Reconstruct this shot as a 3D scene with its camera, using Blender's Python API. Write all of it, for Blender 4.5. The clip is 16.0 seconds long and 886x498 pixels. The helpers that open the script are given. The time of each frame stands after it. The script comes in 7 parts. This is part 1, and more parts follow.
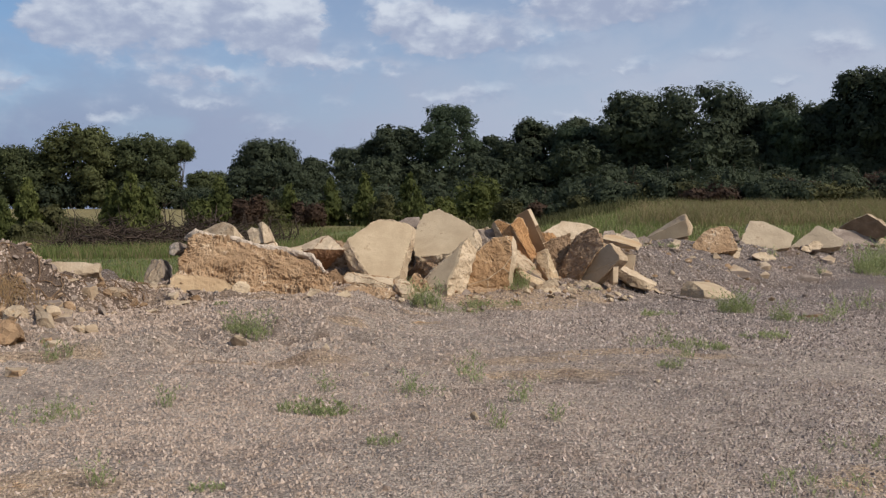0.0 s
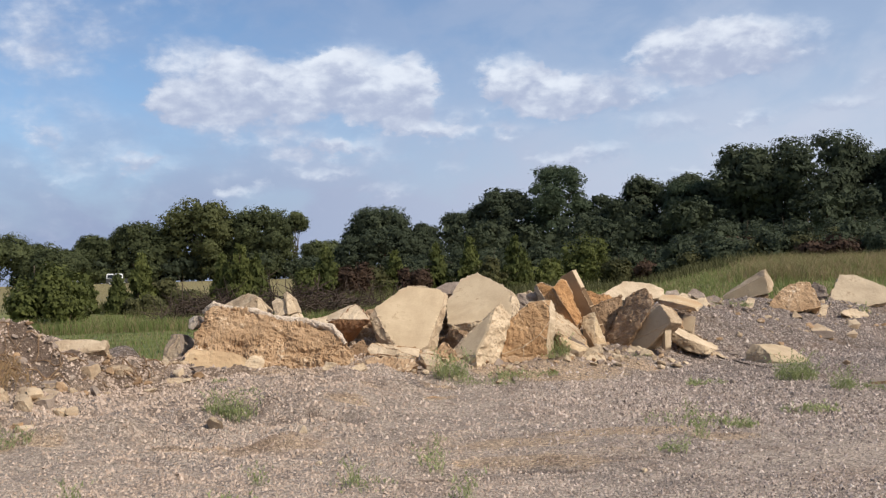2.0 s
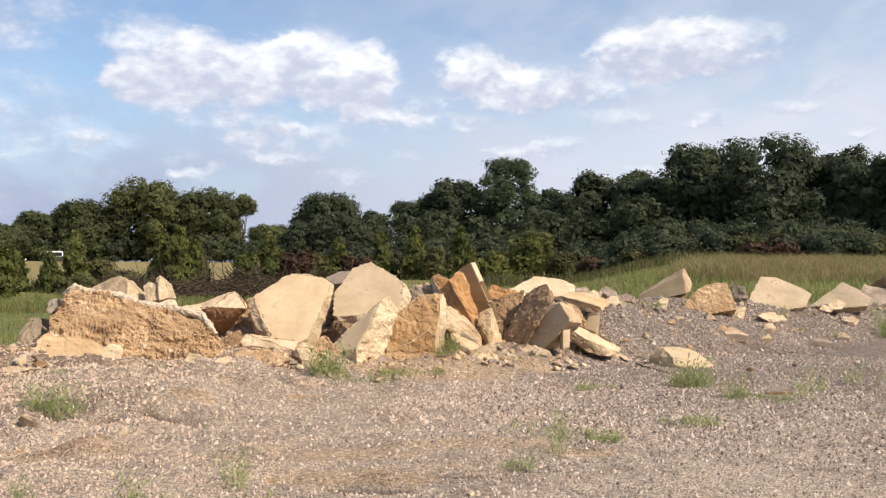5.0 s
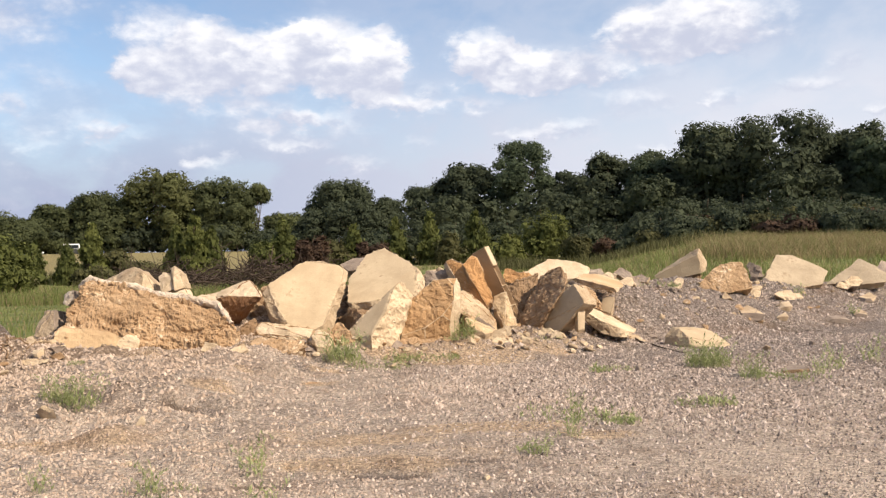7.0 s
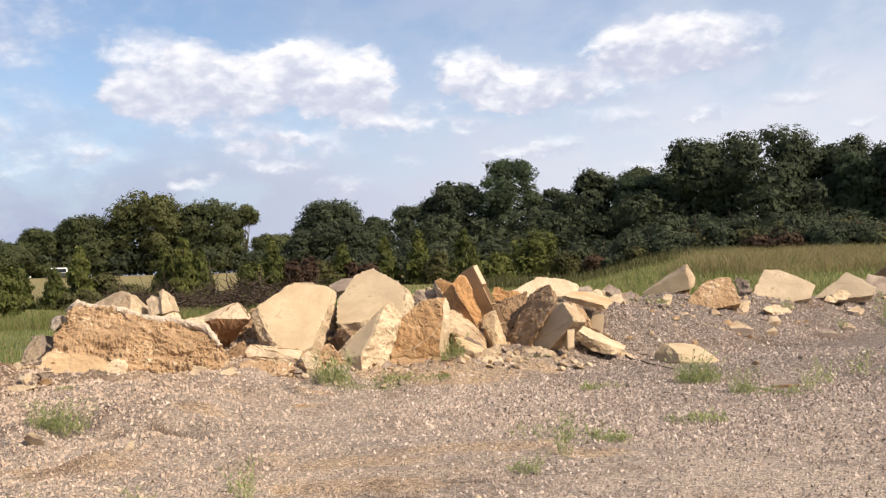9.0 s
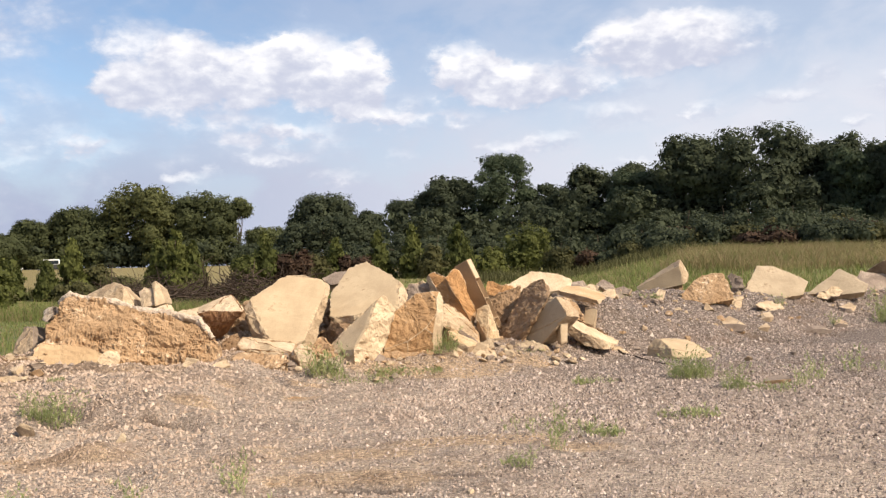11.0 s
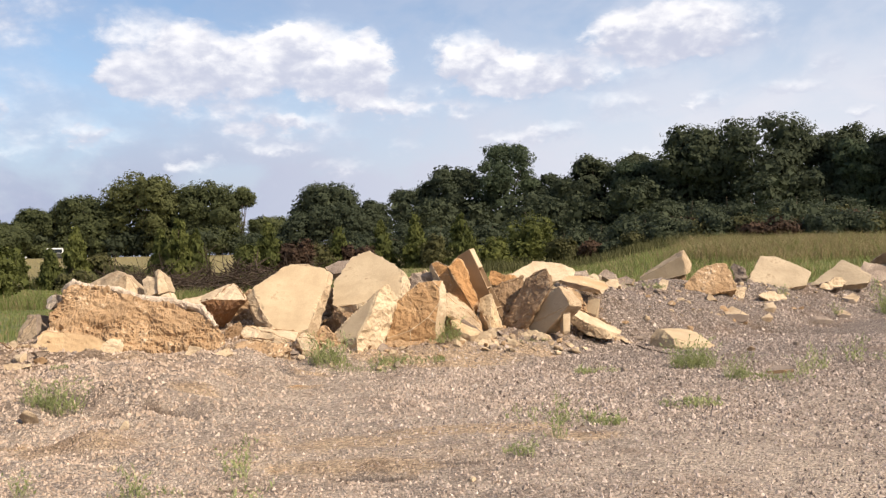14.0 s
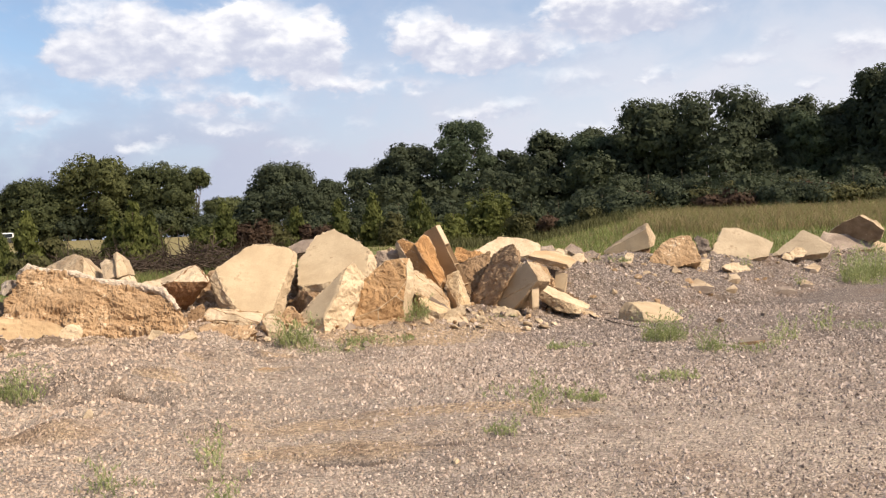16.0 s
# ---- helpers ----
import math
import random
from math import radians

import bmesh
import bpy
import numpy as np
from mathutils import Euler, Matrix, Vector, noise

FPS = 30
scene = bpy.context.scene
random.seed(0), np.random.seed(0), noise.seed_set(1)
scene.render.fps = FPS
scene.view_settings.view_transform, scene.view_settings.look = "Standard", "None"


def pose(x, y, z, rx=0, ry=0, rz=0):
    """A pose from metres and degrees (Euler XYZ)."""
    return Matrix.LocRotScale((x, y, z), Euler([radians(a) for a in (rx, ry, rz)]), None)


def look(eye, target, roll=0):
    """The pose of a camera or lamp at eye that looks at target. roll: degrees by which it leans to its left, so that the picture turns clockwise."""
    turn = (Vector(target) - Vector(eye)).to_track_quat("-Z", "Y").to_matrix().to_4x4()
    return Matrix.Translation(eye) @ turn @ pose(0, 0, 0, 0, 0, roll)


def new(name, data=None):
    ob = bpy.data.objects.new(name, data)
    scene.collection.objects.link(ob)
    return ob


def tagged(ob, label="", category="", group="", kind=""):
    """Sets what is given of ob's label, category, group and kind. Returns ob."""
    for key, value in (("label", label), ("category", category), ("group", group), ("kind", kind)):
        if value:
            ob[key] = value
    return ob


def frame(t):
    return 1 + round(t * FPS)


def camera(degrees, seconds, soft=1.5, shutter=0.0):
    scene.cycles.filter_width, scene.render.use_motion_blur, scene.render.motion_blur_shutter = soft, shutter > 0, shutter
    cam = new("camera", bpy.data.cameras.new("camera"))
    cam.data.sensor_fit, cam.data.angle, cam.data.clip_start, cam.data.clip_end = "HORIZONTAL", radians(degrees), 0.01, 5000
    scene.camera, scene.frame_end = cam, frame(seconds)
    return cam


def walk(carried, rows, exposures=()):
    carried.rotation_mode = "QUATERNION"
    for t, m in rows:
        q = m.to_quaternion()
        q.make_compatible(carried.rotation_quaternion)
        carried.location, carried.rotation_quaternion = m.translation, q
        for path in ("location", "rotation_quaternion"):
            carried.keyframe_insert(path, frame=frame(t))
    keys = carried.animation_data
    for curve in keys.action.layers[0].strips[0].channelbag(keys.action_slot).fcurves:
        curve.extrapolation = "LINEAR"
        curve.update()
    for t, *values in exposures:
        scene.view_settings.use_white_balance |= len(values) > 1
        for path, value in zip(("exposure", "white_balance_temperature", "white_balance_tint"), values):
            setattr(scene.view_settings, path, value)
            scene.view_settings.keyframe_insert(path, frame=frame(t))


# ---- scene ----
cam = camera(48.0, 16.0, soft=1.3)
METRES, EYE, TILT, LEAN, TURN = 3.75, 1.6, -2.1, 0.0, 0.0
ROWS = [
    (0.0, 0.0, 0.0, 0.0, 0.0, 0.0, -0.0),
    (0.5, 0.101, 0.0657, 0.0074, -0.11, 2.43, 0.23),
    (1.0, 0.1839, 0.1628, 0.008, 2.39, 4.11, -0.13),
    (1.5, 0.2787, 0.249, 0.024, 5.11, 3.57, 0.46),
    (2.0, 0.3715, 0.3097, 0.0123, 6.81, 3.72, 1.46),
    (2.5, 0.4449, 0.3961, 0.0112, 8.61, 4.98, -0.35),
    (3.0, 0.5192, 0.4853, 0.0139, 6.66, 2.96, 0.18),
    (3.5, 0.56, 0.5558, 0.0168, 5.87, 3.43, -1.25),
    (4.0, 0.5863, 0.6088, 0.0225, 3.93, 3.9, -0.51),
    (6.5, 0.6149, 0.6233, 0.0224, 4.65, 1.62, 0.37),
    (7.0, 0.6152, 0.6232, 0.0225, 4.91, 2.22, 0.79),
    (7.5, 0.6161, 0.6227, 0.0234, 5.01, 2.37, 1.07),
    (8.0, 0.6162, 0.6214, 0.0245, 4.84, 2.59, 1.23),
    (8.5, 0.6174, 0.6216, 0.025, 4.47, 2.96, 1.36),
    (9.0, 0.6177, 0.623, 0.0252, 4.32, 3.29, 1.58),
    (11.5, 0.6155, 0.6261, 0.0226, 3.74, 2.91, 1.05),
    (12.0, 0.6167, 0.6258, 0.0234, 3.56, 2.91, 0.91),
    (12.5, 0.6163, 0.6247, 0.0238, 3.41, 2.98, 0.94),
    (13.0, 0.6166, 0.6231, 0.0229, 3.55, 3.17, 0.87),
    (13.5, 0.6184, 0.6226, 0.0209, 3.69, 2.97, 1.01),
    (14.0, 0.6164, 0.6265, 0.0199, 4.09, 2.38, 1.04),
    (14.5, 0.6189, 0.6284, 0.0206, 3.89, 2.31, 1.07),
    (15.0, 0.6127, 0.6304, 0.0188, 2.87, 2.57, 1.03),
    (15.5, 0.5939, 0.648, 0.0173, 1.48, 2.42, 1.29),
    (16.0, 0.5743, 0.6888, 0.0198, 1.66, 1.02, 2.14),
]
EXPOSURES = [(0.0, -0.28, 5800, 10), (1.0, -0.14, 5850, 10), (2.5, 0.1, 5950, 10), (3.0, 0.17, 6050, 10), (4.0, 0.32, 6250, 10), (6.5, 0.43, 6550, 12), (16.0, 0.42, 6600, 12)]
walk(cam, [(t, pose(0, 0, EYE, TILT, LEAN, TURN) @ pose(METRES * x, METRES * y, METRES * z, 90 + pitch, roll, yaw)) for t, x, y, z, yaw, pitch, roll in ROWS], EXPOSURES)

# ---- sky and sun ----
SUN_AZ, SUN_EL = 120.0, 42.0        # degrees from +y towards +x, degrees over the horizon
SKY_STRENGTH, CLOUD_STRENGTH, SUN_STRENGTH = 0.108, 1.0, 5.0


def node(tree, kind, **props):
    n = tree.nodes.new(kind)
    for k, v in props.items():
        if k == "op":
            n.operation = v
        elif k == "blend":
            n.blend_type = v
        elif k == "data":
            n.data_type = v
        elif k == "clamp":
            n.use_clamp = v
    return n


def plug(tree, socket, value):
    if isinstance(value, bpy.types.NodeSocket):
        tree.links.new(value, socket)
    elif value is not None:
        socket.default_value = value


def calc(tree, op, a, b=None, c=None, clamp=False):
    n = node(tree, "ShaderNodeMath", op=op, clamp=clamp)
    for socket, value in zip(n.inputs, (a, b, c)):
        plug(tree, socket, value)
    return n.outputs[0]


def mix(tree, fac, a, b, blend="MIX"):
    n = node(tree, "ShaderNodeMix", data="RGBA", blend=blend)
    plug(tree, n.inputs[0], fac)
    plug(tree, n.inputs[6], a)
    plug(tree, n.inputs[7], b)
    return n.outputs[2]


def rgb(r, g, b):
    return (r, g, b, 1.0)


def fractal(tree, vector, scale, detail=4.0, rough=0.55, distortion=0.0):
    n = tree.nodes.new("ShaderNodeTexNoise")
    plug(tree, n.inputs["Vector"], vector)
    n.inputs["Scale"].default_value = scale
    n.inputs["Detail"].default_value = detail
    n.inputs["Roughness"].default_value = rough
    n.inputs["Distortion"].default_value = distortion
    return n.outputs["Fac"]


def ramp(tree, fac, lo, hi):
    """0 at lo, 1 at hi, eased."""
    n = tree.nodes.new("ShaderNodeMapRange")
    n.interpolation_type = "SMOOTHSTEP"
    plug(tree, n.inputs[0], fac)
    n.inputs[1].default_value, n.inputs[2].default_value = lo, hi
    return n.outputs[0]


# clouds: azimuth, elevation, half width, half height in degrees, thickness, brightness
CUMULUS = [(-20.1, 11.6, 2.4, 1.6, 1, 0.85), (-21.5, 10.1, 1.4, 0.9, 0.8, 0.8), (-17.8, 11.1, 1.9, 1.5, 0.95, 0.75), (-14.8, 10.9, 1.9, 1.4, 0.95, 0.85), (-11.5, 11.4, 3.1, 1.6, 1, 1.05), (-12.4, 12, 1.3, 0.9, 0.9, 1.05),
           (-8, 10.9, 1.2, 1.5, 1, 1), (-9.4, 10.2, 2.3, 1.3, 0.9, 0.85), (-15.5, 9.2, 7.5, 1.1, 0.4, 0.45), (-19.2, 9.5, 3.7, 1.1, 0.5, 0.35), (-2.5, 11.3, 1.6, 1.2, 1, 1.05), (-0.9, 10.4, 2.3, 1.1, 0.85, 0.9),
           (1.8, 10.1, 3, 1.1, 0.75, 0.75), (5.2, 9.8, 3.4, 0.7, 0.5, 0.7), (-1.6, 9.2, 3.6, 0.8, 0.6, 0.45), (5.8, 12.1, 1.9, 1, 0.75, 0.8)]
STREAKS = [(8.6, 12.2, 2.9, 1.4, 0.85, 0.85), (12, 12.3, 3.1, 1.4, 0.85, 0.9), (8, 11.1, 4, 0.7, 0.5, 0.35), (4.7, 17.8, 8.2, 1.2, 0.7, 0.8), (-24.1, 7.1, 1.2, 0.8, 0.45, 0.8), (-22.7, 6.6, 1.8, 0.6, 0.5, 0.6),
           (-15, 7.8, 2.2, 0.7, 0.6, 0.8), (-11.8, 7.6, 1.9, 0.5, 0.65, 0.85), (-12.7, 6.9, 3.2, 0.7, 0.45, 0.6), (-8.1, 8.4, 2.1, 0.6, 0.75, 0.85), (-4.5, 8.2, 2.8, 0.5, 0.6, 0.75), (-12.7, 6.1, 1.4, 0.3, 0.4, 0.7),
           (5.9, 8.2, 2, 0.7, 0.6, 0.8), (2.5, 6.9, 1.1, 0.5, 0.8, 0.95), (0.5, 6.5, 1.6, 0.4, 0.6, 0.8)]
PUFFS = [(10.9, 8.3, 0.8, 0.4, 0.65, 0.9), (15.1, 8.7, 1.8, 0.4, 0.5, 0.8), (-6.4, 6, 0.9, 0.5, 0.45, 0.8), (-18, 5, 0.8, 0.4, 0.6, 0.9), (-16.8, 5.3, 0.4, 0.4, 0.5, 0.85), (-28.4, 7.9, 1, 0.7, 0.6, 0.8),
         (17.4, 9.8, 0.9, 0.4, 0.4, 0.8), (18.8, 7, 0.7, 0.3, 0.45, 0.8), (6.6, 5.4, 1.1, 0.4, 0.6, 0.85), (-26.9, 5.9, 1.1, 0.4, 0.3, 0.7), (21.6, 8.9, 1.5, 0.7, 0.7, 0.9), (18.5, 7.1, 0.7, 0.3, 0.4, 0.8),
         (-26.3, 6.5, 3.2, 0.9, 0.3, 0.7), (-27.8, 9, 2.6, 1.1, 0.35, 0.7), (-9.5, 5.2, 1.3, 0.3, 0.3, 0.8)]


def make_sky():
    world = bpy.data.worlds.new("sky")
    world.use_nodes = True
    scene.world = world
    t = world.node_tree
    t.nodes.clear()
    sky = t.nodes.new("ShaderNodeTexSky")
    sky.sky_type, sky.sun_disc = "NISHITA", False
    sky.sun_elevation, sky.sun_rotation = radians(SUN_EL), radians(SUN_AZ)
    sky.air_density, sky.dust_density, sky.ozone_density = 1.0, 0.5, 2.5
    way = t.nodes.new("ShaderNodeTexCoord").outputs["Generated"]
    parts = t.nodes.new("ShaderNodeSeparateXYZ")
    plug(t, parts.inputs[0], way)
    az = calc(t, "MULTIPLY", calc(t, "ARCTAN2", parts.outputs[0], parts.outputs[1]), 180 / math.pi)
    el = calc(t, "MULTIPLY", calc(t, "ARCSINE", parts.outputs[2]), 180 / math.pi)
    flat = t.nodes.new("ShaderNodeCombineXYZ")
    plug(t, flat.inputs[0], calc(t, "MULTIPLY", az, 0.1))
    plug(t, flat.inputs[1], calc(t, "MULTIPLY", el, 0.16))
    puff = fractal(t, flat.outputs[0], 4.5, 7.0, 0.6)
    billow = fractal(t, flat.outputs[0], 9.0, 6.0, 0.6, 0.4)
    fine = fractal(t, flat.outputs[0], 1.6, 5.0, 0.55, 0.3)
    wisp = fractal(t, flat.outputs[0], 14.0, 3.0, 0.5)
    soft = calc(t, "SUBTRACT", puff, 0.5)
    azw = calc(t, "ADD", az, calc(t, "ADD", calc(t, "MULTIPLY", calc(t, "SUBTRACT", fine, 0.5), 3.0), calc(t, "MULTIPLY", calc(t, "SUBTRACT", billow, 0.5), 2.2)))
    elw = calc(t, "ADD", el, calc(t, "ADD", calc(t, "MULTIPLY", soft, 1.8), calc(t, "MULTIPLY", calc(t, "SUBTRACT", wisp, 0.5), 0.7)))
    body, glow = calc(t, "MULTIPLY", ramp(t, calc(t, "MULTIPLY", fine, ramp(t, el, 2.0, 7.0)), 0.45, 0.75), 0.3), 0.0
    for a, e, w, h, thick, bright in CUMULUS + STREAKS + PUFFS:
        u = calc(t, "DIVIDE", calc(t, "SUBTRACT", azw, a), w)
        v = calc(t, "DIVIDE", calc(t, "SUBTRACT", elw, e), h)
        rr = calc(t, "ADD", calc(t, "MULTIPLY", u, u), calc(t, "MULTIPLY", v, v))
        d = calc(t, "MULTIPLY", ramp(t, rr, 2.7, 0.0), thick)
        top = calc(t, "MULTIPLY", ramp(t, v, -1.0, 0.8), bright)
        body = calc(t, "ADD", body, d)
        glow = calc(t, "ADD", glow, calc(t, "MULTIPLY", d, top))
    # the rest of the sky carries loose cumulus as well
    away = ramp(t, calc(t, "ADD", calc(t, "ABSOLUTE", az), calc(t, "MULTIPLY", calc(t, "ABSOLUTE", el), 1.6)), 38.0, 55.0)
    loose = calc(t, "MULTIPLY", ramp(t, fractal(t, way, 3.0, 6.0, 0.55), 0.5, 0.7), away)
    body, glow = calc(t, "ADD", body, loose), calc(t, "ADD", glow, calc(t, "MULTIPLY", loose, 0.7))
    lit = calc(t, "DIVIDE", glow, calc(t, "MAXIMUM", body, 0.05))
    lit = ramp(t, calc(t, "ADD", calc(t, "MULTIPLY", lit, 0.75), calc(t, "ADD", calc(t, "MULTIPLY", soft, 1.3), calc(t, "MULTIPLY", calc(t, "SUBTRACT", billow, 0.5), 0.7))), -0.1, 0.95)
    dense = ramp(t, calc(t, "ADD", body, calc(t, "ADD", calc(t, "MULTIPLY", soft, 1.3), calc(t, "MULTIPLY", calc(t, "SUBTRACT", fine, 0.5), 0.8))), -0.1, 1.3)
    veil = ramp(t, fine, 0.35, 0.6)
    low = ramp(t, el, 13.0, 1.0)
    thin = calc(t, "ADD", calc(t, "ADD", calc(t, "ADD", 0.24, calc(t, "MULTIPLY", az, 0.010)), calc(t, "MULTIPLY", veil, 0.26)), calc(t, "MULTIPLY", low, 0.85))
    cover = calc(t, "MAXIMUM", calc(t, "MULTIPLY", dense, 0.93), thin)
    haze = mix(t, ramp(t, az, -28.0, 14.0), rgb(0.34, 0.385, 0.51), rgb(0.58, 0.605, 0.67))
    under = mix(t, dense, haze, rgb(0.47, 0.495, 0.59))
    white = mix(t, calc(t, "MULTIPLY", lit, dense), under, rgb(0.86, 0.855, 0.85))
    clear, cloud = t.nodes.new("ShaderNodeBackground"), t.nodes.new("ShaderNodeBackground")
    plug(t, clear.inputs[0], sky.outputs[0])
    clear.inputs[1].default_value = SKY_STRENGTH
    plug(t, cloud.inputs[0], white)
    cloud.inputs[1].default_value = CLOUD_STRENGTH
    both = t.nodes.new("ShaderNodeMixShader")
    plug(t, both.inputs[0], cover)
    plug(t, both.inputs[1], clear.outputs[0])
    plug(t, both.inputs[2], cloud.outputs[0])
    out = t.nodes.new("ShaderNodeOutputWorld")
    plug(t, out.inputs[0], both.outputs[0])


make_sky()
lamp = bpy.data.lights.new("sun", "SUN")
lamp.energy, lamp.angle, lamp.color = SUN_STRENGTH, radians(0.6), (1.0, 0.88, 0.70)
sun = new("sun", lamp)
a, e = radians(SUN_AZ), radians(SUN_EL)
sun.matrix_basis = look((60 * math.sin(a) * math.cos(e), 60 * math.cos(a) * math.cos(e), 60 * math.sin(e)), (0, 0, 0))


# ---- materials ----
def material(name, build, rough=0.9):
    m = bpy.data.materials.new(name)
    m.use_nodes = True
    t = m.node_tree
    bsdf = next(n for n in t.nodes if n.type == "BSDF_PRINCIPLED")
    bsdf.inputs["Roughness"].default_value = rough
    bsdf.inputs["Specular IOR Level"].default_value = 0.25
    build(t, bsdf)
    return m


def bump(t, bsdf, height, strength, distance):
    n = t.nodes.new("ShaderNodeBump")
    n.inputs["Strength"].default_value, n.inputs["Distance"].default_value = strength, distance
    plug(t, n.inputs["Height"], height)
    plug(t, bsdf.inputs["Normal"], n.outputs[0])


def coords(t):
    return t.nodes.new("ShaderNodeTexCoord").outputs["Object"]


def stone_material(name, base, dark, stain, stain_from=0.56, scale=2.0, relief=0.5, spread=0.18):
    """Weathered concrete or stone: two tones, blotched stains and a sandy grain."""
    def build(t, bsdf):
        p = coords(t)
        per = t.nodes.new("ShaderNodeObjectInfo").outputs["Random"]
        shift = t.nodes.new("ShaderNodeVectorMath")
        shift.operation = "ADD"
        plug(t, shift.inputs[0], p)
        offset = t.nodes.new("ShaderNodeCombineXYZ")
        plug(t, offset.inputs[0], calc(t, "MULTIPLY", per, 37.0))
        plug(t, offset.inputs[2], calc(t, "MULTIPLY", per, 19.0))
        plug(t, shift.inputs[1], offset.outputs[0])
        p = shift.outputs[0]
        big = fractal(t, p, scale, 5.0, 0.6, 0.3)
        mid = fractal(t, p, scale * 5, 5.0, 0.65)
        grit = fractal(t, p, scale * 45, 3.0, 0.7)
        c = mix(t, ramp(t, big, 0.3, 0.7), rgb(*dark), rgb(*base))
        c = mix(t, ramp(t, calc(t, "ADD", calc(t, "MULTIPLY", big, 0.45), calc(t, "MULTIPLY", mid, 0.55)), stain_from, stain_from + 0.1), c, rgb(*stain))
        tone = calc(t, "ADD", 1.0 - spread, calc(t, "MULTIPLY", calc(t, "ADD", calc(t, "MULTIPLY", grit, 1.2), calc(t, "MULTIPLY", per, 0.5)), spread * 1.3))
        c = mix(t, 1.0, c, tone, "MULTIPLY")
        plug(t, bsdf.inputs["Base Color"], c)
        bump(t, bsdf, calc(t, "ADD", calc(t, "MULTIPLY", mid, 0.6), calc(t, "MULTIPLY", grit, 0.3)), relief, 0.03)
    return material(name, build, 0.92)


CONCRETE = stone_material("weathered_concrete", (.50, .385, .25), (.40, .30, .19), (.33, .235, .14), .575, 1.9, .4, .22)
PALE = stone_material("pale_broken_concrete", (.56, .44, .305), (.42, .315, .205), (.42, .265, .14), .58, 2.5, .7)
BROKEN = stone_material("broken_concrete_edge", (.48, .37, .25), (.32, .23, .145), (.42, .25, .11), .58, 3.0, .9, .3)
EARTH = stone_material("clay_coated_concrete", (.43, .29, .17), (.315, .20, .11), (.68, .54, .39), .55, 2.0, 1.0, .3)
RUST = stone_material("orange_clay", (.48, .265, .115), (.36, .195, .085), (.58, .42, .25), .58, 3.0, 1.0, .25)
BROWN = stone_material("brown_clay_rubble", (.30, .20, .12), (.20, .125, .07), (.42, .32, .21), .58, 3.5, .9, .3)
RUSTY = stone_material("rust_streaked_sandy_concrete", (.47, .35, .215), (.42, .265, .135), (.55, .43, .28), .56, 1.8, .9, .25)
CRUST = stone_material("grey_concrete_crust", (.64, .53, .42), (.44, .34, .25), (.72, .60, .47), .56, 5.0, 1.0, .35)
CLAY = stone_material("smooth_tan_clay", (.53, .385, .23), (.44, .30, .17), (.62, .48, .32), .6, 2.0, .35)
# The CONCRETE mix with darker tones, same grain and relief.
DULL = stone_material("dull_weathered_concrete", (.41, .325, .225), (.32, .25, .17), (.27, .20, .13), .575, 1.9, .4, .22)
OCHRE = stone_material("ochre_clay_on_concrete", (.46, .295, .155), (.33, .195, .095), (.66, .50, .34), .55, 2.4, 1.0, .3)
# Rusty clay, darkened for the shaded underside of the pale wedge.
SHADED_RUSSET = stone_material("dark_russet_clay", (.26, .14, .07), (.17, .09, .045), (.40, .26, .14), .6, 3.0, .9, .25)
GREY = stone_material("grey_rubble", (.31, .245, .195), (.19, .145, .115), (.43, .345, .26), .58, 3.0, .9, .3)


def leaf_material(name, dark, light, through_it=0.38, vary=0.3):
    def build(t, bsdf):
        g = t.nodes.new("ShaderNodeNewGeometry").outputs["Random Per Island"]
        per = t.nodes.new("ShaderNodeObjectInfo").outputs["Random"]
        big = fractal(t, coords(t), 0.35, 3.0)
        f = calc(t, "ADD", calc(t, "MULTIPLY", g, vary), calc(t, "ADD", calc(t, "MULTIPLY", big, 0.9 - vary), calc(t, "MULTIPLY", per, 0.25)))
        c = mix(t, ramp(t, f, 0.2, 1.0), rgb(*dark), rgb(*light))
        plug(t, bsdf.inputs["Base Color"], c)
        thin = t.nodes.new("ShaderNodeBsdfTranslucent")
        plug(t, thin.inputs[0], c)
        both = t.nodes.new("ShaderNodeMixShader")
        both.inputs[0].default_value = through_it
        plug(t, both.inputs[1], bsdf.outputs[0])
        plug(t, both.inputs[2], thin.outputs[0])
        out = next(n for n in t.nodes if n.type == "OUTPUT_MATERIAL")
        plug(t, out.inputs[0], both.outputs[0])
    return material(name, build, 0.85)


# Dark tone stands in for cloud shade, narrow range for distant haze.
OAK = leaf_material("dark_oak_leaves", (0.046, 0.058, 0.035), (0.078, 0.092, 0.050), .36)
ELM = leaf_material("elm_leaves", (0.050, 0.061, 0.028), (0.130, 0.144, 0.060))
OLIVE = leaf_material("olive_leaves", (0.062, 0.070, 0.029), (0.160, 0.168, 0.065))
FEATHER = leaf_material("grey_green_leaves", (0.045, 0.063, 0.036), (0.120, 0.150, 0.083))
CEDAR = leaf_material("cedar_sprays", (0.053, 0.065, 0.019), (0.163, 0.173, 0.048))
SCRUB = leaf_material("scrub_leaves", (0.050, 0.053, 0.022), (0.160, 0.149, 0.061))
RUSSET = leaf_material("russet_leaves", (0.048, 0.031, 0.022), (0.120, 0.072, 0.046))
MEADOW = leaf_material("meadow_grass_blades", (0.13, 0.16, 0.045), (0.26, 0.28, 0.10), .45, .1)
SEEDY = leaf_material("dry_seeding_grass", (0.218, 0.167, 0.083), (0.40, 0.31, 0.175), .35, .1)
WEED = leaf_material("weed_leaves", (.21, .245, .095), (.46, .48, .235), .45, .45)
STRAW = leaf_material("dead_straw", (.26, .165, .08), (.46, .32, .17), .3)
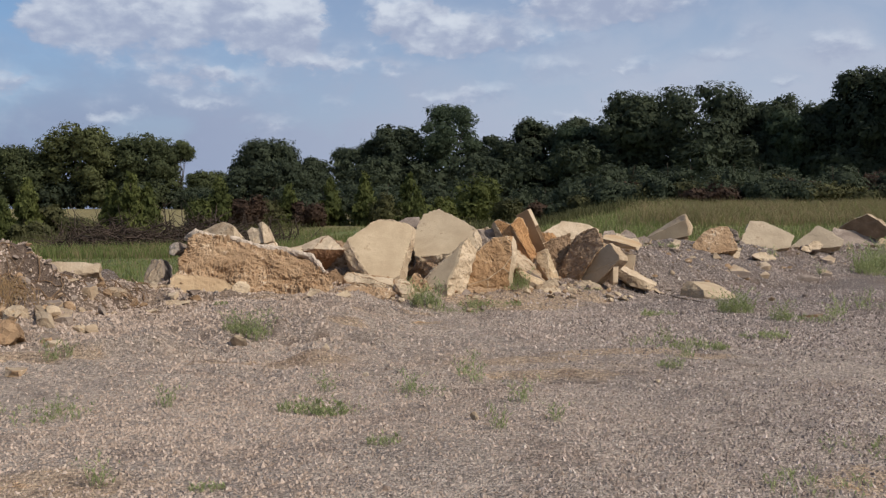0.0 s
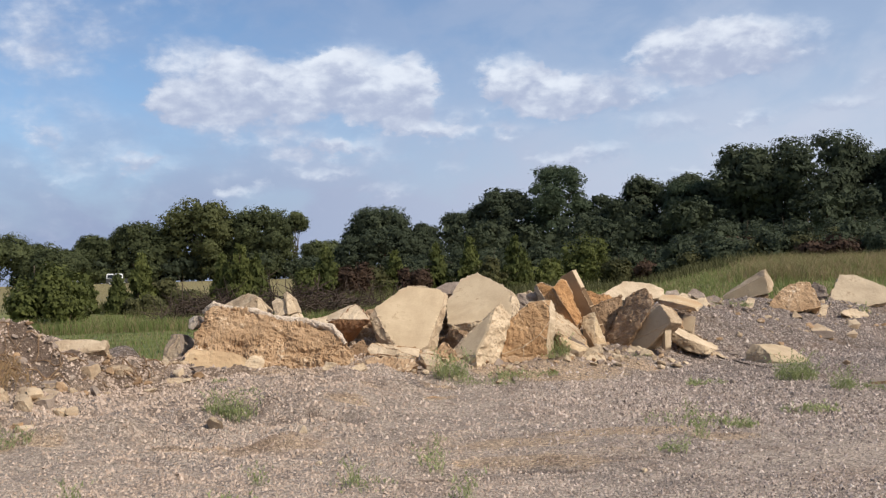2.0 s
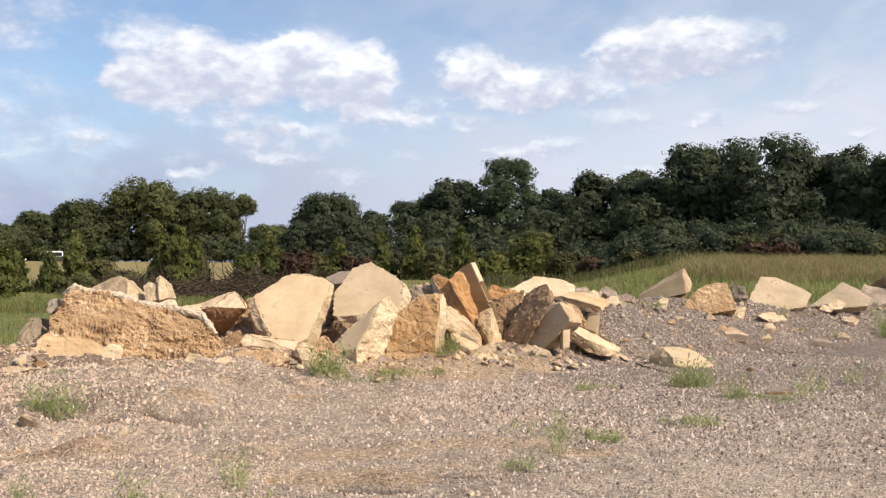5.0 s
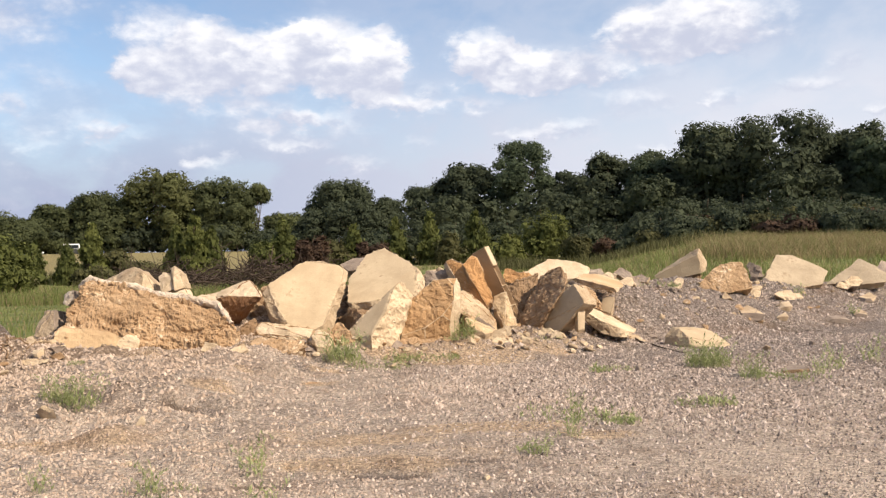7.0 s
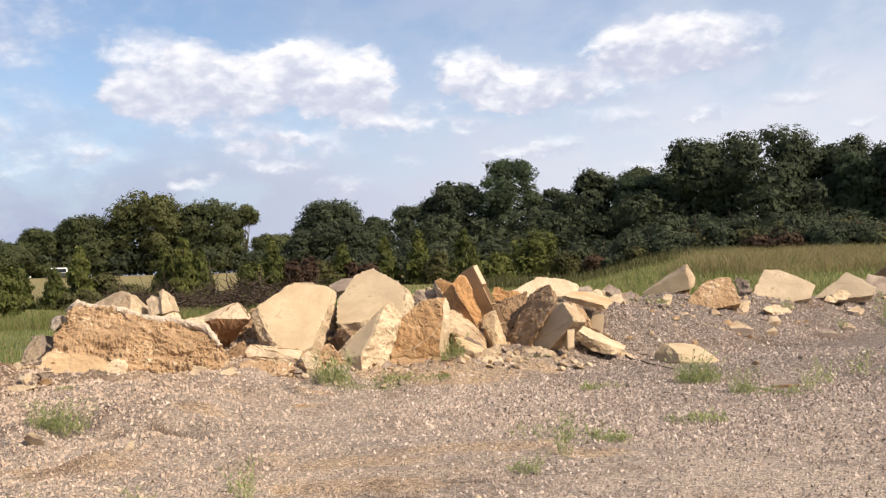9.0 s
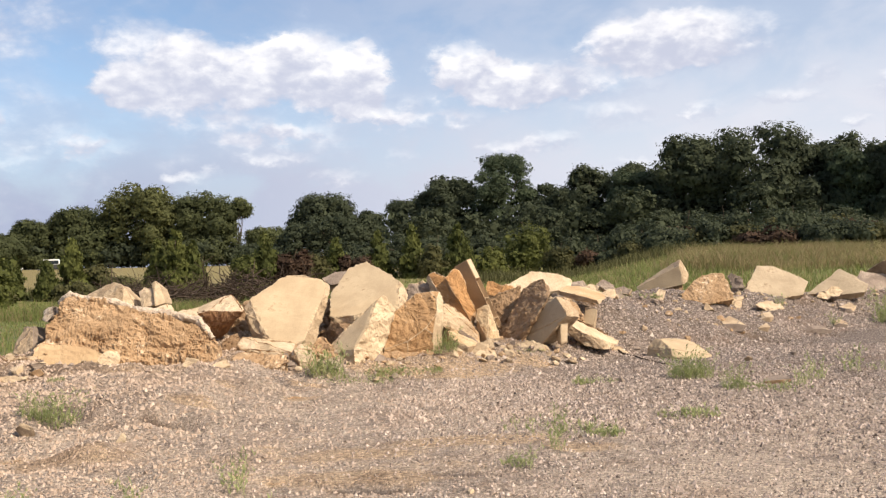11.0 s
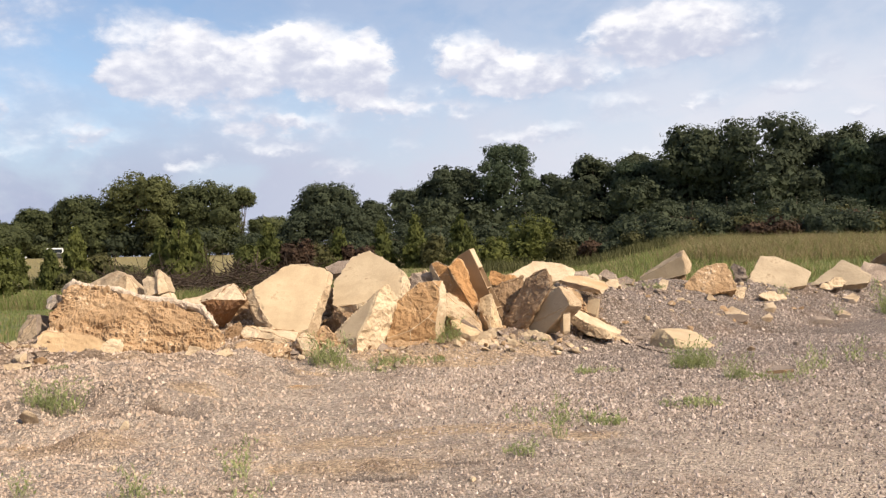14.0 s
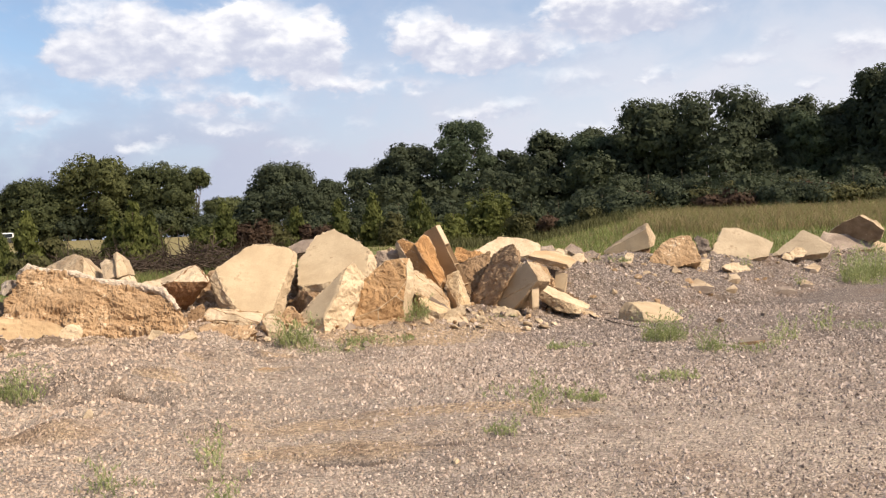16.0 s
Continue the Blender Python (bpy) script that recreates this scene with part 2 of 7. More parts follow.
BARK = stone_material("bark", (.12, .09, .06), (.05, .037, .026), (.16, .13, .10), .6, 4.0, .8)
ROOT = stone_material("torn_roots", (.24, .155, .09), (.14, .085, .05), (.33, .24, .15), .6, 4.0, .5)
DEADWOOD = stone_material("dead_branches", (.085, .06, .045), (.035, .024, .018), (.15, .12, .095), .6, 4.0, .6)


def ground_build(t, bsdf):
    """Crushed stone over clay, bare clay patches, and turf beyond the bank."""
    p = coords(t)
    turf = t.nodes.new("ShaderNodeAttribute")
    turf.attribute_name = "turf"
    clay = t.nodes.new("ShaderNodeAttribute")
    clay.attribute_name = "clay"
    dusty = t.nodes.new("ShaderNodeAttribute")
    dusty.attribute_name = "dust"
    loam = t.nodes.new("ShaderNodeAttribute")
    loam.attribute_name = "loam"
    hay = t.nodes.new("ShaderNodeAttribute")
    hay.attribute_name = "hay"
    cells = t.nodes.new("ShaderNodeTexVoronoi")
    plug(t, cells.inputs["Vector"], p)
    cells.inputs["Scale"].default_value = 52.0
    small = t.nodes.new("ShaderNodeTexVoronoi")
    plug(t, small.inputs["Vector"], p)
    small.inputs["Scale"].default_value = 80.0
    big, mid, fine = fractal(t, p, 0.35, 4.0, 0.6), fractal(t, p, 2.2, 5.0, 0.65), fractal(t, p, 18.0, 4.0, 0.7)
    hue = t.nodes.new("ShaderNodeSeparateColor")
    plug(t, hue.inputs[0], cells.outputs["Color"])
    tone = hue.outputs[0]
    pebble = mix(t, tone, rgb(.12, .097, .088), rgb(.56, .46, .405))
    pebble = mix(t, ramp(t, hue.outputs[1], .92, .97), pebble, rgb(.66, .58, .50))
    gap = ramp(t, cells.outputs["Distance"], 0.3, 0.65)
    # Soil between stones, darkened further as painted pebble shading.
    gravel = mix(t, calc(t, "MULTIPLY", gap, 0.8), pebble, rgb(.15, .11, .083))
    dust = mix(t, fine, rgb(.42, .32, .24), rgb(.80, .65, .52))
    gravel = mix(t, calc(t, "MULTIPLY", calc(t, "MULTIPLY", dusty.outputs["Fac"], ramp(t, calc(t, "ADD", calc(t, "MULTIPLY", big, .4), calc(t, "MULTIPLY", mid, .6)), .28, .58)), .7), gravel, dust)
    soil = mix(t, ramp(t, calc(t, "ADD", calc(t, "MULTIPLY", fine, .6), calc(t, "MULTIPLY", mid, .4)), .35, .65), rgb(.30, .19, .11), rgb(.68, .50, .33))
    soil = mix(t, ramp(t, mid, .56, .72), soil, rgb(.52, .30, .13))
    bare = ramp(t, calc(t, "ADD", clay.outputs["Fac"], calc(t, "MULTIPLY", calc(t, "SUBTRACT", calc(t, "ADD", calc(t, "MULTIPLY", mid, .6), calc(t, "MULTIPLY", fine, .4)), .5), 1.7)), .38, .85)
    bare = calc(t, "MULTIPLY", bare, calc(t, "SUBTRACT", 1.0, calc(t, "MULTIPLY", ramp(t, small.outputs["Distance"], .1, .3), .25)))
    c = mix(t, bare, gravel, soil)
    rusty = ramp(t, calc(t, "ADD", calc(t, "MULTIPLY", fractal(t, p, .9, 5.0, .65, .6), .65), calc(t, "MULTIPLY", fine, .35)), .5, .62)
    c = mix(t, calc(t, "MULTIPLY", rusty, .5), c, rgb(.27, .18, .125))
    wash = calc(t, "ADD", .72, calc(t, "MULTIPLY", fractal(t, p, .8, 5.0, .65, .5), .55))
    c = mix(t, 1.0, c, wash, "MULTIPLY")
    grain = calc(t, "ADD", .62, calc(t, "MULTIPLY", ramp(t, fractal(t, p, 26.0, 3.0, 0.7), .34, .66), .8))
    c = mix(t, 1.0, c, grain, "MULTIPLY")
    # Brown soil tone that also carries painted shade of bank, gaps and hollows.
    soil_shade_tone = mix(t, fine, rgb(.115, .083, .066), mix(t, ramp(t, mid, .42, .58), rgb(.235, .19, .165), rgb(.25, .175, .125)))
    c = mix(t, ramp(t, calc(t, "ADD", loam.outputs["Fac"], calc(t, "MULTIPLY", calc(t, "SUBTRACT", mid, .5), 1.3)), .3, .75), c, soil_shade_tone)
    grass = mix(t, ramp(t, big, .35, .65), rgb(.145, .175, .05), rgb(.22, .225, .075))
    grass = mix(t, ramp(t, mid, .56, .76), grass, rgb(.19, .165, .075))
    grass = mix(t, hay.outputs["Fac"], grass, mix(t, fine, rgb(.19, .16, .068), rgb(.30, .24, .11)))
    c = mix(t, ramp(t, calc(t, "ADD", turf.outputs["Fac"], calc(t, "MULTIPLY", calc(t, "SUBTRACT", mid, .5), .8)), .35, .65), c, grass)
    plug(t, bsdf.inputs["Base Color"], c)
    lumps = calc(t, "SUBTRACT", calc(t, "MULTIPLY", tone, .5), cells.outputs["Distance"])
    pebbly = fractal(t, p, 55.0, 3.0, 0.7)
    bump(t, bsdf, calc(t, "ADD", calc(t, "MULTIPLY", lumps, .6), calc(t, "ADD", calc(t, "MULTIPLY", fine, .5), pebbly)), 1.0, 0.05)


GROUND = material("gravel_clay_and_turf", ground_build, 0.95)


def chip_build(t, bsdf):
    g = t.nodes.new("ShaderNodeNewGeometry").outputs["Random Per Island"]
    c = mix(t, calc(t, "POWER", g, 1.25), rgb(.11, .09, .08), rgb(.60, .495, .435))
    c = mix(t, ramp(t, g, .96, .99), c, rgb(.62, .54, .47))
    spot = t.nodes.new("ShaderNodeSeparateXYZ")
    plug(t, spot.inputs[0], coords(t))
    side = calc(t, "ADD", spot.outputs[0], calc(t, "MULTIPLY", fractal(t, coords(t), .5, 3.0), 6.0))
    c = mix(t, calc(t, "MULTIPLY", ramp(t, side, 6.5, 1.5), .48), c, rgb(.52, .39, .285))
    plug(t, bsdf.inputs["Base Color"], mix(t, calc(t, "MULTIPLY", fractal(t, coords(t), 25.0, 3.0), .35), c, rgb(.34, .23, .15)))


CHIPS = material("crushed_stone", chip_build, 0.9)


def plain(name, colour, rough=0.5, metal=0.0):
    def build(t, bsdf):
        n = fractal(t, coords(t), 6.0, 4.0)
        plug(t, bsdf.inputs["Base Color"], mix(t, n, rgb(*[c * .85 for c in colour]), rgb(*colour)))
        bsdf.inputs["Metallic"].default_value = metal
    return material(name, build, rough)


PAINT, GLASS, RUBBER, DARK = plain("white_paint", (.8, .8, .8), .35), plain("tinted_glass", (.02, .025, .03), .08), plain("rubber", (.02, .02, .02), .8), plain("dark_chassis", (.05, .05, .05), .6)


# ---- mesh helpers ----
def triangles(name, verts, faces, materials, index=None, smooth=False):
    me = bpy.data.meshes.new(name)
    verts, faces = np.asarray(verts, np.float32), np.asarray(faces, np.int32)
    me.vertices.add(len(verts))
    me.vertices.foreach_set("co", verts.ravel())
    me.loops.add(faces.size)
    me.loops.foreach_set("vertex_index", faces.ravel())
    me.polygons.add(len(faces))
    me.polygons.foreach_set("loop_start", np.arange(0, faces.size, 3, dtype=np.int32))
    me.polygons.foreach_set("loop_total", np.full(len(faces), 3, np.int32))
    if index is not None:
        me.polygons.foreach_set("material_index", np.asarray(index, np.int32))
    me.polygons.foreach_set("use_smooth", np.full(len(faces), smooth))
    for m in materials:
        me.materials.append(m)
    me.update(calc_edges=True)
    return me


def finish(name, bm, materials, smooth=False):
    me = bpy.data.meshes.new(name)
    for f in bm.faces:
        f.smooth = smooth
    bm.to_mesh(me)
    bm.free()
    for m in materials if isinstance(materials, (list, tuple)) else [materials]:
        me.materials.append(m)
    return me


def part(name, data, parent, label=""):
    ob = new(name, data)
    ob.parent = parent
    return tagged(ob, label)


def limb(bm, points, radii, sides=6):
    rings = []
    for i, p in enumerate(points):
        way = (points[min(i + 1, len(points) - 1)] - points[max(i - 1, 0)]).normalized()
        turn = way.to_track_quat("Z", "Y").to_matrix()
        rings.append([bm.verts.new(p + turn @ Vector((math.cos(2 * math.pi * k / sides), math.sin(2 * math.pi * k / sides), 0)) * radii[i]) for k in range(sides)])
    for a, b in zip(rings, rings[1:]):
        for k in range(sides):
            bm.faces.new((a[k], a[(k + 1) % sides], b[(k + 1) % sides], b[k]))
    bm.faces.new(rings[0][::-1])
    bm.faces.new(rings[-1])


def wander(rng, start, way, length, steps, bend):
    pts, p, w = [Vector(start)], Vector(start), Vector(way).normalized()
    for _ in range(steps):
        w = (w + Vector((rng.gauss(0, bend), rng.gauss(0, bend), rng.gauss(0, bend)))).normalized()
        p = p + w * length / steps
        pts.append(p.copy())
    return pts


# ---- ground ----
# crest of the bank: x, y, height, half width on the lot's side
RIDGE = [(-16, 6.5, .4, 3.0), (-9, 11.0, 1.0, 2.2), (-6.9, 13.3, .98, 1.8), (-6.0, 14.2, .92, 1.7), (-5.4, 14.9, .84, 1.7), (-4.75, 15.5, .56, 1.6), (-4.1, 16.3, .42, 1.6), (-3.2, 17.2, .7, 1.7), (-.6, 18.5, .75, 1.7), (.6, 19.0, .85, 1.8),
         (2.5, 20.2, .95, 2.0), (4.6, 22.6, .9, 2.9), (6.6, 25.4, .75, 3.2), (9.5, 27.8, .65, 3.0), (13, 30.5, .65, 2.8), (19, 36, .4, 2.5), (30, 48, .2, 2.5)]


def lattice(seed):
    rng = np.random.default_rng(seed)
    return rng.random((64, 64))


LATTICES = [lattice(s) for s in range(4)]


def bumps(x, y, scale, which=0):
    """Smooth value noise over the plan, -1 to 1."""
    g = LATTICES[which]
    u, v = np.asarray(x) * scale, np.asarray(y) * scale
    i, j = np.floor(u).astype(int), np.floor(v).astype(int)
    f, h = u - i, v - j
    f, h = f * f * (3 - 2 * f), h * h * (3 - 2 * h)
    i0, i1, j0, j1 = i % 64, (i + 1) % 64, j % 64, (j + 1) % 64
    return 2 * ((g[i0, j0] * (1 - f) + g[i1, j0] * f) * (1 - h) + (g[i0, j1] * (1 - f) + g[i1, j1] * f) * h) - 1


def ridge(x, y):
    """Signed distance from the bank's crest (minus: the lot's side), the crest's height there and the width of its slope."""
    x, y = np.asarray(x, float), np.asarray(y, float)
    best, height, width = np.full(x.shape, 1e9), np.zeros(x.shape), np.ones(x.shape)
    for (x0, y0, h0, w0), (x1, y1, h1, w1) in zip(RIDGE, RIDGE[1:]):
        dx, dy = x1 - x0, y1 - y0
        s = np.clip(((x - x0) * dx + (y - y0) * dy) / (dx * dx + dy * dy), 0, 1)
        ex, ey = x - x0 - s * dx, y - y0 - s * dy
        d = np.hypot(ex, ey)
        side = np.where(dx * ey - dy * ex > 0, 1.0, -1.0)
        near = d < np.abs(best)
        best, height, width = np.where(near, d * side, best), np.where(near, h0 + s * (h1 - h0), height), np.where(near, w0 + s * (w1 - w0), width)
    return best, height, width


def ease(v):
    v = np.clip(v, 0, 1)
    return v * v * (3 - 2 * v)


# ground level behind the bank against distance: it dips to the meadow on one side and climbs on the other
LEFT_FIELD = (20, 40, 85, 105, 150, 230, 400), (.1, -.5, -1.5, -1.0, .5, 2.4, 3)
MID_FIELD = (20, 60, 120, 160, 230, 400), (.1, -.3, -.3, .6, 2.2, 3)
RIGHT_FIELD = (20, 40, 100, 160, 230, 400), (.1, .5, 2.1, 2.4, 2.5, 3)


HOLLOWS = [(-3.5, 15.1, .8, .3, -.09), (-2.5, 15.25, .8, .3, -.1), (-.9, 15.6, .8, .3, -.08), (-1.5, 12.4, .65, .3, .27), (1.25, 9.5, .4, .12, .06), (.5, 9.15, .3, .12, .04), (7.3, 22.0, .7, .5, .3), (-2.4, 12.6, .4, .25, .08), (1.9, 9.9, .3, .1, .04), (8.6, 23.4, .5, .4, .2), (4.6, 20.4, .8, .6, -.22), (6.0, 21.2, .7, .4, -.15), (5.3, 19.9, .4, .3, .12)]


def terrain(x, y):
    x, y = np.asarray(x, float), np.asarray(y, float)
    d, h, w = ridge(x, y)
    far = np.hypot(x, y)
    mound = ease((-4.3 - x) / 1.4)
    az = np.degrees(np.arctan2(x, y))
    left, right = ease((-az - 3) / 9), ease((az - 3) / 9)
    field = left * np.interp(far, *LEFT_FIELD) + right * np.interp(far, *RIGHT_FIELD) + (1 - left - right) * np.interp(far, *MID_FIELD)
    rise = field * ease((d - .5) / 5)
    heap = ease((x + 5.6) / 1.2) * ease((4.4 - x) / 1.2)
    bench = (.33 - .07 * ease((-1.6 - x) / 1.2)) * heap * ease((d + 2.75) / 1.2) * ease(1.5 - d)
    bank = h * ease(1 - np.abs(d + .1 * bumps(x, y, .9)) / np.where(d < 0, w, 2.4))
    near = 1 / (1 + (far / 60) ** 2)
    rough = (.035 * bumps(x, y, .45, 1) + .022 * bumps(x, y, 1.4, 2) + .01 * bumps(x, y, 4.0, 3)) * near
    lumps = (.11 * bumps(x, y, 1.1, 3) + .07 * bumps(x, y, 2.7, 1) + .035 * bumps(x, y, 6.1, 2)) * (1 + 1.7 * mound) * ease(1.15 - np.abs(d) / 2.8)
    # the graded terrace below the bank, with a crumbling step
    toe = y - 12.45 - .5 * (np.minimum(x, -.8) + .8) - .25 * bumps(x, y, 1.3, 2) - .1 * bumps(x, y, 4.1)
    step = ease((-.4 - x) / 1.2) * ease((x + 7.5) / 2) * (.11 * ease(toe / .28) + .15 * ease(toe / 3.0)) * ease((1.5 - d) / 1.5)
    # lumpy, half-graded stone on one side, and small washed-out hollows
    churn = ease((1.2 - x) / 2) * ease((y - 8.5) / 2) * ease((-d - .3) / .8)
    rough = rough + churn * (.085 * bumps(x, y, .8, 3) + .075 * bumps(x, y, 2.3, 2) + .045 * bumps(x, y, 5.2, 1))
    for hx, hy, rx, ry, deep in HOLLOWS:
        rough = rough - deep * np.exp(-(((x - hx) / rx) ** 2 + ((y - hy) / ry) ** 2))
    return rise + np.maximum(np.maximum(bank, bench), step) + rough + lumps


def height(x, y):
    return float(terrain(np.array([x]), np.array([y]))[0])


SPOTS = [(.7, 16.5, 1.3, .4), (1.7, 17.0, 1.0, .4), (2.5, 17.4, .5, .3), (.84, 9.77, .6, .3), (-1.28, 13.2, .4, .2), (-.42, 15.4, .4, .2), (2.88, 10.84, .4, .25), (-1.5, 14.4, .6, .25), (2.95, 10.9, .35, .2), (.9, 10.7, .9, .4), (1.35, 16.6, 1.0, .3), (1.2, 9.8, 1.0, .25), (-1.9, 10.7, 1.3, .35),
         (-4.6, 10.8, 1.0, .5), (-2.4, 5.8, .8, .5), (2.7, 5.9, .6, .4), (-.2, 14.2, .3, .15), (1.9, 11.2, 1.2, .4), (-3.2, 15.0, 1.2, .4)]


def spread_axis(lo, hi, step, far):
    core = list(np.arange(lo, hi + step / 2, step))
    grow, s, v = [], step, hi
    while v < far:
        s *= 1.22
        v += s
        grow.append(v)
    back, s, v = [], step, lo
    while v > -far:
        s *= 1.22
        v -= s
        back.append(v)
    return np.array(back[::-1] + core + grow)


def make_ground():
    xs, ys = spread_axis(-11, 15, .1, 2600), spread_axis(4, 33, .1, 2600)
    gx, gy = np.meshgrid(xs, ys, indexing="ij")
    gz = terrain(gx, gy)
    n, m = len(xs), len(ys)
    k = np.arange(n * m).reshape(n, m)
    a, b, c, d = k[:-1, :-1].ravel(), k[1:, :-1].ravel(), k[1:, 1:].ravel(), k[:-1, 1:].ravel()
    faces = np.concatenate([np.stack([a, b, c], 1), np.stack([a, c, d], 1)])
    me = triangles("ground", np.stack([gx, gy, gz], -1).reshape(-1, 3), faces, [GROUND], smooth=True)
    dist, _, _ = ridge(gx, gy)
    turf = ease((dist - .9 + .5 * bumps(gx, gy, .8)) / 1.2)
    heap = ease((gx + 6.8) / 1.2) * ease((4.6 - gx) / 1.2)
    clay = .25 * ease(1.2 - np.abs(dist + .6) / 1.8)
    for x, y, rx, ry in SPOTS:
        clay = np.maximum(clay, 1.1 * np.exp(-(((gx - x) / rx) ** 2 + ((gy - y) / ry) ** 2)))
    clay = np.maximum(clay, .62 * np.exp(-(((gx - .6) / 2.4) ** 2 + ((gy - 10.6) / 1.5) ** 2)))
    clay = np.maximum(clay, .4 * np.exp(-(((gx + 7.2) / 1.6) ** 2 + ((gy - 12.6) / 1.2) ** 2)))
    clay = np.maximum(clay, .8 * ease((-4.4 - gx) / 1.2) * ease(1.3 - np.abs(dist + .5) / 1.6))
    clay = np.maximum(clay, .8 * heap * ease(1.3 - np.abs(dist + .9) / 1.8))
    # Dust stops short of the bank, so its slope reads as less sunlit.
    dust = ease(1.3 - (gx - 1.5 + .25 * (gy - 10)) / 5.5 + .5 * bumps(gx, gy, .3)) * ease((-dist - .6 + .5 * bumps(gx, gy, .7, 1)) / 1.8)
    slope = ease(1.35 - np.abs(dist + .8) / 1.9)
    # Brown soil, darkened as shade between heap blocks and on the right bank.
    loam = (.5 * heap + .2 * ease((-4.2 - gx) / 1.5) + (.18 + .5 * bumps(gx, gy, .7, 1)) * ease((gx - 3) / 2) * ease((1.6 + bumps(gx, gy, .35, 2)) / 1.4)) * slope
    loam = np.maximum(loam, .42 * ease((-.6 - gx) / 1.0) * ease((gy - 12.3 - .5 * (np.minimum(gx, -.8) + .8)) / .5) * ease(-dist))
    # Slopes of the hollows that face away from the sun, darkened by colour.
    for hx, hy, rx, ry, deep in HOLLOWS:
        loam = np.maximum(loam, (.9 if deep > 0 else 0) * np.exp(-(((gx - hx) / rx) ** 2 + ((gy - hy) / ry) ** 2)))
    hay = ease((np.hypot(gx, gy) - 100) / 30) * ease((8 - np.degrees(np.arctan2(gx, gy))) / 10)
    for key, value in (("turf", turf), ("clay", clay), ("dust", dust), ("loam", loam), ("hay", hay)):
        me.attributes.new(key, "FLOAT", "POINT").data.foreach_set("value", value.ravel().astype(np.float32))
    tagged(new("ground", me), "grey crushed-stone lot with bare clay patches, meadow beyond the bank", "ground", kind="structure")


make_ground()


# ---- rubble ----
def chunk_mesh(name, outline, thick, mats, rough, face_rough, edge, res, taper, seed, lean=(0, 0), grain=(1, 1.7)):
    """A broken slab: an irregular outline with a face, broken flanks, chipped edges and thickness."""
    rng = random.Random(seed)
    area = sum(p[0] * q[1] - q[0] * p[1] for p, q in zip(outline, outline[1:] + outline[:1]))
    pts = outline if area > 0 else outline[::-1]
    edge *= .4
    ragged = 1.0 if face_rough > .016 else .3
    broken = []
    for p, q in zip(pts, pts[1:] + pts[:1]):
        far = math.hypot(q[0] - p[0], q[1] - p[1])
        k = max(1, int(far / .16))
        nx, ny = (q[1] - p[1]) / max(far, .01), (p[0] - q[0]) / max(far, .01)
        for i in range(k):
            w = rng.gauss(0, .014 + rough * .25) * ragged if i else 0
            broken.append((p[0] + (q[0] - p[0]) * i / k + nx * w, p[1] + (q[1] - p[1]) * i / k + ny * w))
    pts = broken
    cu, cv = sum(p[0] for p in pts) / len(pts), sum(p[1] for p in pts) / len(pts)
    bm = bmesh.new()
    front = [bm.verts.new((u, v, 0)) for u, v in pts]
    rear = [bm.verts.new((cu + (u - cu) * taper * rng.uniform(.92, 1.06) + lean[0], cv + (v - cv) * taper * rng.uniform(.92, 1.06) + lean[1], -thick * rng.uniform(.88, 1.08))) for u, v in pts]
    bm.faces.new(front)
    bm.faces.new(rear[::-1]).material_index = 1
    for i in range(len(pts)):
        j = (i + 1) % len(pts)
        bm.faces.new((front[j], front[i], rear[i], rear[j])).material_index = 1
    bmesh.ops.triangulate(bm, faces=[f for f in bm.faces if len(f.verts) > 4])
    sharp = [x for x in bm.edges if x.calc_face_angle(0) > .35]
    bmesh.ops.bevel(bm, geom=sharp, offset=edge, segments=1, affect="EDGES", clamp_overlap=True, material=1)
    bmesh.ops.triangulate(bm, faces=bm.faces[:])
    for _ in range(7):
        long = [x for x in bm.edges if x.calc_length() > res]
        if not long:
            break
        bmesh.ops.subdivide_edges(bm, edges=long, cuts=1)
        bmesh.ops.triangulate(bm, faces=bm.faces[:], quad_method="SHORT_EDGE")
    bm.normal_update()
    o = Vector((rng.uniform(-50, 50), rng.uniform(-50, 50), rng.uniform(-50, 50)))
    moves = []
    rim = np.array(pts)
    rim_to = np.roll(rim, -1, 0) - rim
    rim_long = (rim_to ** 2).sum(1) + 1e-9
    for v in bm.verts:
        flat = v.co.z > -edge * .2
        amp = face_rough if flat else rough
        q = Vector((v.co.x * grain[0], v.co.y * grain[1], v.co.z))
        n = noise.fractal(q * 3.2 + o, .7, 2.1, 5) + .3 * noise.noise(q * 19 + o)
        if flat and face_rough > .04:
            amp *= .5 + 1.0 * ease(.5 + noise.noise(q * 1.7 - o))
            n = 1.15 * noise.fractal(q * 2.6 + o, .45, 2.2, 7) - 1.3 * max(0, noise.noise(q * 4.3 - o) - .38) - .8 * max(0, noise.noise(q * 9.7 + o) - .42)
        if not flat:
            n += .6 * (noise.cell(v.co * 7 + o) - .5)
        chip = 0
        if v.co.z > -.08:
            w = np.array((v.co.x, v.co.y)) - rim
            s = np.clip((w * rim_to).sum(1) / rim_long, 0, 1)[:, None]
            near = math.sqrt((((w - rim_to * s) ** 2).sum(1)).min())
            if near < .09:
                chip = -ragged * (.09 - near) * max(0, noise.noise(v.co * 5 + o) * 1.6 + .8 * noise.noise(v.co * 14 - o) - .1)
        moves.append(v.co + v.normal * amp * n + Vector((0, 0, chip)))
    for v, c in zip(bm.verts, moves):
        v.co = c
    return finish(name, bm, mats)


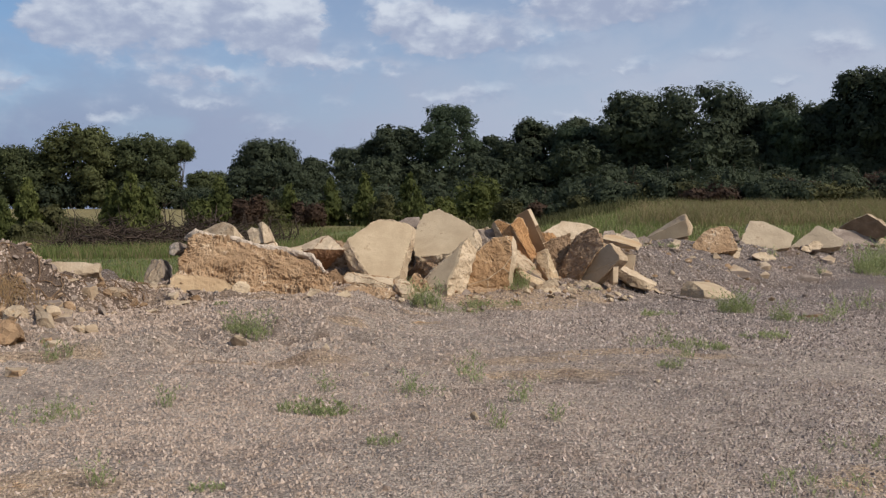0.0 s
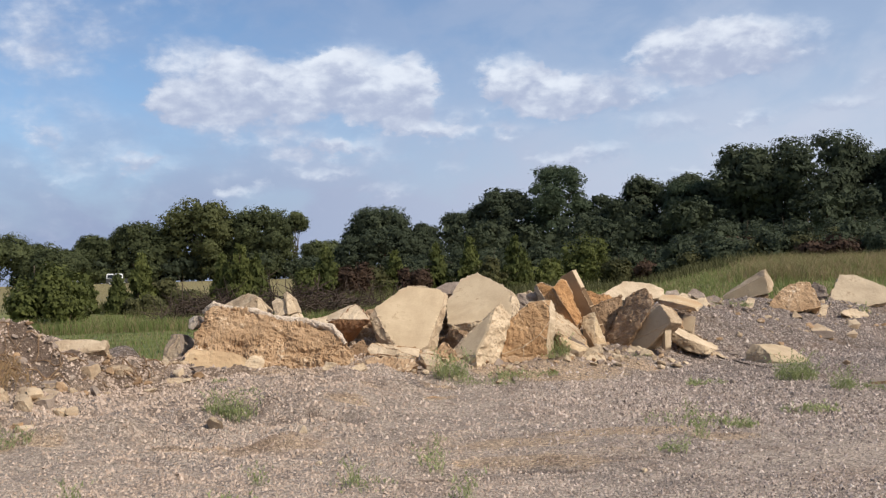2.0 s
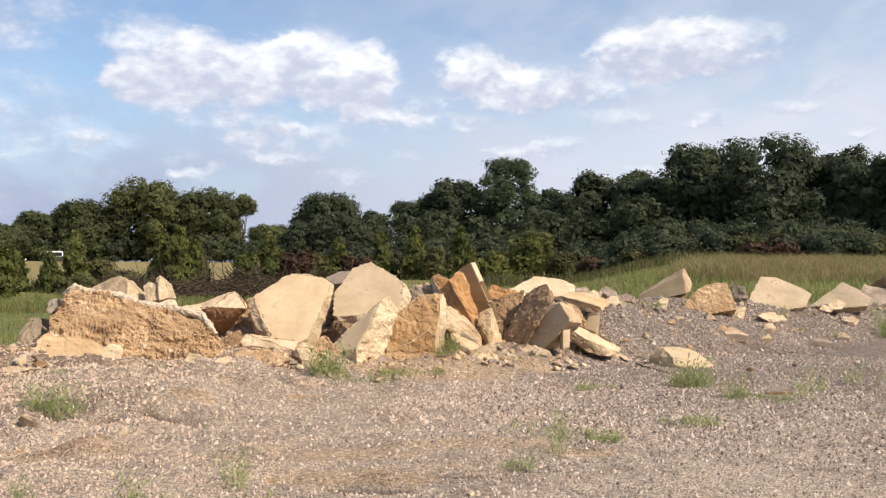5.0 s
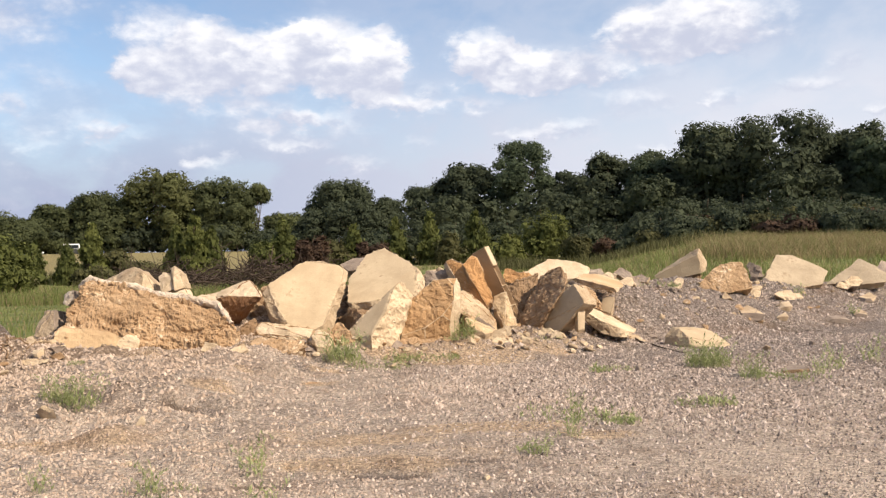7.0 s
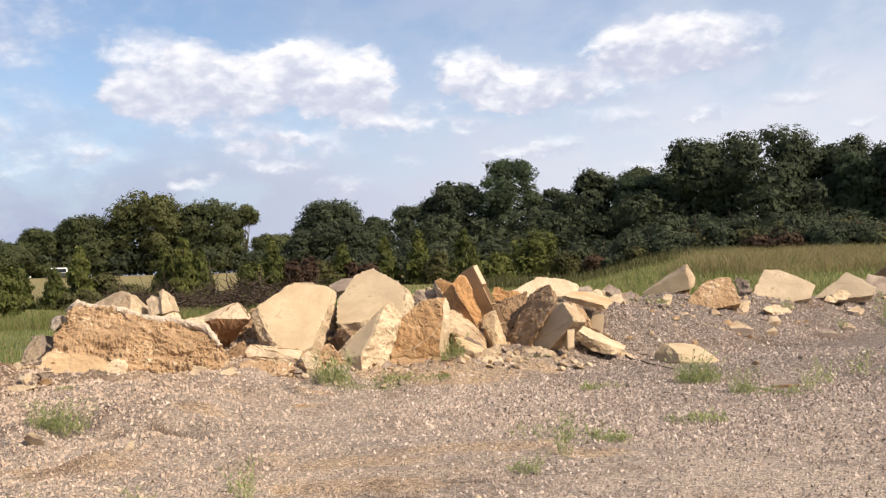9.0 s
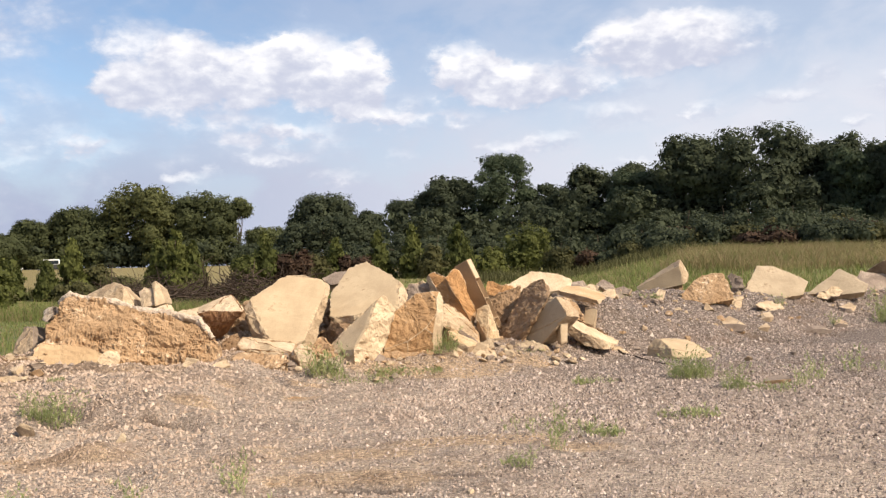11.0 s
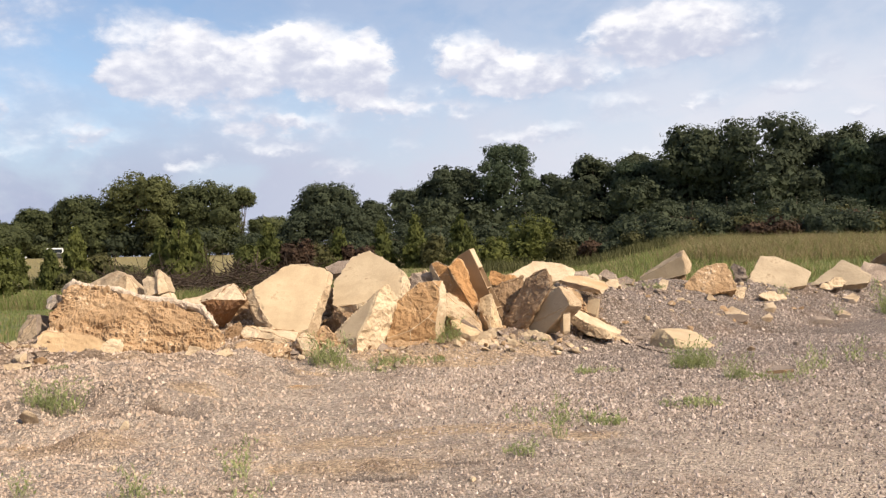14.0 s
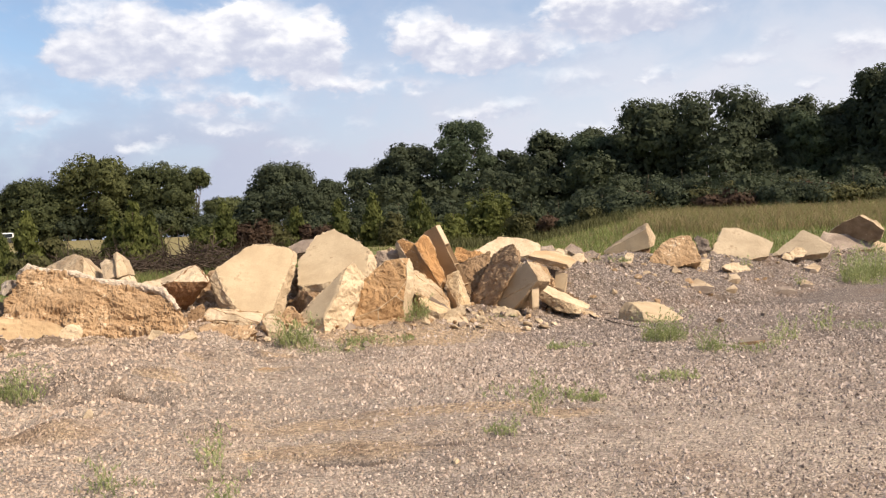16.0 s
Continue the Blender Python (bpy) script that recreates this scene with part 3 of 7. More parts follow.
def chunk(name, label, category, at, outline, thick, mats, rough=.03, face_rough=.008, edge=.025, res=.09, taper=.92, seed=1, lean=(0, 0), grain=(1, 1.7), group="heap of broken concrete", parent=None):
    x, y, z, rx, rz = at
    ob = new(name, chunk_mesh(name, outline, thick, mats, rough, face_rough, edge, res, taper, seed, lean, grain))
    ob.matrix_basis = pose(x, y, z, rx, 0, rz)
    if parent:
        m = ob.matrix_basis.copy()
        ob.parent = parent
        ob.matrix_basis = parent.matrix_basis.inverted() @ m
        return tagged(ob, label)
    return tagged(ob, label, category, group)


def block(name, label, category, at, points, mats, facing, face_rough=.02, rough=.03, turn=.8, edge=.007, res=.055, group="heap of broken concrete"):
    """A broken solid: the hull of its corners with worn edges; sides that look the given way are of the first material."""
    seed = at[0] * 7.3 + at[1] * 3.1
    rng = random.Random(round(seed * 100))
    bm = bmesh.new()
    bmesh.ops.convex_hull(bm, input=[bm.verts.new(p) for p in points])
    bmesh.ops.delete(bm, geom=[v for v in bm.verts if not v.link_faces], context="VERTS")
    bmesh.ops.dissolve_limit(bm, angle_limit=radians(9), verts=bm.verts[:], edges=bm.edges[:])
    bmesh.ops.recalc_face_normals(bm, faces=bm.faces[:])
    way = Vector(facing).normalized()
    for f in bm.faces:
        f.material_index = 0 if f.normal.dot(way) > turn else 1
    bmesh.ops.bevel(bm, geom=bm.edges[:], offset=edge, segments=1, affect="EDGES", clamp_overlap=True, material=1)
    bmesh.ops.triangulate(bm, faces=bm.faces[:])
    for _ in range(6):
        long = [x for x in bm.edges if x.calc_length() > res]
        if not long:
            break
        bmesh.ops.subdivide_edges(bm, edges=long, cuts=1)
        bmesh.ops.triangulate(bm, faces=bm.faces[:], quad_method="SHORT_EDGE")
    bm.normal_update()
    o = Vector((rng.uniform(-50, 50), rng.uniform(-50, 50), rng.uniform(-50, 50)))
    moves = []
    for v in bm.verts:
        kinds = {f.material_index for f in v.link_faces}
        amp = face_rough if kinds == {0} else rough if kinds == {1} else .5 * (rough + face_rough)
        n = .4 * noise.fractal(v.co * 3.5 + o, .8, 2.1, 4)
        if amp > .015:
            n += .75 * noise.fractal(v.co * 7 + o, .45, 2.2, 4) - .9 * max(0, noise.noise(v.co * 11 - o) - .35)
        if len(kinds) == 2:
            n -= 1.0 * max(0, noise.noise(v.co * 9 - o)) + .5 * max(0, noise.noise(v.co * 23 + o))
        moves.append(v.co + v.normal * amp * n)
    for v, c in zip(bm.verts, moves):
        v.co = c
    ob = new(name, finish(name, bm, mats))
    ob.location = at
    return tagged(ob, label, category, group)


def crust(points, radius, parent):
    """A rounded, lumpy lip of concrete along the top edge of a block."""
    bm = bmesh.new()
    path = [Vector(p) for p in points]
    fine = []
    for a, b in zip(path, path[1:]):
        k = max(1, round((b - a).length / .035))
        fine += [a.lerp(b, i / k) for i in range(k)]
    fine.append(path[-1])
    r = [radius * (1 + .28 * noise.noise(p * 4) + .15 * noise.noise(p * 11)) * min(1, .55 + .12 * i, .5 + .04 * (len(fine) - i)) for i, p in enumerate(fine)]
    limb(bm, fine, r, 12)
    bm.normal_update()
    for v in bm.verts:
        v.co += v.normal * (.02 * noise.noise(v.co * 8) + .022 * noise.noise(v.co * 19) + .014 * noise.noise(v.co * 41))
    for f in bm.faces:
        f.smooth = False
    me = finish("crust", bm, [CRUST])
    me.transform(parent.matrix_basis.inverted())
    part("crust", me, parent, "rounded pale grey concrete lip")


big = chunk("concrete_block", "massive clay-coated concrete block lying on its side", "concrete rubble", (-3.16, 16.10, 0.67, 62, 8), [(-1.24, -0.27), (-1.2, -0.12), (-1.11, 0.23), (-0.98, 0.59), (-0.83, 0.7), (-0.38, 0.61), (0.33, 0.37), (0.74, 0.31), (1.07, 0.19), (1.26, -0.04), (1.39, -0.31), (1.44, -0.42), (1.03, -0.48), (0.09, -0.43), (-0.53, -0.47), (-1.05, -0.39)], .95, [EARTH, EARTH], .05, .058, .05, .035, .85, 3, (.05, .1), (.8, 1.6))
crust([(-4.27, 16.45, 1.15), (-4.18, 16.42, 1.23), (-4.08, 16.4, 1.28), (-3.98, 16.4, 1.24), (-3.88, 16.4, 1.2), (-3.64, 16.42, 1.18), (-3.4, 16.42, 1.15), (-3.26, 16.4, 1.08), (-2.96, 16.4, 1.01), (-2.63, 16.4, .97), (-2.36, 16.38, .92), (-2.16, 16.36, .87), (-2.03, 16.3, .74), (-1.94, 16.26, .62)], .056, big)
chunk("toe", "smooth tan clay foot", "", (-3.88, 15.82, 0.46, 62, 8), [(-0.48, -0.03), (-0.43, 0.12), (-0.38, 0.2), (-0.05, 0.17), (0.39, 0.07), (0.54, -0.02), (0.47, -0.14), (0.23, -0.23), (-0.28, -0.15)], .3, [CLAY, EARTH], .03, .014, .03, .045, .9, 5, parent=big)
chunk("soil_lump", "crumbling brown soil between the blocks", "soil", (-2.04, 17.60, 0.64, 50, 5), [(-0.45, 0.0), (-0.33, 0.28), (-0.08, 0.44), (0.26, 0.66), (0.41, 0.21), (0.41, -0.45), (0.04, -0.56), (-0.27, -0.52)], .5, [BROWN, EARTH], .06, .06, .05, .06, .9, 81)
# Dark soil lump stands in for the shade between two slabs.
chunk("soil_lump", "brown soil lump for the shaded gap between slabs", "soil", (-0.58, 18.40, 0.62, 55, 0), [(-0.29, -0.49), (-0.26, 0.15), (-0.15, 0.59), (0.14, 0.36), (0.27, -0.08), (0.28, -0.5)], .4, [BROWN, BROWN], .06, .05, .05, .07, .9, 82)
chunk("concrete_chunk", "grey broken lump wedged between slab and clay block", "concrete rubble", (0.85, 18.70, 1.11, 60, -5), [(-0.3, -0.15), (-0.24, 0.19), (0.08, 0.27), (0.23, 0.12), (0.29, -0.16), (-0.06, -0.26)], .4, [GREY, BROKEN], .05, .05, .03, .06, .85, 83)
chunk("boulder", "rough tan boulder resting against a clay-coated block", "boulder", (-3.16, 15.55, 0.42, 55, 20), [(-0.18, -0.13), (-0.15, 0.04), (-0.05, 0.15), (0.11, 0.17), (0.16, 0.03), (0.13, -0.11), (-0.02, -0.16)], .3, [PALE, EARTH], .05, .05, .05, .04, .7, 6)
chunk("concrete_chunk", "grey concrete lump jutting from the largest block", "concrete rubble", (-4.47, 16.50, 1.01, 80, -20), [(-0.12, 0.04), (-0.04, 0.1), (0.11, 0.12), (0.11, -0.03), (0.02, -0.14), (-0.09, -0.1)], .4, [CRUST, GREY], .04, .03, .03, .06, .85, 10)
# Added lump in an empty shaded gap, turned from the sun to look dark.
chunk("soil_lump", "brown lump filling the shadowed void between two leaning slabs", "soil", (-0.44, 17.35, 0.50, 90, -50), [(-0.53, -0.29), (-0.34, 0.1), (-0.05, 0.26), (0.42, 0.18), (0.45, -0.0), (0.0, -0.25)], .3, [BROWN, BROWN], .05, .05, .04, .06, .9, 87)
chunk("concrete_slab", "grey slab corner behind the peaked slab", "concrete slab", (-0.65, 19.20, 1.41, 40, 0), [(-0.27, -0.01), (-0.05, 0.16), (0.2, 0.17), (0.23, -0.13), (-0.1, -0.19)], .2, [GREY, BROKEN], .03, .008, .02, .08, .95, 16)
chunk("concrete_slab", "pale slab on the far side of the heap", "concrete slab", (2.88, 22.50, 1.19, 40, 10), [(-0.74, -0.06), (-0.38, 0.14), (-0.1, 0.35), (0.34, 0.28), (0.65, 0.1), (0.69, -0.2), (0.12, -0.3), (-0.56, -0.28)], .4, [PALE, PALE], .03, .012, .03, .08, .95, 24)
chunk("clay_block", "orange clay lump behind the plank", "concrete rubble", (2.12, 21.00, 1.12, 65, -5), [(-0.25, -0.14), (-0.26, 0.18), (-0.14, 0.16), (0.19, 0.06), (0.32, -0.06), (0.14, -0.2)], .4, [RUST, EARTH], .05, .04, .03, .07, .85, 25)
chunk("boulder", "dark grey boulder on the bank", "boulder", (7.51, 25.90, 1.00, 80, -20), [(-0.2, 0.16), (-0.1, 0.26), (0.1, 0.15), (0.2, -0.11), (0.08, -0.27), (-0.07, -0.19)], .4, [GREY, GREY], .05, .03, .04, .07, .8, 33)
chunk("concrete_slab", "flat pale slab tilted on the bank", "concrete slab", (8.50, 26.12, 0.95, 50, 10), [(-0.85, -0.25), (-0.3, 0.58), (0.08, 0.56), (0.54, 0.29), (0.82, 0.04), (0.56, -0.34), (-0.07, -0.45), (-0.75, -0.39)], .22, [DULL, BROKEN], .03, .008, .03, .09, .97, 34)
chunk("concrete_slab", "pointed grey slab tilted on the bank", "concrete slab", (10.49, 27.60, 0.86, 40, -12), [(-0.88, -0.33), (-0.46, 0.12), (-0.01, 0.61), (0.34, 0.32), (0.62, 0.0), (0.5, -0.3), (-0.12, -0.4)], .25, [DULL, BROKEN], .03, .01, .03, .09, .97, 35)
chunk("boulder", "pale rounded stone below a tilted slab", "boulder", (9.91, 26.60, 0.68, 60, 10), [(-0.42, -0.09), (-0.14, 0.08), (0.24, 0.2), (0.34, 0.06), (0.19, -0.09), (-0.2, -0.16)], .4, [PALE, GREY], .04, .03, .04, .07, .8, 36)
# Brown front face carries its shade in the colour; the edges are paler.
chunk("concrete_slab", "slab with its shaded front coloured dark, arched over the bank's end", "concrete slab", (12.52, 29.30, 1.16, 98, -35), [(-0.87, -0.03), (-0.41, 0.25), (-0.03, 0.4), (0.3, 0.21), (0.58, -0.03), (0.48, -0.26), (0.28, -0.36), (-0.37, -0.18)], .45, [BROWN, BROKEN], .03, .015, .03, .1, .9, 37)
chunk("concrete_slab", "low grey slab half sunk in the bank", "concrete slab", (12.00, 29.28, 0.84, 45, 5), [(-0.77, 0.04), (-0.35, 0.44), (0.25, 0.3), (0.84, -0.01), (0.85, -0.26), (-0.13, -0.33), (-0.69, -0.17)], .3, [GREY, BROKEN], .03, .01, .03, .1, .95, 38)
chunk("concrete_slab", "pale slab edge on the mound's crest", "concrete slab", (-5.56, 14.80, 0.79, 45, 0), [(-0.51, 0.07), (-0.22, 0.12), (0.22, 0.11), (0.45, 0.07), (0.47, -0.11), (0.01, -0.15), (-0.42, -0.11)], .5, [PALE, BROKEN], .04, .015, .03, .07, .9, 39)
chunk("boulder", "orange sandstone boulder at the mound's foot", "boulder", (-5.10, 11.51, 0.21, 60, 0), [(-0.2, -0.01), (-0.08, 0.2), (0.09, 0.17), (0.21, -0.01), (0.12, -0.17), (-0.14, -0.17)], .4, [EARTH, BROWN], .05, .04, .05, .06, .8, 40)
for i, (at, outline) in enumerate([((7.99, 24.75, 0.50, 45, 10), [(-0.33, 0.06), (-0.07, 0.19), (0.28, 0.08), (0.33, -0.09), (0.0, -0.18), (-0.21, -0.06)])]):
    chunk("rubble_stone", "pale broken stone bedded in the gravel bank", "stone", at, outline, .2, [PALE, BROKEN], .03, .02, .025, .05, .85, 51 + i)
for i, (at, outline) in enumerate([((4.25, 22.00, 0.93, 50, 10), [(-0.25, 0.01), (0.01, 0.15), (0.13, 0.09), (0.16, -0.11), (-0.05, -0.13)]), ((5.30, 22.59, 0.87, 70, 10), [(-0.12, 0.03), (0.01, 0.15), (0.14, 0.09), (0.03, -0.15), (-0.07, -0.11)]), ((2.58, 17.76, 0.29, 70, 0), [(-0.29, -0.05), (-0.2, 0.07), (0.06, 0.11), (0.23, 0.03), (0.26, -0.07), (-0.07, -0.09)]), ((1.85, 17.43, 0.32, 70, 0), [(-0.2, -0.02), (-0.09, 0.08), (0.15, 0.13), (0.21, 0.02), (0.06, -0.1), (-0.13, -0.11)])], 5):
    chunk("rubble_stone", "pale broken stone bedded in the gravel bank", "stone", at, outline, .2, [PALE, BROKEN], .03, .02, .025, .05, .85, 51 + i)
for i, (at, outline) in enumerate([((3.61, 21.50, 1.15, 50, 0), [(-0.18, -0.08), (-0.13, 0.09), (0.07, 0.11), (0.15, -0.0), (0.09, -0.11)]), ((4.23, 22.50, 1.10, 50, 0), [(-0.23, 0.02), (-0.06, 0.16), (0.14, 0.04), (0.17, -0.1), (-0.02, -0.13)]), ((4.55, 22.50, 0.99, 50, -10), [(-0.19, 0.05), (0.0, 0.13), (0.17, 0.02), (0.12, -0.1), (-0.1, -0.1)]), ((1.59, 17.60, 0.44, 70, 0), [(-0.29, 0.02), (-0.07, 0.16), (0.16, 0.02), (0.23, -0.07), (-0.03, -0.13)])]):
    chunk("rubble_stone", "dull grey stone on the rubble bank", "stone", at, outline, .2, [GREY, BROKEN], .03, .02, .025, .05, .85, 61 + i)
for i, (at, outline) in enumerate([((3.24, 19.30, 0.72, 55, 0), [(-0.31, 0.1), (-0.04, 0.38), (0.21, 0.14), (0.3, -0.22), (0.05, -0.26), (-0.21, -0.13)]), ((-1.85, 17.00, 0.41, 50, 5), [(-0.2, -0.15), (-0.16, 0.17), (0.02, 0.33), (0.23, 0.06), (0.14, -0.16), (-0.02, -0.24)]), ((-1.16, 15.85, 0.34, 18, 5), [(-0.38, -0.21), (-0.39, 0.2), (-0.13, 0.31), (0.36, 0.13), (0.43, -0.11), (0.11, -0.3)]), ((-0.41, 16.48, 0.39, 50, 0), [(-0.2, -0.15), (-0.17, 0.07), (-0.04, 0.25), (0.15, 0.11), (0.22, -0.1), (0.04, -0.17)]), ((-0.59, 18.30, 0.72, 50, 0), [(-0.23, -0.3), (-0.19, 0.16), (-0.09, 0.51), (0.03, -0.02), (0.24, 0.03), (0.23, -0.36)])]):
    chunk("soil_lump", "orange-brown clay lump between the blocks", "soil", at, outline, .35, [(EARTH, BROWN, EARTH, EARTH, BROWN, BROWN, EARTH, BROWN)[i], EARTH], .05, .05, .04, .05, .85, 91 + i)
for i, (at, outline) in enumerate([((1.50, 18.60, 0.50, 55, 0), [(-0.28, 0.03), (-0.22, 0.36), (0.01, 0.25), (0.22, -0.04), (0.29, -0.29), (-0.03, -0.29)]), ((0.76, 16.98, 0.30, 50, 10), [(-0.43, -0.1), (-0.32, 0.1), (-0.05, 0.05), (0.33, 0.12), (0.41, -0.05), (0.07, -0.12)]), ((3.60, 19.20, 0.38, 50, 0), [(-0.32, -0.04), (-0.23, 0.24), (0.02, 0.19), (0.34, -0.0), (0.28, -0.2), (-0.09, -0.18)])], 5):
    chunk("soil_lump", "orange-brown clay lump between the blocks", "soil", at, outline, .35, [(EARTH, BROWN, EARTH, EARTH, BROWN, BROWN, EARTH, BROWN)[i], EARTH], .05, .05, .04, .05, .85, 91 + i)
for i, (at, outline) in enumerate([((5.57, 25.60, 0.79, 55, 0), [(-0.41, 0.01), (-0.14, 0.16), (0.31, 0.19), (0.39, -0.03), (0.15, -0.18), (-0.3, -0.14)]), ((-3.80, 14.17, 0.32, 45, 0), [(-0.2, -0.07), (-0.16, 0.03), (-0.02, 0.08), (0.19, 0.06), (0.19, -0.01), (-0.01, -0.08)]), ((0.20, 16.85, 0.30, 60, 0), [(-0.23, -0.01), (-0.09, 0.12), (0.15, 0.04), (0.19, -0.05), (-0.01, -0.1)]), ((4.00, 19.11, 0.10, 55, 10), [(-0.32, -0.01), (-0.11, 0.11), (0.13, 0.06), (0.3, -0.06), (0.0, -0.11)]), ((4.46, 22.43, 0.90, 50, 10), [(-0.25, 0.02), (-0.07, 0.16), (0.16, 0.07), (0.24, -0.1), (-0.09, -0.15)])]):
    chunk("rubble_stone", "grey-brown broken stone on the bank", "stone", at, outline, .25, [(GREY, BROKEN)[i % 2], BROKEN], .04, .03, .025, .05, .85, 101 + i)
for i, (at, outline) in enumerate([((13.08, 29.62, 0.67, 50, 10), [(-0.4, -0.02), (0.02, 0.28), (0.29, 0.14), (0.27, -0.17), (-0.16, -0.23)]), ((-4.62, 11.63, 0.13, 50, 10), [(-0.17, -0.01), (-0.09, 0.1), (0.1, 0.07), (0.15, -0.05), (0.0, -0.11)]), ((-5.22, 12.16, 0.37, 55, 10), [(-0.17, -0.0), (-0.09, 0.15), (0.08, 0.11), (0.17, -0.09), (0.01, -0.17)])], 5):
    chunk("rubble_stone", "grey-brown broken stone on the bank", "stone", at, outline, .25, [(GREY, BROKEN)[i % 2], BROKEN], .04, .03, .025, .05, .85, 101 + i)
for i, (at, outline) in enumerate([((7.31, 24.76, 0.58, 60, 10), [(-0.18, -0.09), (-0.02, 0.19), (0.17, 0.16), (0.08, -0.09), (-0.05, -0.17)]), ((-4.50, 15.42, 0.47, 60, 0), [(-0.08, -0.07), (-0.07, 0.06), (0.01, 0.1), (0.08, 0.01), (0.06, -0.09)]), ((-1.99, 15.47, 0.33, 60, 10), [(-0.15, -0.02), (-0.08, 0.11), (0.08, 0.06), (0.15, -0.07), (0.0, -0.08)]), ((-1.55, 15.25, 0.34, 60, 15), [(-0.2, -0.06), (-0.05, 0.05), (0.1, 0.12), (0.16, -0.01), (-0.01, -0.09)]), ((1.92, 17.33, 0.23, 55, 15), [(-0.2, -0.01), (-0.08, 0.12), (0.13, 0.07), (0.17, -0.07), (-0.03, -0.12)])]):
    chunk("rubble_stone", "pale broken concrete fragment on the bank", "stone", at, outline, .2, [PALE, BROKEN], .04, .025, .025, .045, .85, 121 + i)
for i, (at, outline) in enumerate([((2.23, 17.46, 0.23, 55, -10), [(-0.14, -0.04), (-0.04, 0.1), (0.1, 0.03), (0.08, -0.09)]), ((3.88, 22.00, 1.03, 50, 0), [(-0.19, -0.0), (-0.02, 0.16), (0.16, 0.1), (0.13, -0.12), (-0.07, -0.14)]), ((2.04, 17.77, 0.35, 60, 10), [(-0.06, -0.04), (-0.03, 0.06), (0.05, 0.07), (0.05, -0.03), (-0.0, -0.06)]), ((2.18, 17.67, 0.29, 55, -10), [(-0.07, -0.01), (-0.04, 0.07), (0.05, 0.03), (0.07, -0.03), (-0.01, -0.05)]), ((1.71, 17.45, 0.33, 60, 10), [(-0.16, -0.08), (-0.12, 0.07), (0.03, 0.12), (0.14, 0.01), (0.1, -0.12)])], 5):
    chunk("rubble_stone", "pale broken concrete fragment on the bank", "stone", at, outline, .2, [PALE, BROKEN], .04, .025, .025, .045, .85, 121 + i)
for i, (at, outline) in enumerate([((1.95, 17.80, 0.38, 60, -15), [(-0.1, -0.06), (-0.05, 0.1), (0.08, 0.06), (0.07, -0.1)]), ((1.50, 17.23, 0.29, 55, 0), [(-0.13, -0.05), (-0.04, 0.1), (0.09, 0.02), (0.08, -0.07)]), ((-0.96, 16.32, 0.31, 50, 5), [(-0.25, -0.03), (-0.09, 0.09), (0.13, 0.06), (0.21, -0.04), (0.0, -0.09)]), ((-0.62, 16.42, 0.33, 50, 20), [(-0.15, 0.0), (-0.06, 0.1), (0.13, 0.05), (0.13, -0.07), (-0.05, -0.07)])], 10):
    chunk("rubble_stone", "pale broken concrete fragment on the bank", "stone", at, outline, .2, [PALE, BROKEN], .04, .025, .025, .045, .85, 121 + i)
chunk("flat_stone", "thin pale flat stone lying on the gravel", "stone", (-0.40, 15.49, 0.02, 15, 0), [(-0.17, -0.06), (-0.13, 0.08), (0.06, 0.1), (0.16, -0.02), (0.06, -0.1)], .06, [PALE, BROKEN], .015, .008, .015, .04, .9, 70, group="loose stones")
block("concrete_chunk", "pale broken concrete chunk behind the largest block", "concrete rubble", (-3.79, 17.56, 1.22), [(-0.57, -0.11, 0), (-0.25, -0.06, 0.15), (-0.09, -0.06, 0.2), (0.07, -0.11, 0.18), (0.15, -0.26, 0.15), (0.16, -0.26, 0.09), (0.17, -0.36, -0.11), (-0.26, -0.36, -0.1), (0.29, -0.06, -0.07), (0.34, -0.16, -0.21), (-0.48, 0.23, -0.05), (-0.22, 0.27, 0.08), (-0.08, 0.27, 0.13), (0.06, 0.23, 0.11), (0.13, 0.1, 0.08), (0.13, 0.1, 0.03), (0.14, 0.02, -0.14), (-0.22, 0.02, -0.13), (0.25, 0.27, -0.1), (0.29, 0.19, -0.22)], [PALE, BROKEN], (0.51, -0.61, 0.61), .02, .02)
block("concrete_chunk", "cracked pale concrete chunk standing on edge", "concrete rubble", (-3.27, 17.42, 1.19), [(-0.14, -0.07, 0.09), (-0.08, -0.02, 0.16), (0.09, -0.12, 0.14), (0.2, -0.27, -0.1), (-0.04, -0.27, -0.17), (-0.12, 0.22, 0.03), (-0.07, 0.26, 0.09), (0.08, 0.18, 0.07), (0.17, 0.05, -0.13), (-0.04, 0.05, -0.19)], [PALE, PALE], (0.00, -0.91, 0.41), .02, .02)
block("concrete_chunk", "pale split concrete chunk standing on edge", "concrete rubble", (-3.09, 17.40, 1.25), [(-0.14, -0.05, 0.15), (-0.06, -0.05, 0.19), (0.05, -0.1, 0.11), (0.15, -0.2, -0.15), (0.01, -0.3, -0.19), (-0.03, -0.2, 0.05), (-0.12, 0.24, 0.09), (-0.05, 0.24, 0.11), (0.04, 0.19, 0.05), (0.13, 0.11, -0.17), (0.01, 0.02, -0.21), (-0.02, 0.11, -0)], [PALE, BROKEN], (0.30, -0.90, 0.30), .02, .02)
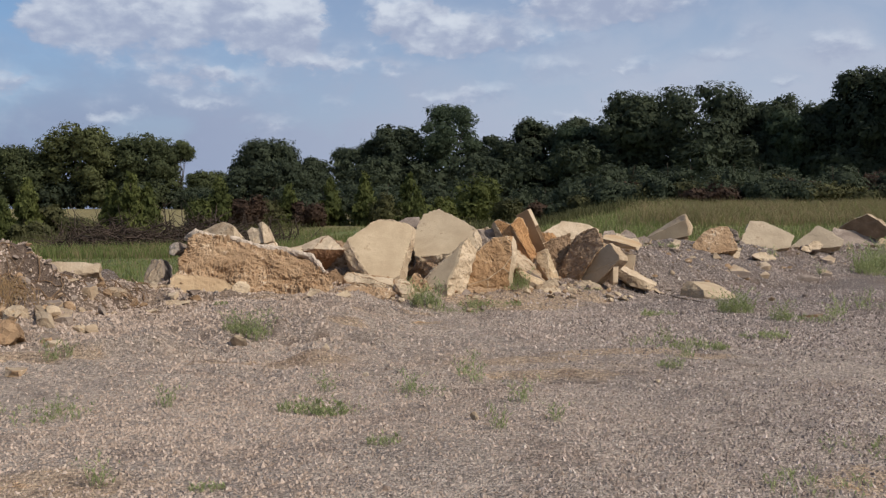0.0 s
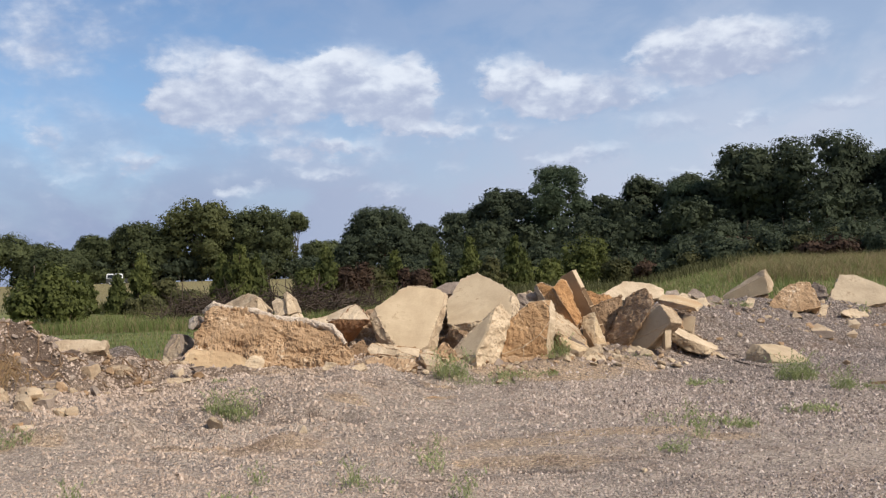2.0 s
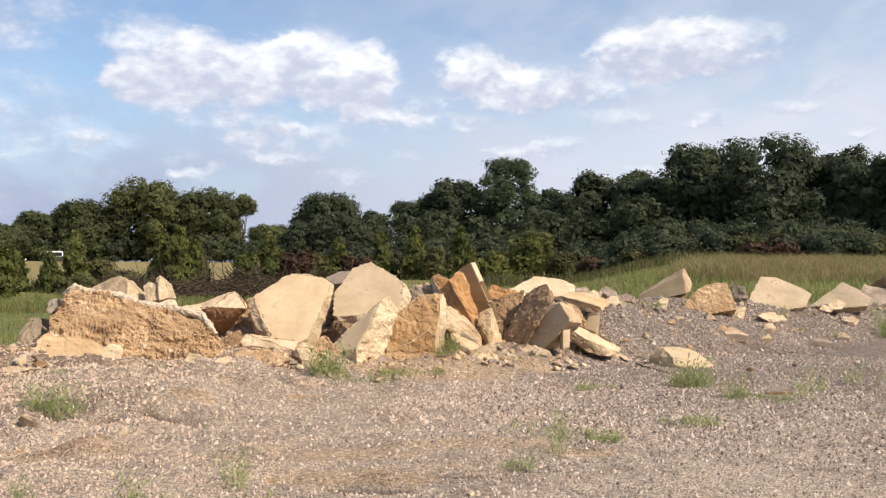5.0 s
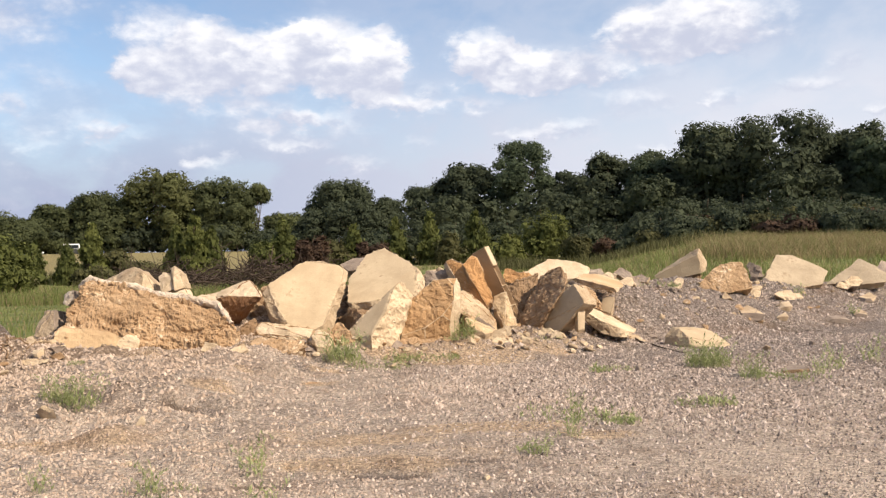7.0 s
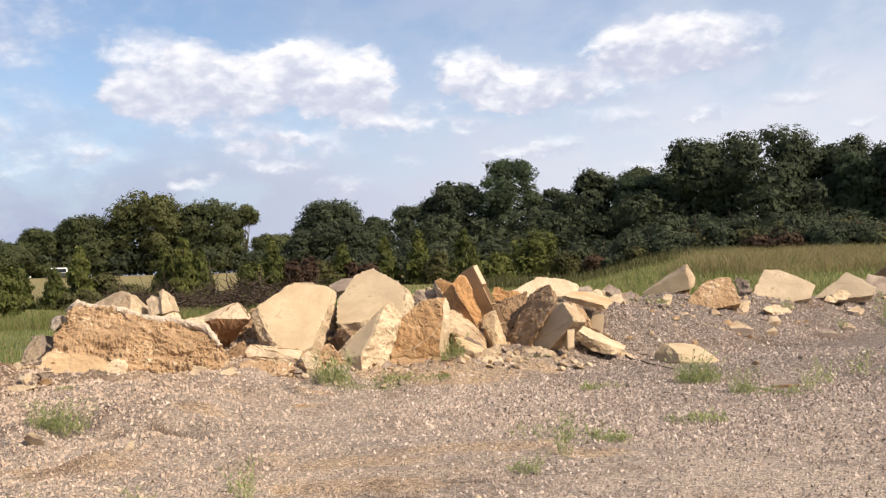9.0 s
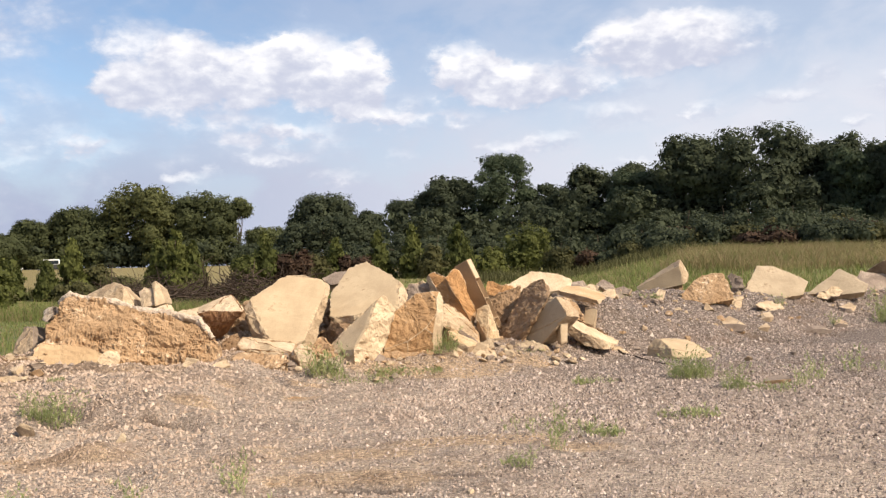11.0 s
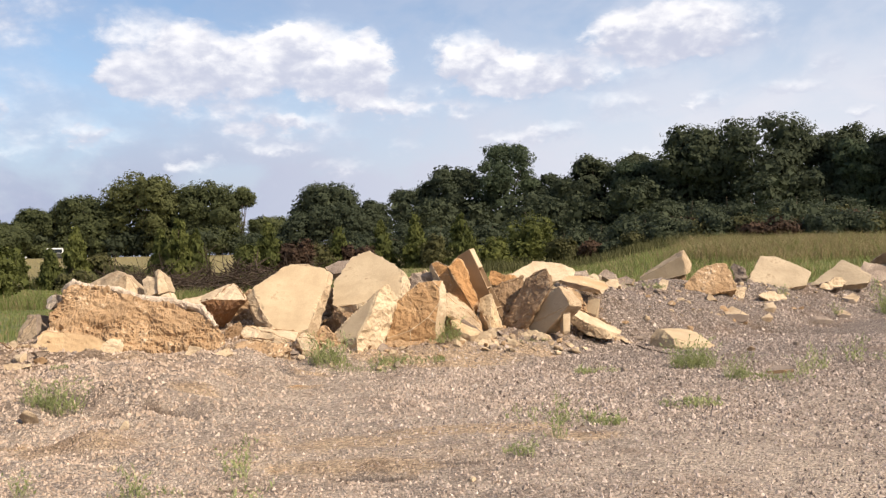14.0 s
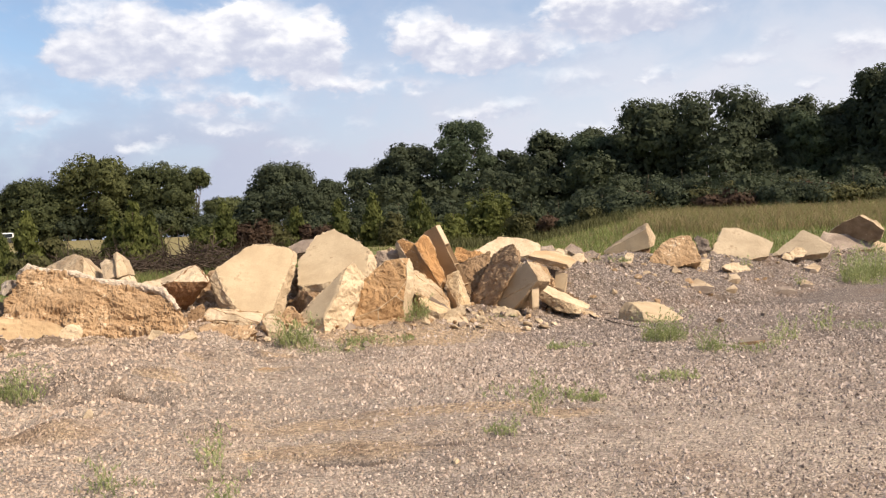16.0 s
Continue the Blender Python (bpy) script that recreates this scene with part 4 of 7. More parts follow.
block("concrete_chunk", "bright pale concrete lump against the largest block", "concrete rubble", (-2.93, 17.15, 0.84), [(-0.15, -0.2, 0.16), (-0.1, -0.05, 0.22), (0.04, -0.05, 0.26), (0.15, -0.2, 0.14), (0.12, -0.25, 0.04), (-0.1, -0.25, 0.03), (-0.13, 0.11, 0.11), (-0.09, 0.23, 0.16), (0.04, 0.23, 0.2), (0.12, 0.11, 0.09), (0.1, 0.06, 0), (-0.09, 0.06, -0), (0.12, -0.22, -0.35), (-0.13, 0.14, -0.29), (0.12, 0.14, -0.27), (0.1, 0.09, -0.28), (-0.09, 0.09, -0.27)], [PALE, PALE], (0.00, -0.60, 0.80), .025, .02)
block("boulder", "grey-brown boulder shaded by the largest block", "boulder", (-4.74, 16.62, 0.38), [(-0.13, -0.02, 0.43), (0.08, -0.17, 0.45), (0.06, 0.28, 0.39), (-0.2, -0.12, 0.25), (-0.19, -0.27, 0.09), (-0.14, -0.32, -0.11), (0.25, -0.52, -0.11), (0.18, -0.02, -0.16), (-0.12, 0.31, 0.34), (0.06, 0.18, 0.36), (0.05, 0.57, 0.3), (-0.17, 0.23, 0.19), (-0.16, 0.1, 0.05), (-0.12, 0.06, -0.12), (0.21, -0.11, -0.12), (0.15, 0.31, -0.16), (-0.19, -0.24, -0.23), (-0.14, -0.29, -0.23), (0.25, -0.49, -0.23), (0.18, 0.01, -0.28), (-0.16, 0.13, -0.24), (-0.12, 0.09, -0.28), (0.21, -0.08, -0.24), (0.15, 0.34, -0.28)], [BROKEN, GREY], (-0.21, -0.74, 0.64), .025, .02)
block("concrete_chunk", "pale wedge of concrete, rusty underside coloured darker as shaded", "concrete rubble", (-2.20, 17.20, 0.87), [(-0.02, -0.25, 0.11), (0.29, -0.3, 0.11), (0.54, -0.3, 0.09), (-0.17, 0.1, 0.18), (0.17, 0.35, 0.35), (0.23, 0.3, 0.32), (0.49, -0.1, 0.11), (-0.2, -0.15, -0), (0, 0.1, -0.27), (0.35, 0, -0.04), (-0.47, 0.1, 0.09), (-0.35, -0.1, 0.02), (0, 0.13, -0.42), (-0.47, 0.13, -0.32), (-0.35, -0.07, -0.37)], [PALE, SHADED_RUSSET], (0.00, -0.30, 0.95), .02, .035, .25)
block("concrete_chunk", "low pale concrete fragment", "concrete rubble", (-2.53, 17.24, 0.79), [(-0.25, -0.24, 0.17), (-0.08, 0.06, 0.22), (0.2, 0.06, 0.22), (0.25, -0.24, 0.11), (0.06, -0.34, 0.06), (-0.15, -0.34, 0.1), (-0.21, 0.02, 0.12), (-0.07, 0.28, 0.16), (0.17, 0.28, 0.16), (0.21, 0.02, 0.06), (0.05, -0.07, 0.03), (-0.13, -0.07, 0.06), (-0.21, 0.05, -0.22), (-0.07, 0.31, -0.19), (0.17, 0.31, -0.24), (0.21, 0.05, -0.33), (0.05, -0.04, -0.29), (-0.13, -0.04, -0.27)], [PALE, BROKEN], (0.00, -0.51, 0.86), .02, .03)
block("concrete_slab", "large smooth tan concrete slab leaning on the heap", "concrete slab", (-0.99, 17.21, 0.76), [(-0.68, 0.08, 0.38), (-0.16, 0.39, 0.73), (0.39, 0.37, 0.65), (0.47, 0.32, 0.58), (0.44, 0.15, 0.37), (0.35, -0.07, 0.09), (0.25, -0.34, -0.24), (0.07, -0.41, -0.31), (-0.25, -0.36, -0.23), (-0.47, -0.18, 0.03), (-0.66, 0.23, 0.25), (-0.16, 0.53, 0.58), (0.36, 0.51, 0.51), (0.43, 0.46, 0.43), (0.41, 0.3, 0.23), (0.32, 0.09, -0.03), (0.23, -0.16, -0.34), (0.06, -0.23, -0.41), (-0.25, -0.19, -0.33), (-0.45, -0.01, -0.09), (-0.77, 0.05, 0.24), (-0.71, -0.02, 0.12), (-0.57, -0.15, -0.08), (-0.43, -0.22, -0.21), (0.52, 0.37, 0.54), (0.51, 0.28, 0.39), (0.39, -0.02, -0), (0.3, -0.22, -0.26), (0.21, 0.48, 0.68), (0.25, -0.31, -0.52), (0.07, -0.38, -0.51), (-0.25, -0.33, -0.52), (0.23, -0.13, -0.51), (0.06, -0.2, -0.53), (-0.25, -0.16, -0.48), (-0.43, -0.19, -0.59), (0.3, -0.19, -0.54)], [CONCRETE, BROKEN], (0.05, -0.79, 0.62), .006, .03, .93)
block("concrete_slab", "large smooth peaked concrete slab with broken lower edge", "concrete slab", (0.06, 17.98, 1.03), [(-0.13, 0.79, 0.65), (0.4, 0.18, 0.38), (0.48, 0.02, 0.3), (0.3, -0.12, 0.17), (0.07, -0.26, 0.03), (-0.16, -0.39, -0.1), (-0.48, -0.45, -0.22), (-0.56, -0.38, -0.19), (-0.64, 0.2, 0.16), (-0.42, 0.73, 0.54), (-0.08, 0.91, 0.44), (0.44, 0.31, 0.17), (0.52, 0.16, 0.1), (0.34, 0.01, -0.04), (0.11, -0.13, -0.18), (-0.11, -0.25, -0.31), (-0.43, -0.31, -0.42), (-0.51, -0.25, -0.4), (-0.59, 0.33, -0.05), (-0.37, 0.85, 0.33), (0.61, -0.11, 0.17), (0.66, -0.13, 0.09), (0.62, -0.35, -0.03), (0.53, -0.5, -0.09), (0.33, -0.43, -0.08), (-0.43, -0.28, -0.71), (-0.51, -0.22, -0.63)], [CONCRETE, PALE], (-0.19, -0.53, 0.83), .006, .035, .93)
block("concrete_slab", "narrow slab leaning with one rough broken flank", "concrete slab", (0.14, 16.97, 0.54), [(0.21, -0.12, 0.57), (0.1, -0.42, 0.19), (-0.07, -0.62, -0.13), (-0.59, -0.22, -0.19), (-0.37, -0.02, 0.04), (-0.14, 0.08, 0.25), (0.28, 0.03, 0.62), (0.43, 0.18, 0.4), (0.38, 0.13, 0.26), (0.27, -0.07, 0.05), (0.19, -0.27, -0.15), (0.2, 0.18, 0.5), (0.1, -0.1, 0.14), (-0.07, -0.29, -0.16), (-0.55, 0.09, -0.22), (-0.34, 0.28, -0), (-0.13, 0.37, 0.2), (0.27, 0.32, 0.54), (0.41, 0.46, 0.34), (0.36, 0.42, 0.2), (0.26, 0.23, 0.01), (0.19, 0.04, -0.19), (-0.07, -0.59, -0.48), (-0.59, -0.19, -0.31), (-0.37, 0.01, -0.35), (0.19, -0.24, -0.44), (-0.07, -0.26, -0.35), (-0.55, 0.12, -0.35), (-0.34, 0.31, -0.27), (0.26, 0.26, -0.36), (0.19, 0.07, -0.36)], [CONCRETE, PALE], (-0.56, -0.61, 0.56), .006, .045, .8)
block("concrete_chunk", "long low rust-stained concrete fragment", "concrete rubble", (-1.22, 16.64, 0.33), [(-0.46, -0.09, 0.2), (-0.36, -0.04, 0.27), (-0.18, 0.06, 0.26), (0.11, -0.04, 0.2), (0.38, 0.06, 0.16), (0.42, -0.29, 0.06), (0.39, -0.29, -0.02), (0.12, -0.29, 0.02), (-0.1, -0.24, 0.07), (-0.36, -0.19, 0.11), (-0.39, 0.15, 0.14), (-0.31, 0.2, 0.2), (-0.15, 0.28, 0.19), (0.09, 0.2, 0.14), (0.32, 0.28, 0.1), (0.36, -0.02, 0.02), (0.33, -0.02, -0.04), (0.1, -0.02, -0.01), (-0.09, 0.03, 0.03), (-0.31, 0.07, 0.07), (-0.46, -0.06, -0.09), (-0.36, -0.01, -0.1), (0.11, -0.01, -0.12), (0.38, 0.09, -0.13), (0.42, -0.26, -0.12), (0.39, -0.26, -0.14), (0.12, -0.26, -0.17), (-0.1, -0.21, -0.14), (-0.36, -0.16, -0.04), (-0.39, 0.18, -0.13), (-0.31, 0.23, -0.15), (-0.15, 0.31, -0.11), (0.09, 0.23, -0.1), (0.32, 0.31, -0.05), (0.36, 0.01, -0.1), (0.33, 0.01, -0.16), (0.1, 0.01, -0.13), (-0.09, 0.06, -0.16), (-0.31, 0.1, -0.14)], [PALE, EARTH], (0.00, -0.51, 0.86), .02, .04, .55)
block("boulder", "rounded rust-stained stone at the slab's foot", "boulder", (-0.64, 16.44, 0.26), [(-0.18, -0.14, 0.06), (-0.15, -0.14, 0.18), (-0.09, 0.01, 0.24), (0.03, 0.01, 0.24), (0.14, -0.09, 0.17), (0.19, -0.19, 0.04), (0.1, -0.29, 0.01), (-0.04, -0.29, 0.02), (-0.15, 0.11, 0.02), (-0.12, 0.11, 0.12), (-0.08, 0.24, 0.17), (0.03, 0.24, 0.17), (0.12, 0.15, 0.11), (0.16, 0.07, 0), (0.08, -0.02, -0.03), (-0.04, -0.02, -0.01), (-0.18, -0.11, -0.08), (-0.15, -0.11, -0.08), (-0.09, 0.04, -0.01), (0.03, 0.04, -0.04), (0.14, -0.06, -0.12), (0.19, -0.16, -0.17), (0.1, -0.26, -0.21), (-0.04, -0.26, -0.18), (-0.15, 0.14, -0.1), (-0.12, 0.14, -0), (-0.08, 0.27, -0.03), (0.03, 0.27, 0.01), (0.12, 0.18, -0.02), (0.16, 0.1, -0.12), (0.08, 0.01, -0.15), (-0.04, 0.01, -0.13)], [PALE, EARTH], (0.32, -0.85, 0.42), .03, .03, .6)
block("clay_block", "orange clay-coated block with a pale broken rim", "concrete rubble", (0.91, 17.33, 0.58), [(-0.37, -0.11, 0.29), (-0.21, -0.05, 0.46), (-0.02, -0, 0.59), (0.18, -0.02, 0.61), (0.28, -0.1, 0.49), (0.29, -0.21, 0.29), (0.12, -0.3, 0.07), (-0.14, -0.36, -0.11), (-0.49, -0.38, -0.22), (-0.44, -0.25, 0.02), (-0.28, 0.32, 0.06), (-0.13, 0.38, 0.2), (0.04, 0.42, 0.32), (0.21, 0.4, 0.34), (0.31, 0.33, 0.23), (0.31, 0.23, 0.05), (0.17, 0.15, -0.15), (-0.07, 0.09, -0.31), (-0.38, 0.08, -0.41), (-0.34, 0.19, -0.19), (0.32, 0.04, 0.61), (0.39, 0, 0.45), (0.37, -0.07, 0.31), (0.23, -0.27, -0.02), (0.13, -0.3, -0.07), (-0.14, -0.33, -0.44), (-0.49, -0.35, -0.44), (0.31, 0.26, -0.35), (0.17, 0.18, -0.36), (-0.07, 0.12, -0.43), (-0.38, 0.11, -0.53), (-0.34, 0.22, -0.35), (0.23, -0.24, -0.43), (0.13, -0.27, -0.41)], [OCHRE, PALE], (-0.12, -0.87, 0.47), .035, .025, .72)
block("clay_block", "tall orange clay-coated block standing on end", "concrete rubble", (1.32, 18.70, 0.95), [(-0.37, -0.04, 0.49), (-0.27, -0.05, 0.53), (-0.07, -0.12, 0.43), (0.18, -0.26, 0.09), (0.32, -0.36, -0.19), (0.18, -0.36, -0.31), (-0.05, -0.25, -0.07), (-0.22, -0.15, 0.2), (-0.26, 0.32, 0.36), (-0.17, 0.31, 0.4), (0.01, 0.25, 0.3), (0.24, 0.12, -0.01), (0.37, 0.03, -0.25), (0.24, 0.03, -0.36), (0.03, 0.13, -0.14), (-0.12, 0.23, 0.1), (-0.42, 0.05, 0.44), (-0.32, -0.01, 0.18), (0.18, -0.33, -0.64), (0.37, 0.06, -0.52), (0.24, 0.06, -0.48), (0.03, 0.16, -0.34), (-0.12, 0.26, -0.26)], [RUST, PALE], (-0.20, -0.95, 0.24), .022, .03, .9)
block("clay_block", "narrow orange clay ridge beside the plank", "concrete rubble", (1.49, 18.58, 1.03), [(-0.24, -0.18, 0.34), (-0.09, -0.1, 0.49), (-0, -0.09, 0.46), (0.12, -0.15, 0.15), (0.25, -0.22, -0.2), (0.15, -0.28, -0.32), (-0.02, -0.23, 0.01), (-0.29, 0.14, 0.22), (-0.16, 0.22, 0.36), (-0.08, 0.23, 0.33), (0.03, 0.17, 0.05), (0.15, 0.11, -0.26), (0.05, 0.05, -0.37), (-0.1, 0.1, -0.08), (0.15, 0.14, -0.58), (0.05, 0.08, -0.55)], [RUST, EARTH], (0.23, -0.93, 0.28), .022, .03, .9)
block("clay_block", "dark brown earthy block with a tan concrete top", "concrete rubble", (2.52, 18.60, 0.74), [(-0.47, -0.15, -0.41), (-0.2, 0, 0.1), (-0, 0.1, 0.43), (0.16, 0.05, 0.54), (0.31, -0.15, 0.58), (0.41, -0.4, 0.42), (0.36, -0.62, 0.29), (0.15, -0.68, -0.02), (-0.16, -0.5, -0.38), (-0.39, 0.33, -0.37), (-0.16, 0.46, 0.06), (0.01, 0.55, 0.34), (0.15, 0.5, 0.44), (0.27, 0.33, 0.47), (0.36, 0.12, 0.34), (0.32, -0.07, 0.22), (0.13, -0.12, -0.04), (-0.13, 0.04, -0.35), (-0.47, -0.12, -0.54), (-0.16, -0.47, -0.5), (-0.39, 0.36, -0.49), (-0.16, 0.49, -0.23), (0.13, -0.09, -0.43), (-0.13, 0.07, -0.47)], [BROWN, BROWN], (-0.33, -0.77, 0.55), .03, .03)
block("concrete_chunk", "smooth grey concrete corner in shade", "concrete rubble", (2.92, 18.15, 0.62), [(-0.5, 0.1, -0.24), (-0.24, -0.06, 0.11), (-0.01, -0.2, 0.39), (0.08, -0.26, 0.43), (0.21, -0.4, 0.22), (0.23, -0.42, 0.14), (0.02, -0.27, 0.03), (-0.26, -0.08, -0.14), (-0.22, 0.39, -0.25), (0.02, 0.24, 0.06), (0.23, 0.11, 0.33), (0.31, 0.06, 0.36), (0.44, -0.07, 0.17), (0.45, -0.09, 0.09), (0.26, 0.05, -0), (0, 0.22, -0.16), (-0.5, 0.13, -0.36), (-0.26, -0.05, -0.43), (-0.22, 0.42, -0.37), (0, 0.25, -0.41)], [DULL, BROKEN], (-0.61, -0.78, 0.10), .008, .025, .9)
block("concrete_chunk", "long pale tapering concrete fragment", "concrete rubble", (3.61, 18.63, 0.36), [(-0.45, -0.28, 0.27), (-0.3, 0.07, 0.29), (-0, 0.17, 0.14), (0.33, 0.27, -0.02), (0.45, 0.22, -0.09), (0.39, -0.03, -0.13), (0.14, -0.28, -0.04), (-0.14, -0.38, 0.08), (-0.16, -0.33, -0.11), (0.17, -0.28, -0.19), (-0.44, -0.28, 0.13), (-0.38, -0.05, 0.19), (-0.26, 0.24, 0.2), (-0, 0.33, 0.07), (0.28, 0.41, -0.06), (0.38, 0.37, -0.12), (0.33, 0.16, -0.16), (0.12, -0.05, -0.08), (-0.12, -0.14, 0.02), (-0.14, -0.1, -0.14), (0.14, -0.05, -0.21), (-0.38, -0.05, 0.06)], [PALE, BROKEN], (0.10, -0.40, 0.91), .02, .03, .6)
block("concrete_slab", "flat rust-edged slab lying on the heap", "concrete slab", (3.54, 19.71, 1.01), [(-0.27, 0.39, 0.15), (0.05, 0.49, 0.13), (0.38, 0.39, 0.02), (-0.42, -0.11, 0.09), (-0.11, -0.26, 0.01), (0.21, -0.36, -0.08), (0.41, -0.01, -0.06), (-0.16, -0.21, -0.08), (0.26, -0.31, -0.16), (-0.4, -0.06, 0)], [RUSTY, BROKEN], (0.00, -0.30, 0.95), .015, .02, .7)
block("concrete_block", "wedge-shaped pale stone lying on the gravel", "concrete rubble", (4.98, 18.77, -0.00), [(-0.49, 0.08, -0.01), (-0.46, 0.08, 0.16), (-0.34, 0.18, 0.29), (-0.25, -0.07, 0.28), (-0.15, -0.37, 0.16), (-0.15, -0.47, 0.04), (0.06, 0.38, 0.27), (0.3, 0.33, 0.23), (0.42, 0.08, 0.13), (0.53, -0.17, 0.04), (0.47, -0.32, -0.02), (0.09, -0.47, 0.03), (-0.41, 0.16, -0.04), (-0.39, 0.16, 0.11), (-0.29, 0.24, 0.22), (-0.21, 0.03, 0.21), (-0.13, -0.22, 0.11), (-0.13, -0.31, 0), (0.05, 0.41, 0.2), (0.25, 0.37, 0.16), (0.36, 0.16, 0.08), (0.45, -0.05, 0), (0.4, -0.18, -0.05), (0.07, -0.31, -0.01), (-0.49, 0.11, -0.13), (-0.46, 0.11, -0.11), (-0.34, 0.21, -0.09), (-0.25, -0.04, -0.1), (-0.15, -0.34, -0.12), (-0.15, -0.44, -0.12), (0.06, 0.41, -0.09), (0.3, 0.36, -0.09), (0.42, 0.11, -0.11), (0.53, -0.14, -0.11), (0.47, -0.29, -0.14), (0.09, -0.44, -0.12), (-0.41, 0.19, -0.16), (-0.39, 0.19, -0.1), (-0.29, 0.27, -0.09), (-0.21, 0.06, -0.1), (-0.13, -0.19, -0.12), (-0.13, -0.28, -0.12), (0.05, 0.44, -0.09), (0.25, 0.4, -0.09), (0.36, 0.19, -0.1), (0.45, -0.02, -0.12), (0.4, -0.15, -0.17), (0.07, -0.28, -0.13)], [CONCRETE, CONCRETE], (0.35, -0.30, 0.89), .012, .02, .5)
block("concrete_slab", "tilted grey slab on top of the bank", "concrete slab", (5.85, 25.28, 1.14), [(-0.71, -0.13, -0.19), (-0.56, 0.22, -0.11), (0.25, 0.22, 0.4), (0.34, 0.12, 0.43), (0.21, -0.43, 0.3), (0.49, -0.08, 0.11), (0.43, -0.18, -0.08), (0.29, -0.48, -0.12), (-0.16, -0.33, -0.14), (-0.59, -0.18, -0.32), (-0.6, 0.12, -0.21), (-0.47, 0.42, -0.14), (0.21, 0.42, 0.29), (0.29, 0.33, 0.32), (0.18, -0.13, 0.21), (0.42, 0.16, 0.05), (0.36, 0.08, -0.11), (0.25, -0.18, -0.15), (-0.14, -0.05, -0.17), (-0.5, 0.08, -0.32)], [CONCRETE, BROKEN], (-0.15, -0.98, 0.10), .012, .02, .75)
block("clay_block", "orange clay-coated block in the bank", "concrete rubble", (6.37, 23.52, 0.85), [(-0.6, -0.35, -0.14), (-0.44, -0.21, 0.12), (-0.25, -0.13, 0.28), (-0.07, -0.08, 0.39), (0.35, -0.05, 0.43), (0.47, -0.2, 0.16), (0.52, -0.34, -0.11), (0.02, -0.39, -0.2), (-0.54, 0.1, -0.35), (-0.4, 0.23, -0.11), (-0.22, 0.3, 0.03), (-0.07, 0.35, 0.12), (0.32, 0.37, 0.16), (0.42, 0.24, -0.08), (0.47, 0.11, -0.32), (0.01, 0.07, -0.41)], [EARTH, RUSTY], (0.00, -0.88, 0.47), .03, .03, .9)
block("concrete_chunk", "clay-smeared lower length of a broken plank", "concrete rubble", (1.92, 18.36, 0.51), [(-0.17, 0.14, 0.34), (0.03, 0.09, 0.44), (0.2, -0.21, -0.1), (0, -0.26, -0.12), (-0.18, 0.04, 0.19), (-0.16, 0.28, 0.29), (0.03, 0.23, 0.38), (0.19, -0.05, -0.14), (0, -0.1, -0.16), (-0.17, 0.19, 0.14), (0.2, -0.18, -0.25), (0, -0.23, -0.28), (0.19, -0.02, -0.26), (0, -0.07, -0.28), (-0.17, 0.22, -0.22)], [RUSTY, PALE], (-0.41, -0.82, 0.41), .02, .02, .7)
block("concrete_chunk", "cream and brown crumbled chunk below the orange block", "concrete rubble", (1.49, 18.09, 0.53), [(-0.29, -0.09, 0.44), (-0.2, 0.11, 0.45), (0.02, 0.11, 0.28), (0.31, -0.09, -0.03), (0.28, -0.24, -0.12), (0.03, -0.34, -0.06), (-0.24, -0.39, 0.12), (-0.33, -0.29, 0.27), (-0.26, 0.2, 0.35), (-0.18, 0.37, 0.35), (0.01, 0.37, 0.21), (0.26, 0.2, -0.05), (0.23, 0.07, -0.13), (0.02, -0.01, -0.08), (-0.21, -0.05, 0.07), (-0.29, 0.03, 0.2), (0.31, -0.06, -0.32), (0.28, -0.21, -0.32), (0.03, -0.31, -0.3), (0.01, 0.4, -0.12), (0.26, 0.23, -0.33), (0.23, 0.1, -0.32), (0.02, 0.02, -0.28), (-0.21, -0.02, -0.3)], [BROKEN, EARTH], (0.21, -0.64, 0.74), .04, .04, .7)
block("concrete_chunk", "thin rusty slab fragment lying in the rubble", "concrete rubble", (1.57, 17.61, 0.31), [(-0.24, -0.11, 0.26), (-0.14, 0.19, 0.28), (0.23, 0.14, 0.1), (0.27, -0.11, 0.05), (0.07, -0.26, 0.03), (-0.18, -0.21, 0.17), (-0.2, -0, 0.2), (-0.12, 0.25, 0.21), (0.2, 0.21, 0.06), (0.23, -0, 0.01), (0.06, -0.13, -0), (-0.16, -0.09, 0.11), (-0.24, -0.08, -0.09), (-0.14, 0.22, -0.08), (0.23, 0.17, -0.11), (0.27, -0.08, -0.18), (0.07, -0.23, -0.18), (-0.18, -0.18, -0.12), (-0.2, 0.03, -0.08), (-0.12, 0.28, -0.08), (0.2, 0.24, -0.1), (0.23, 0.03, -0.15), (0.06, -0.1, -0.14), (-0.16, -0.06, -0.09)], [RUSTY, BROKEN], (0.00, -0.41, 0.91), .02, .02, .6)
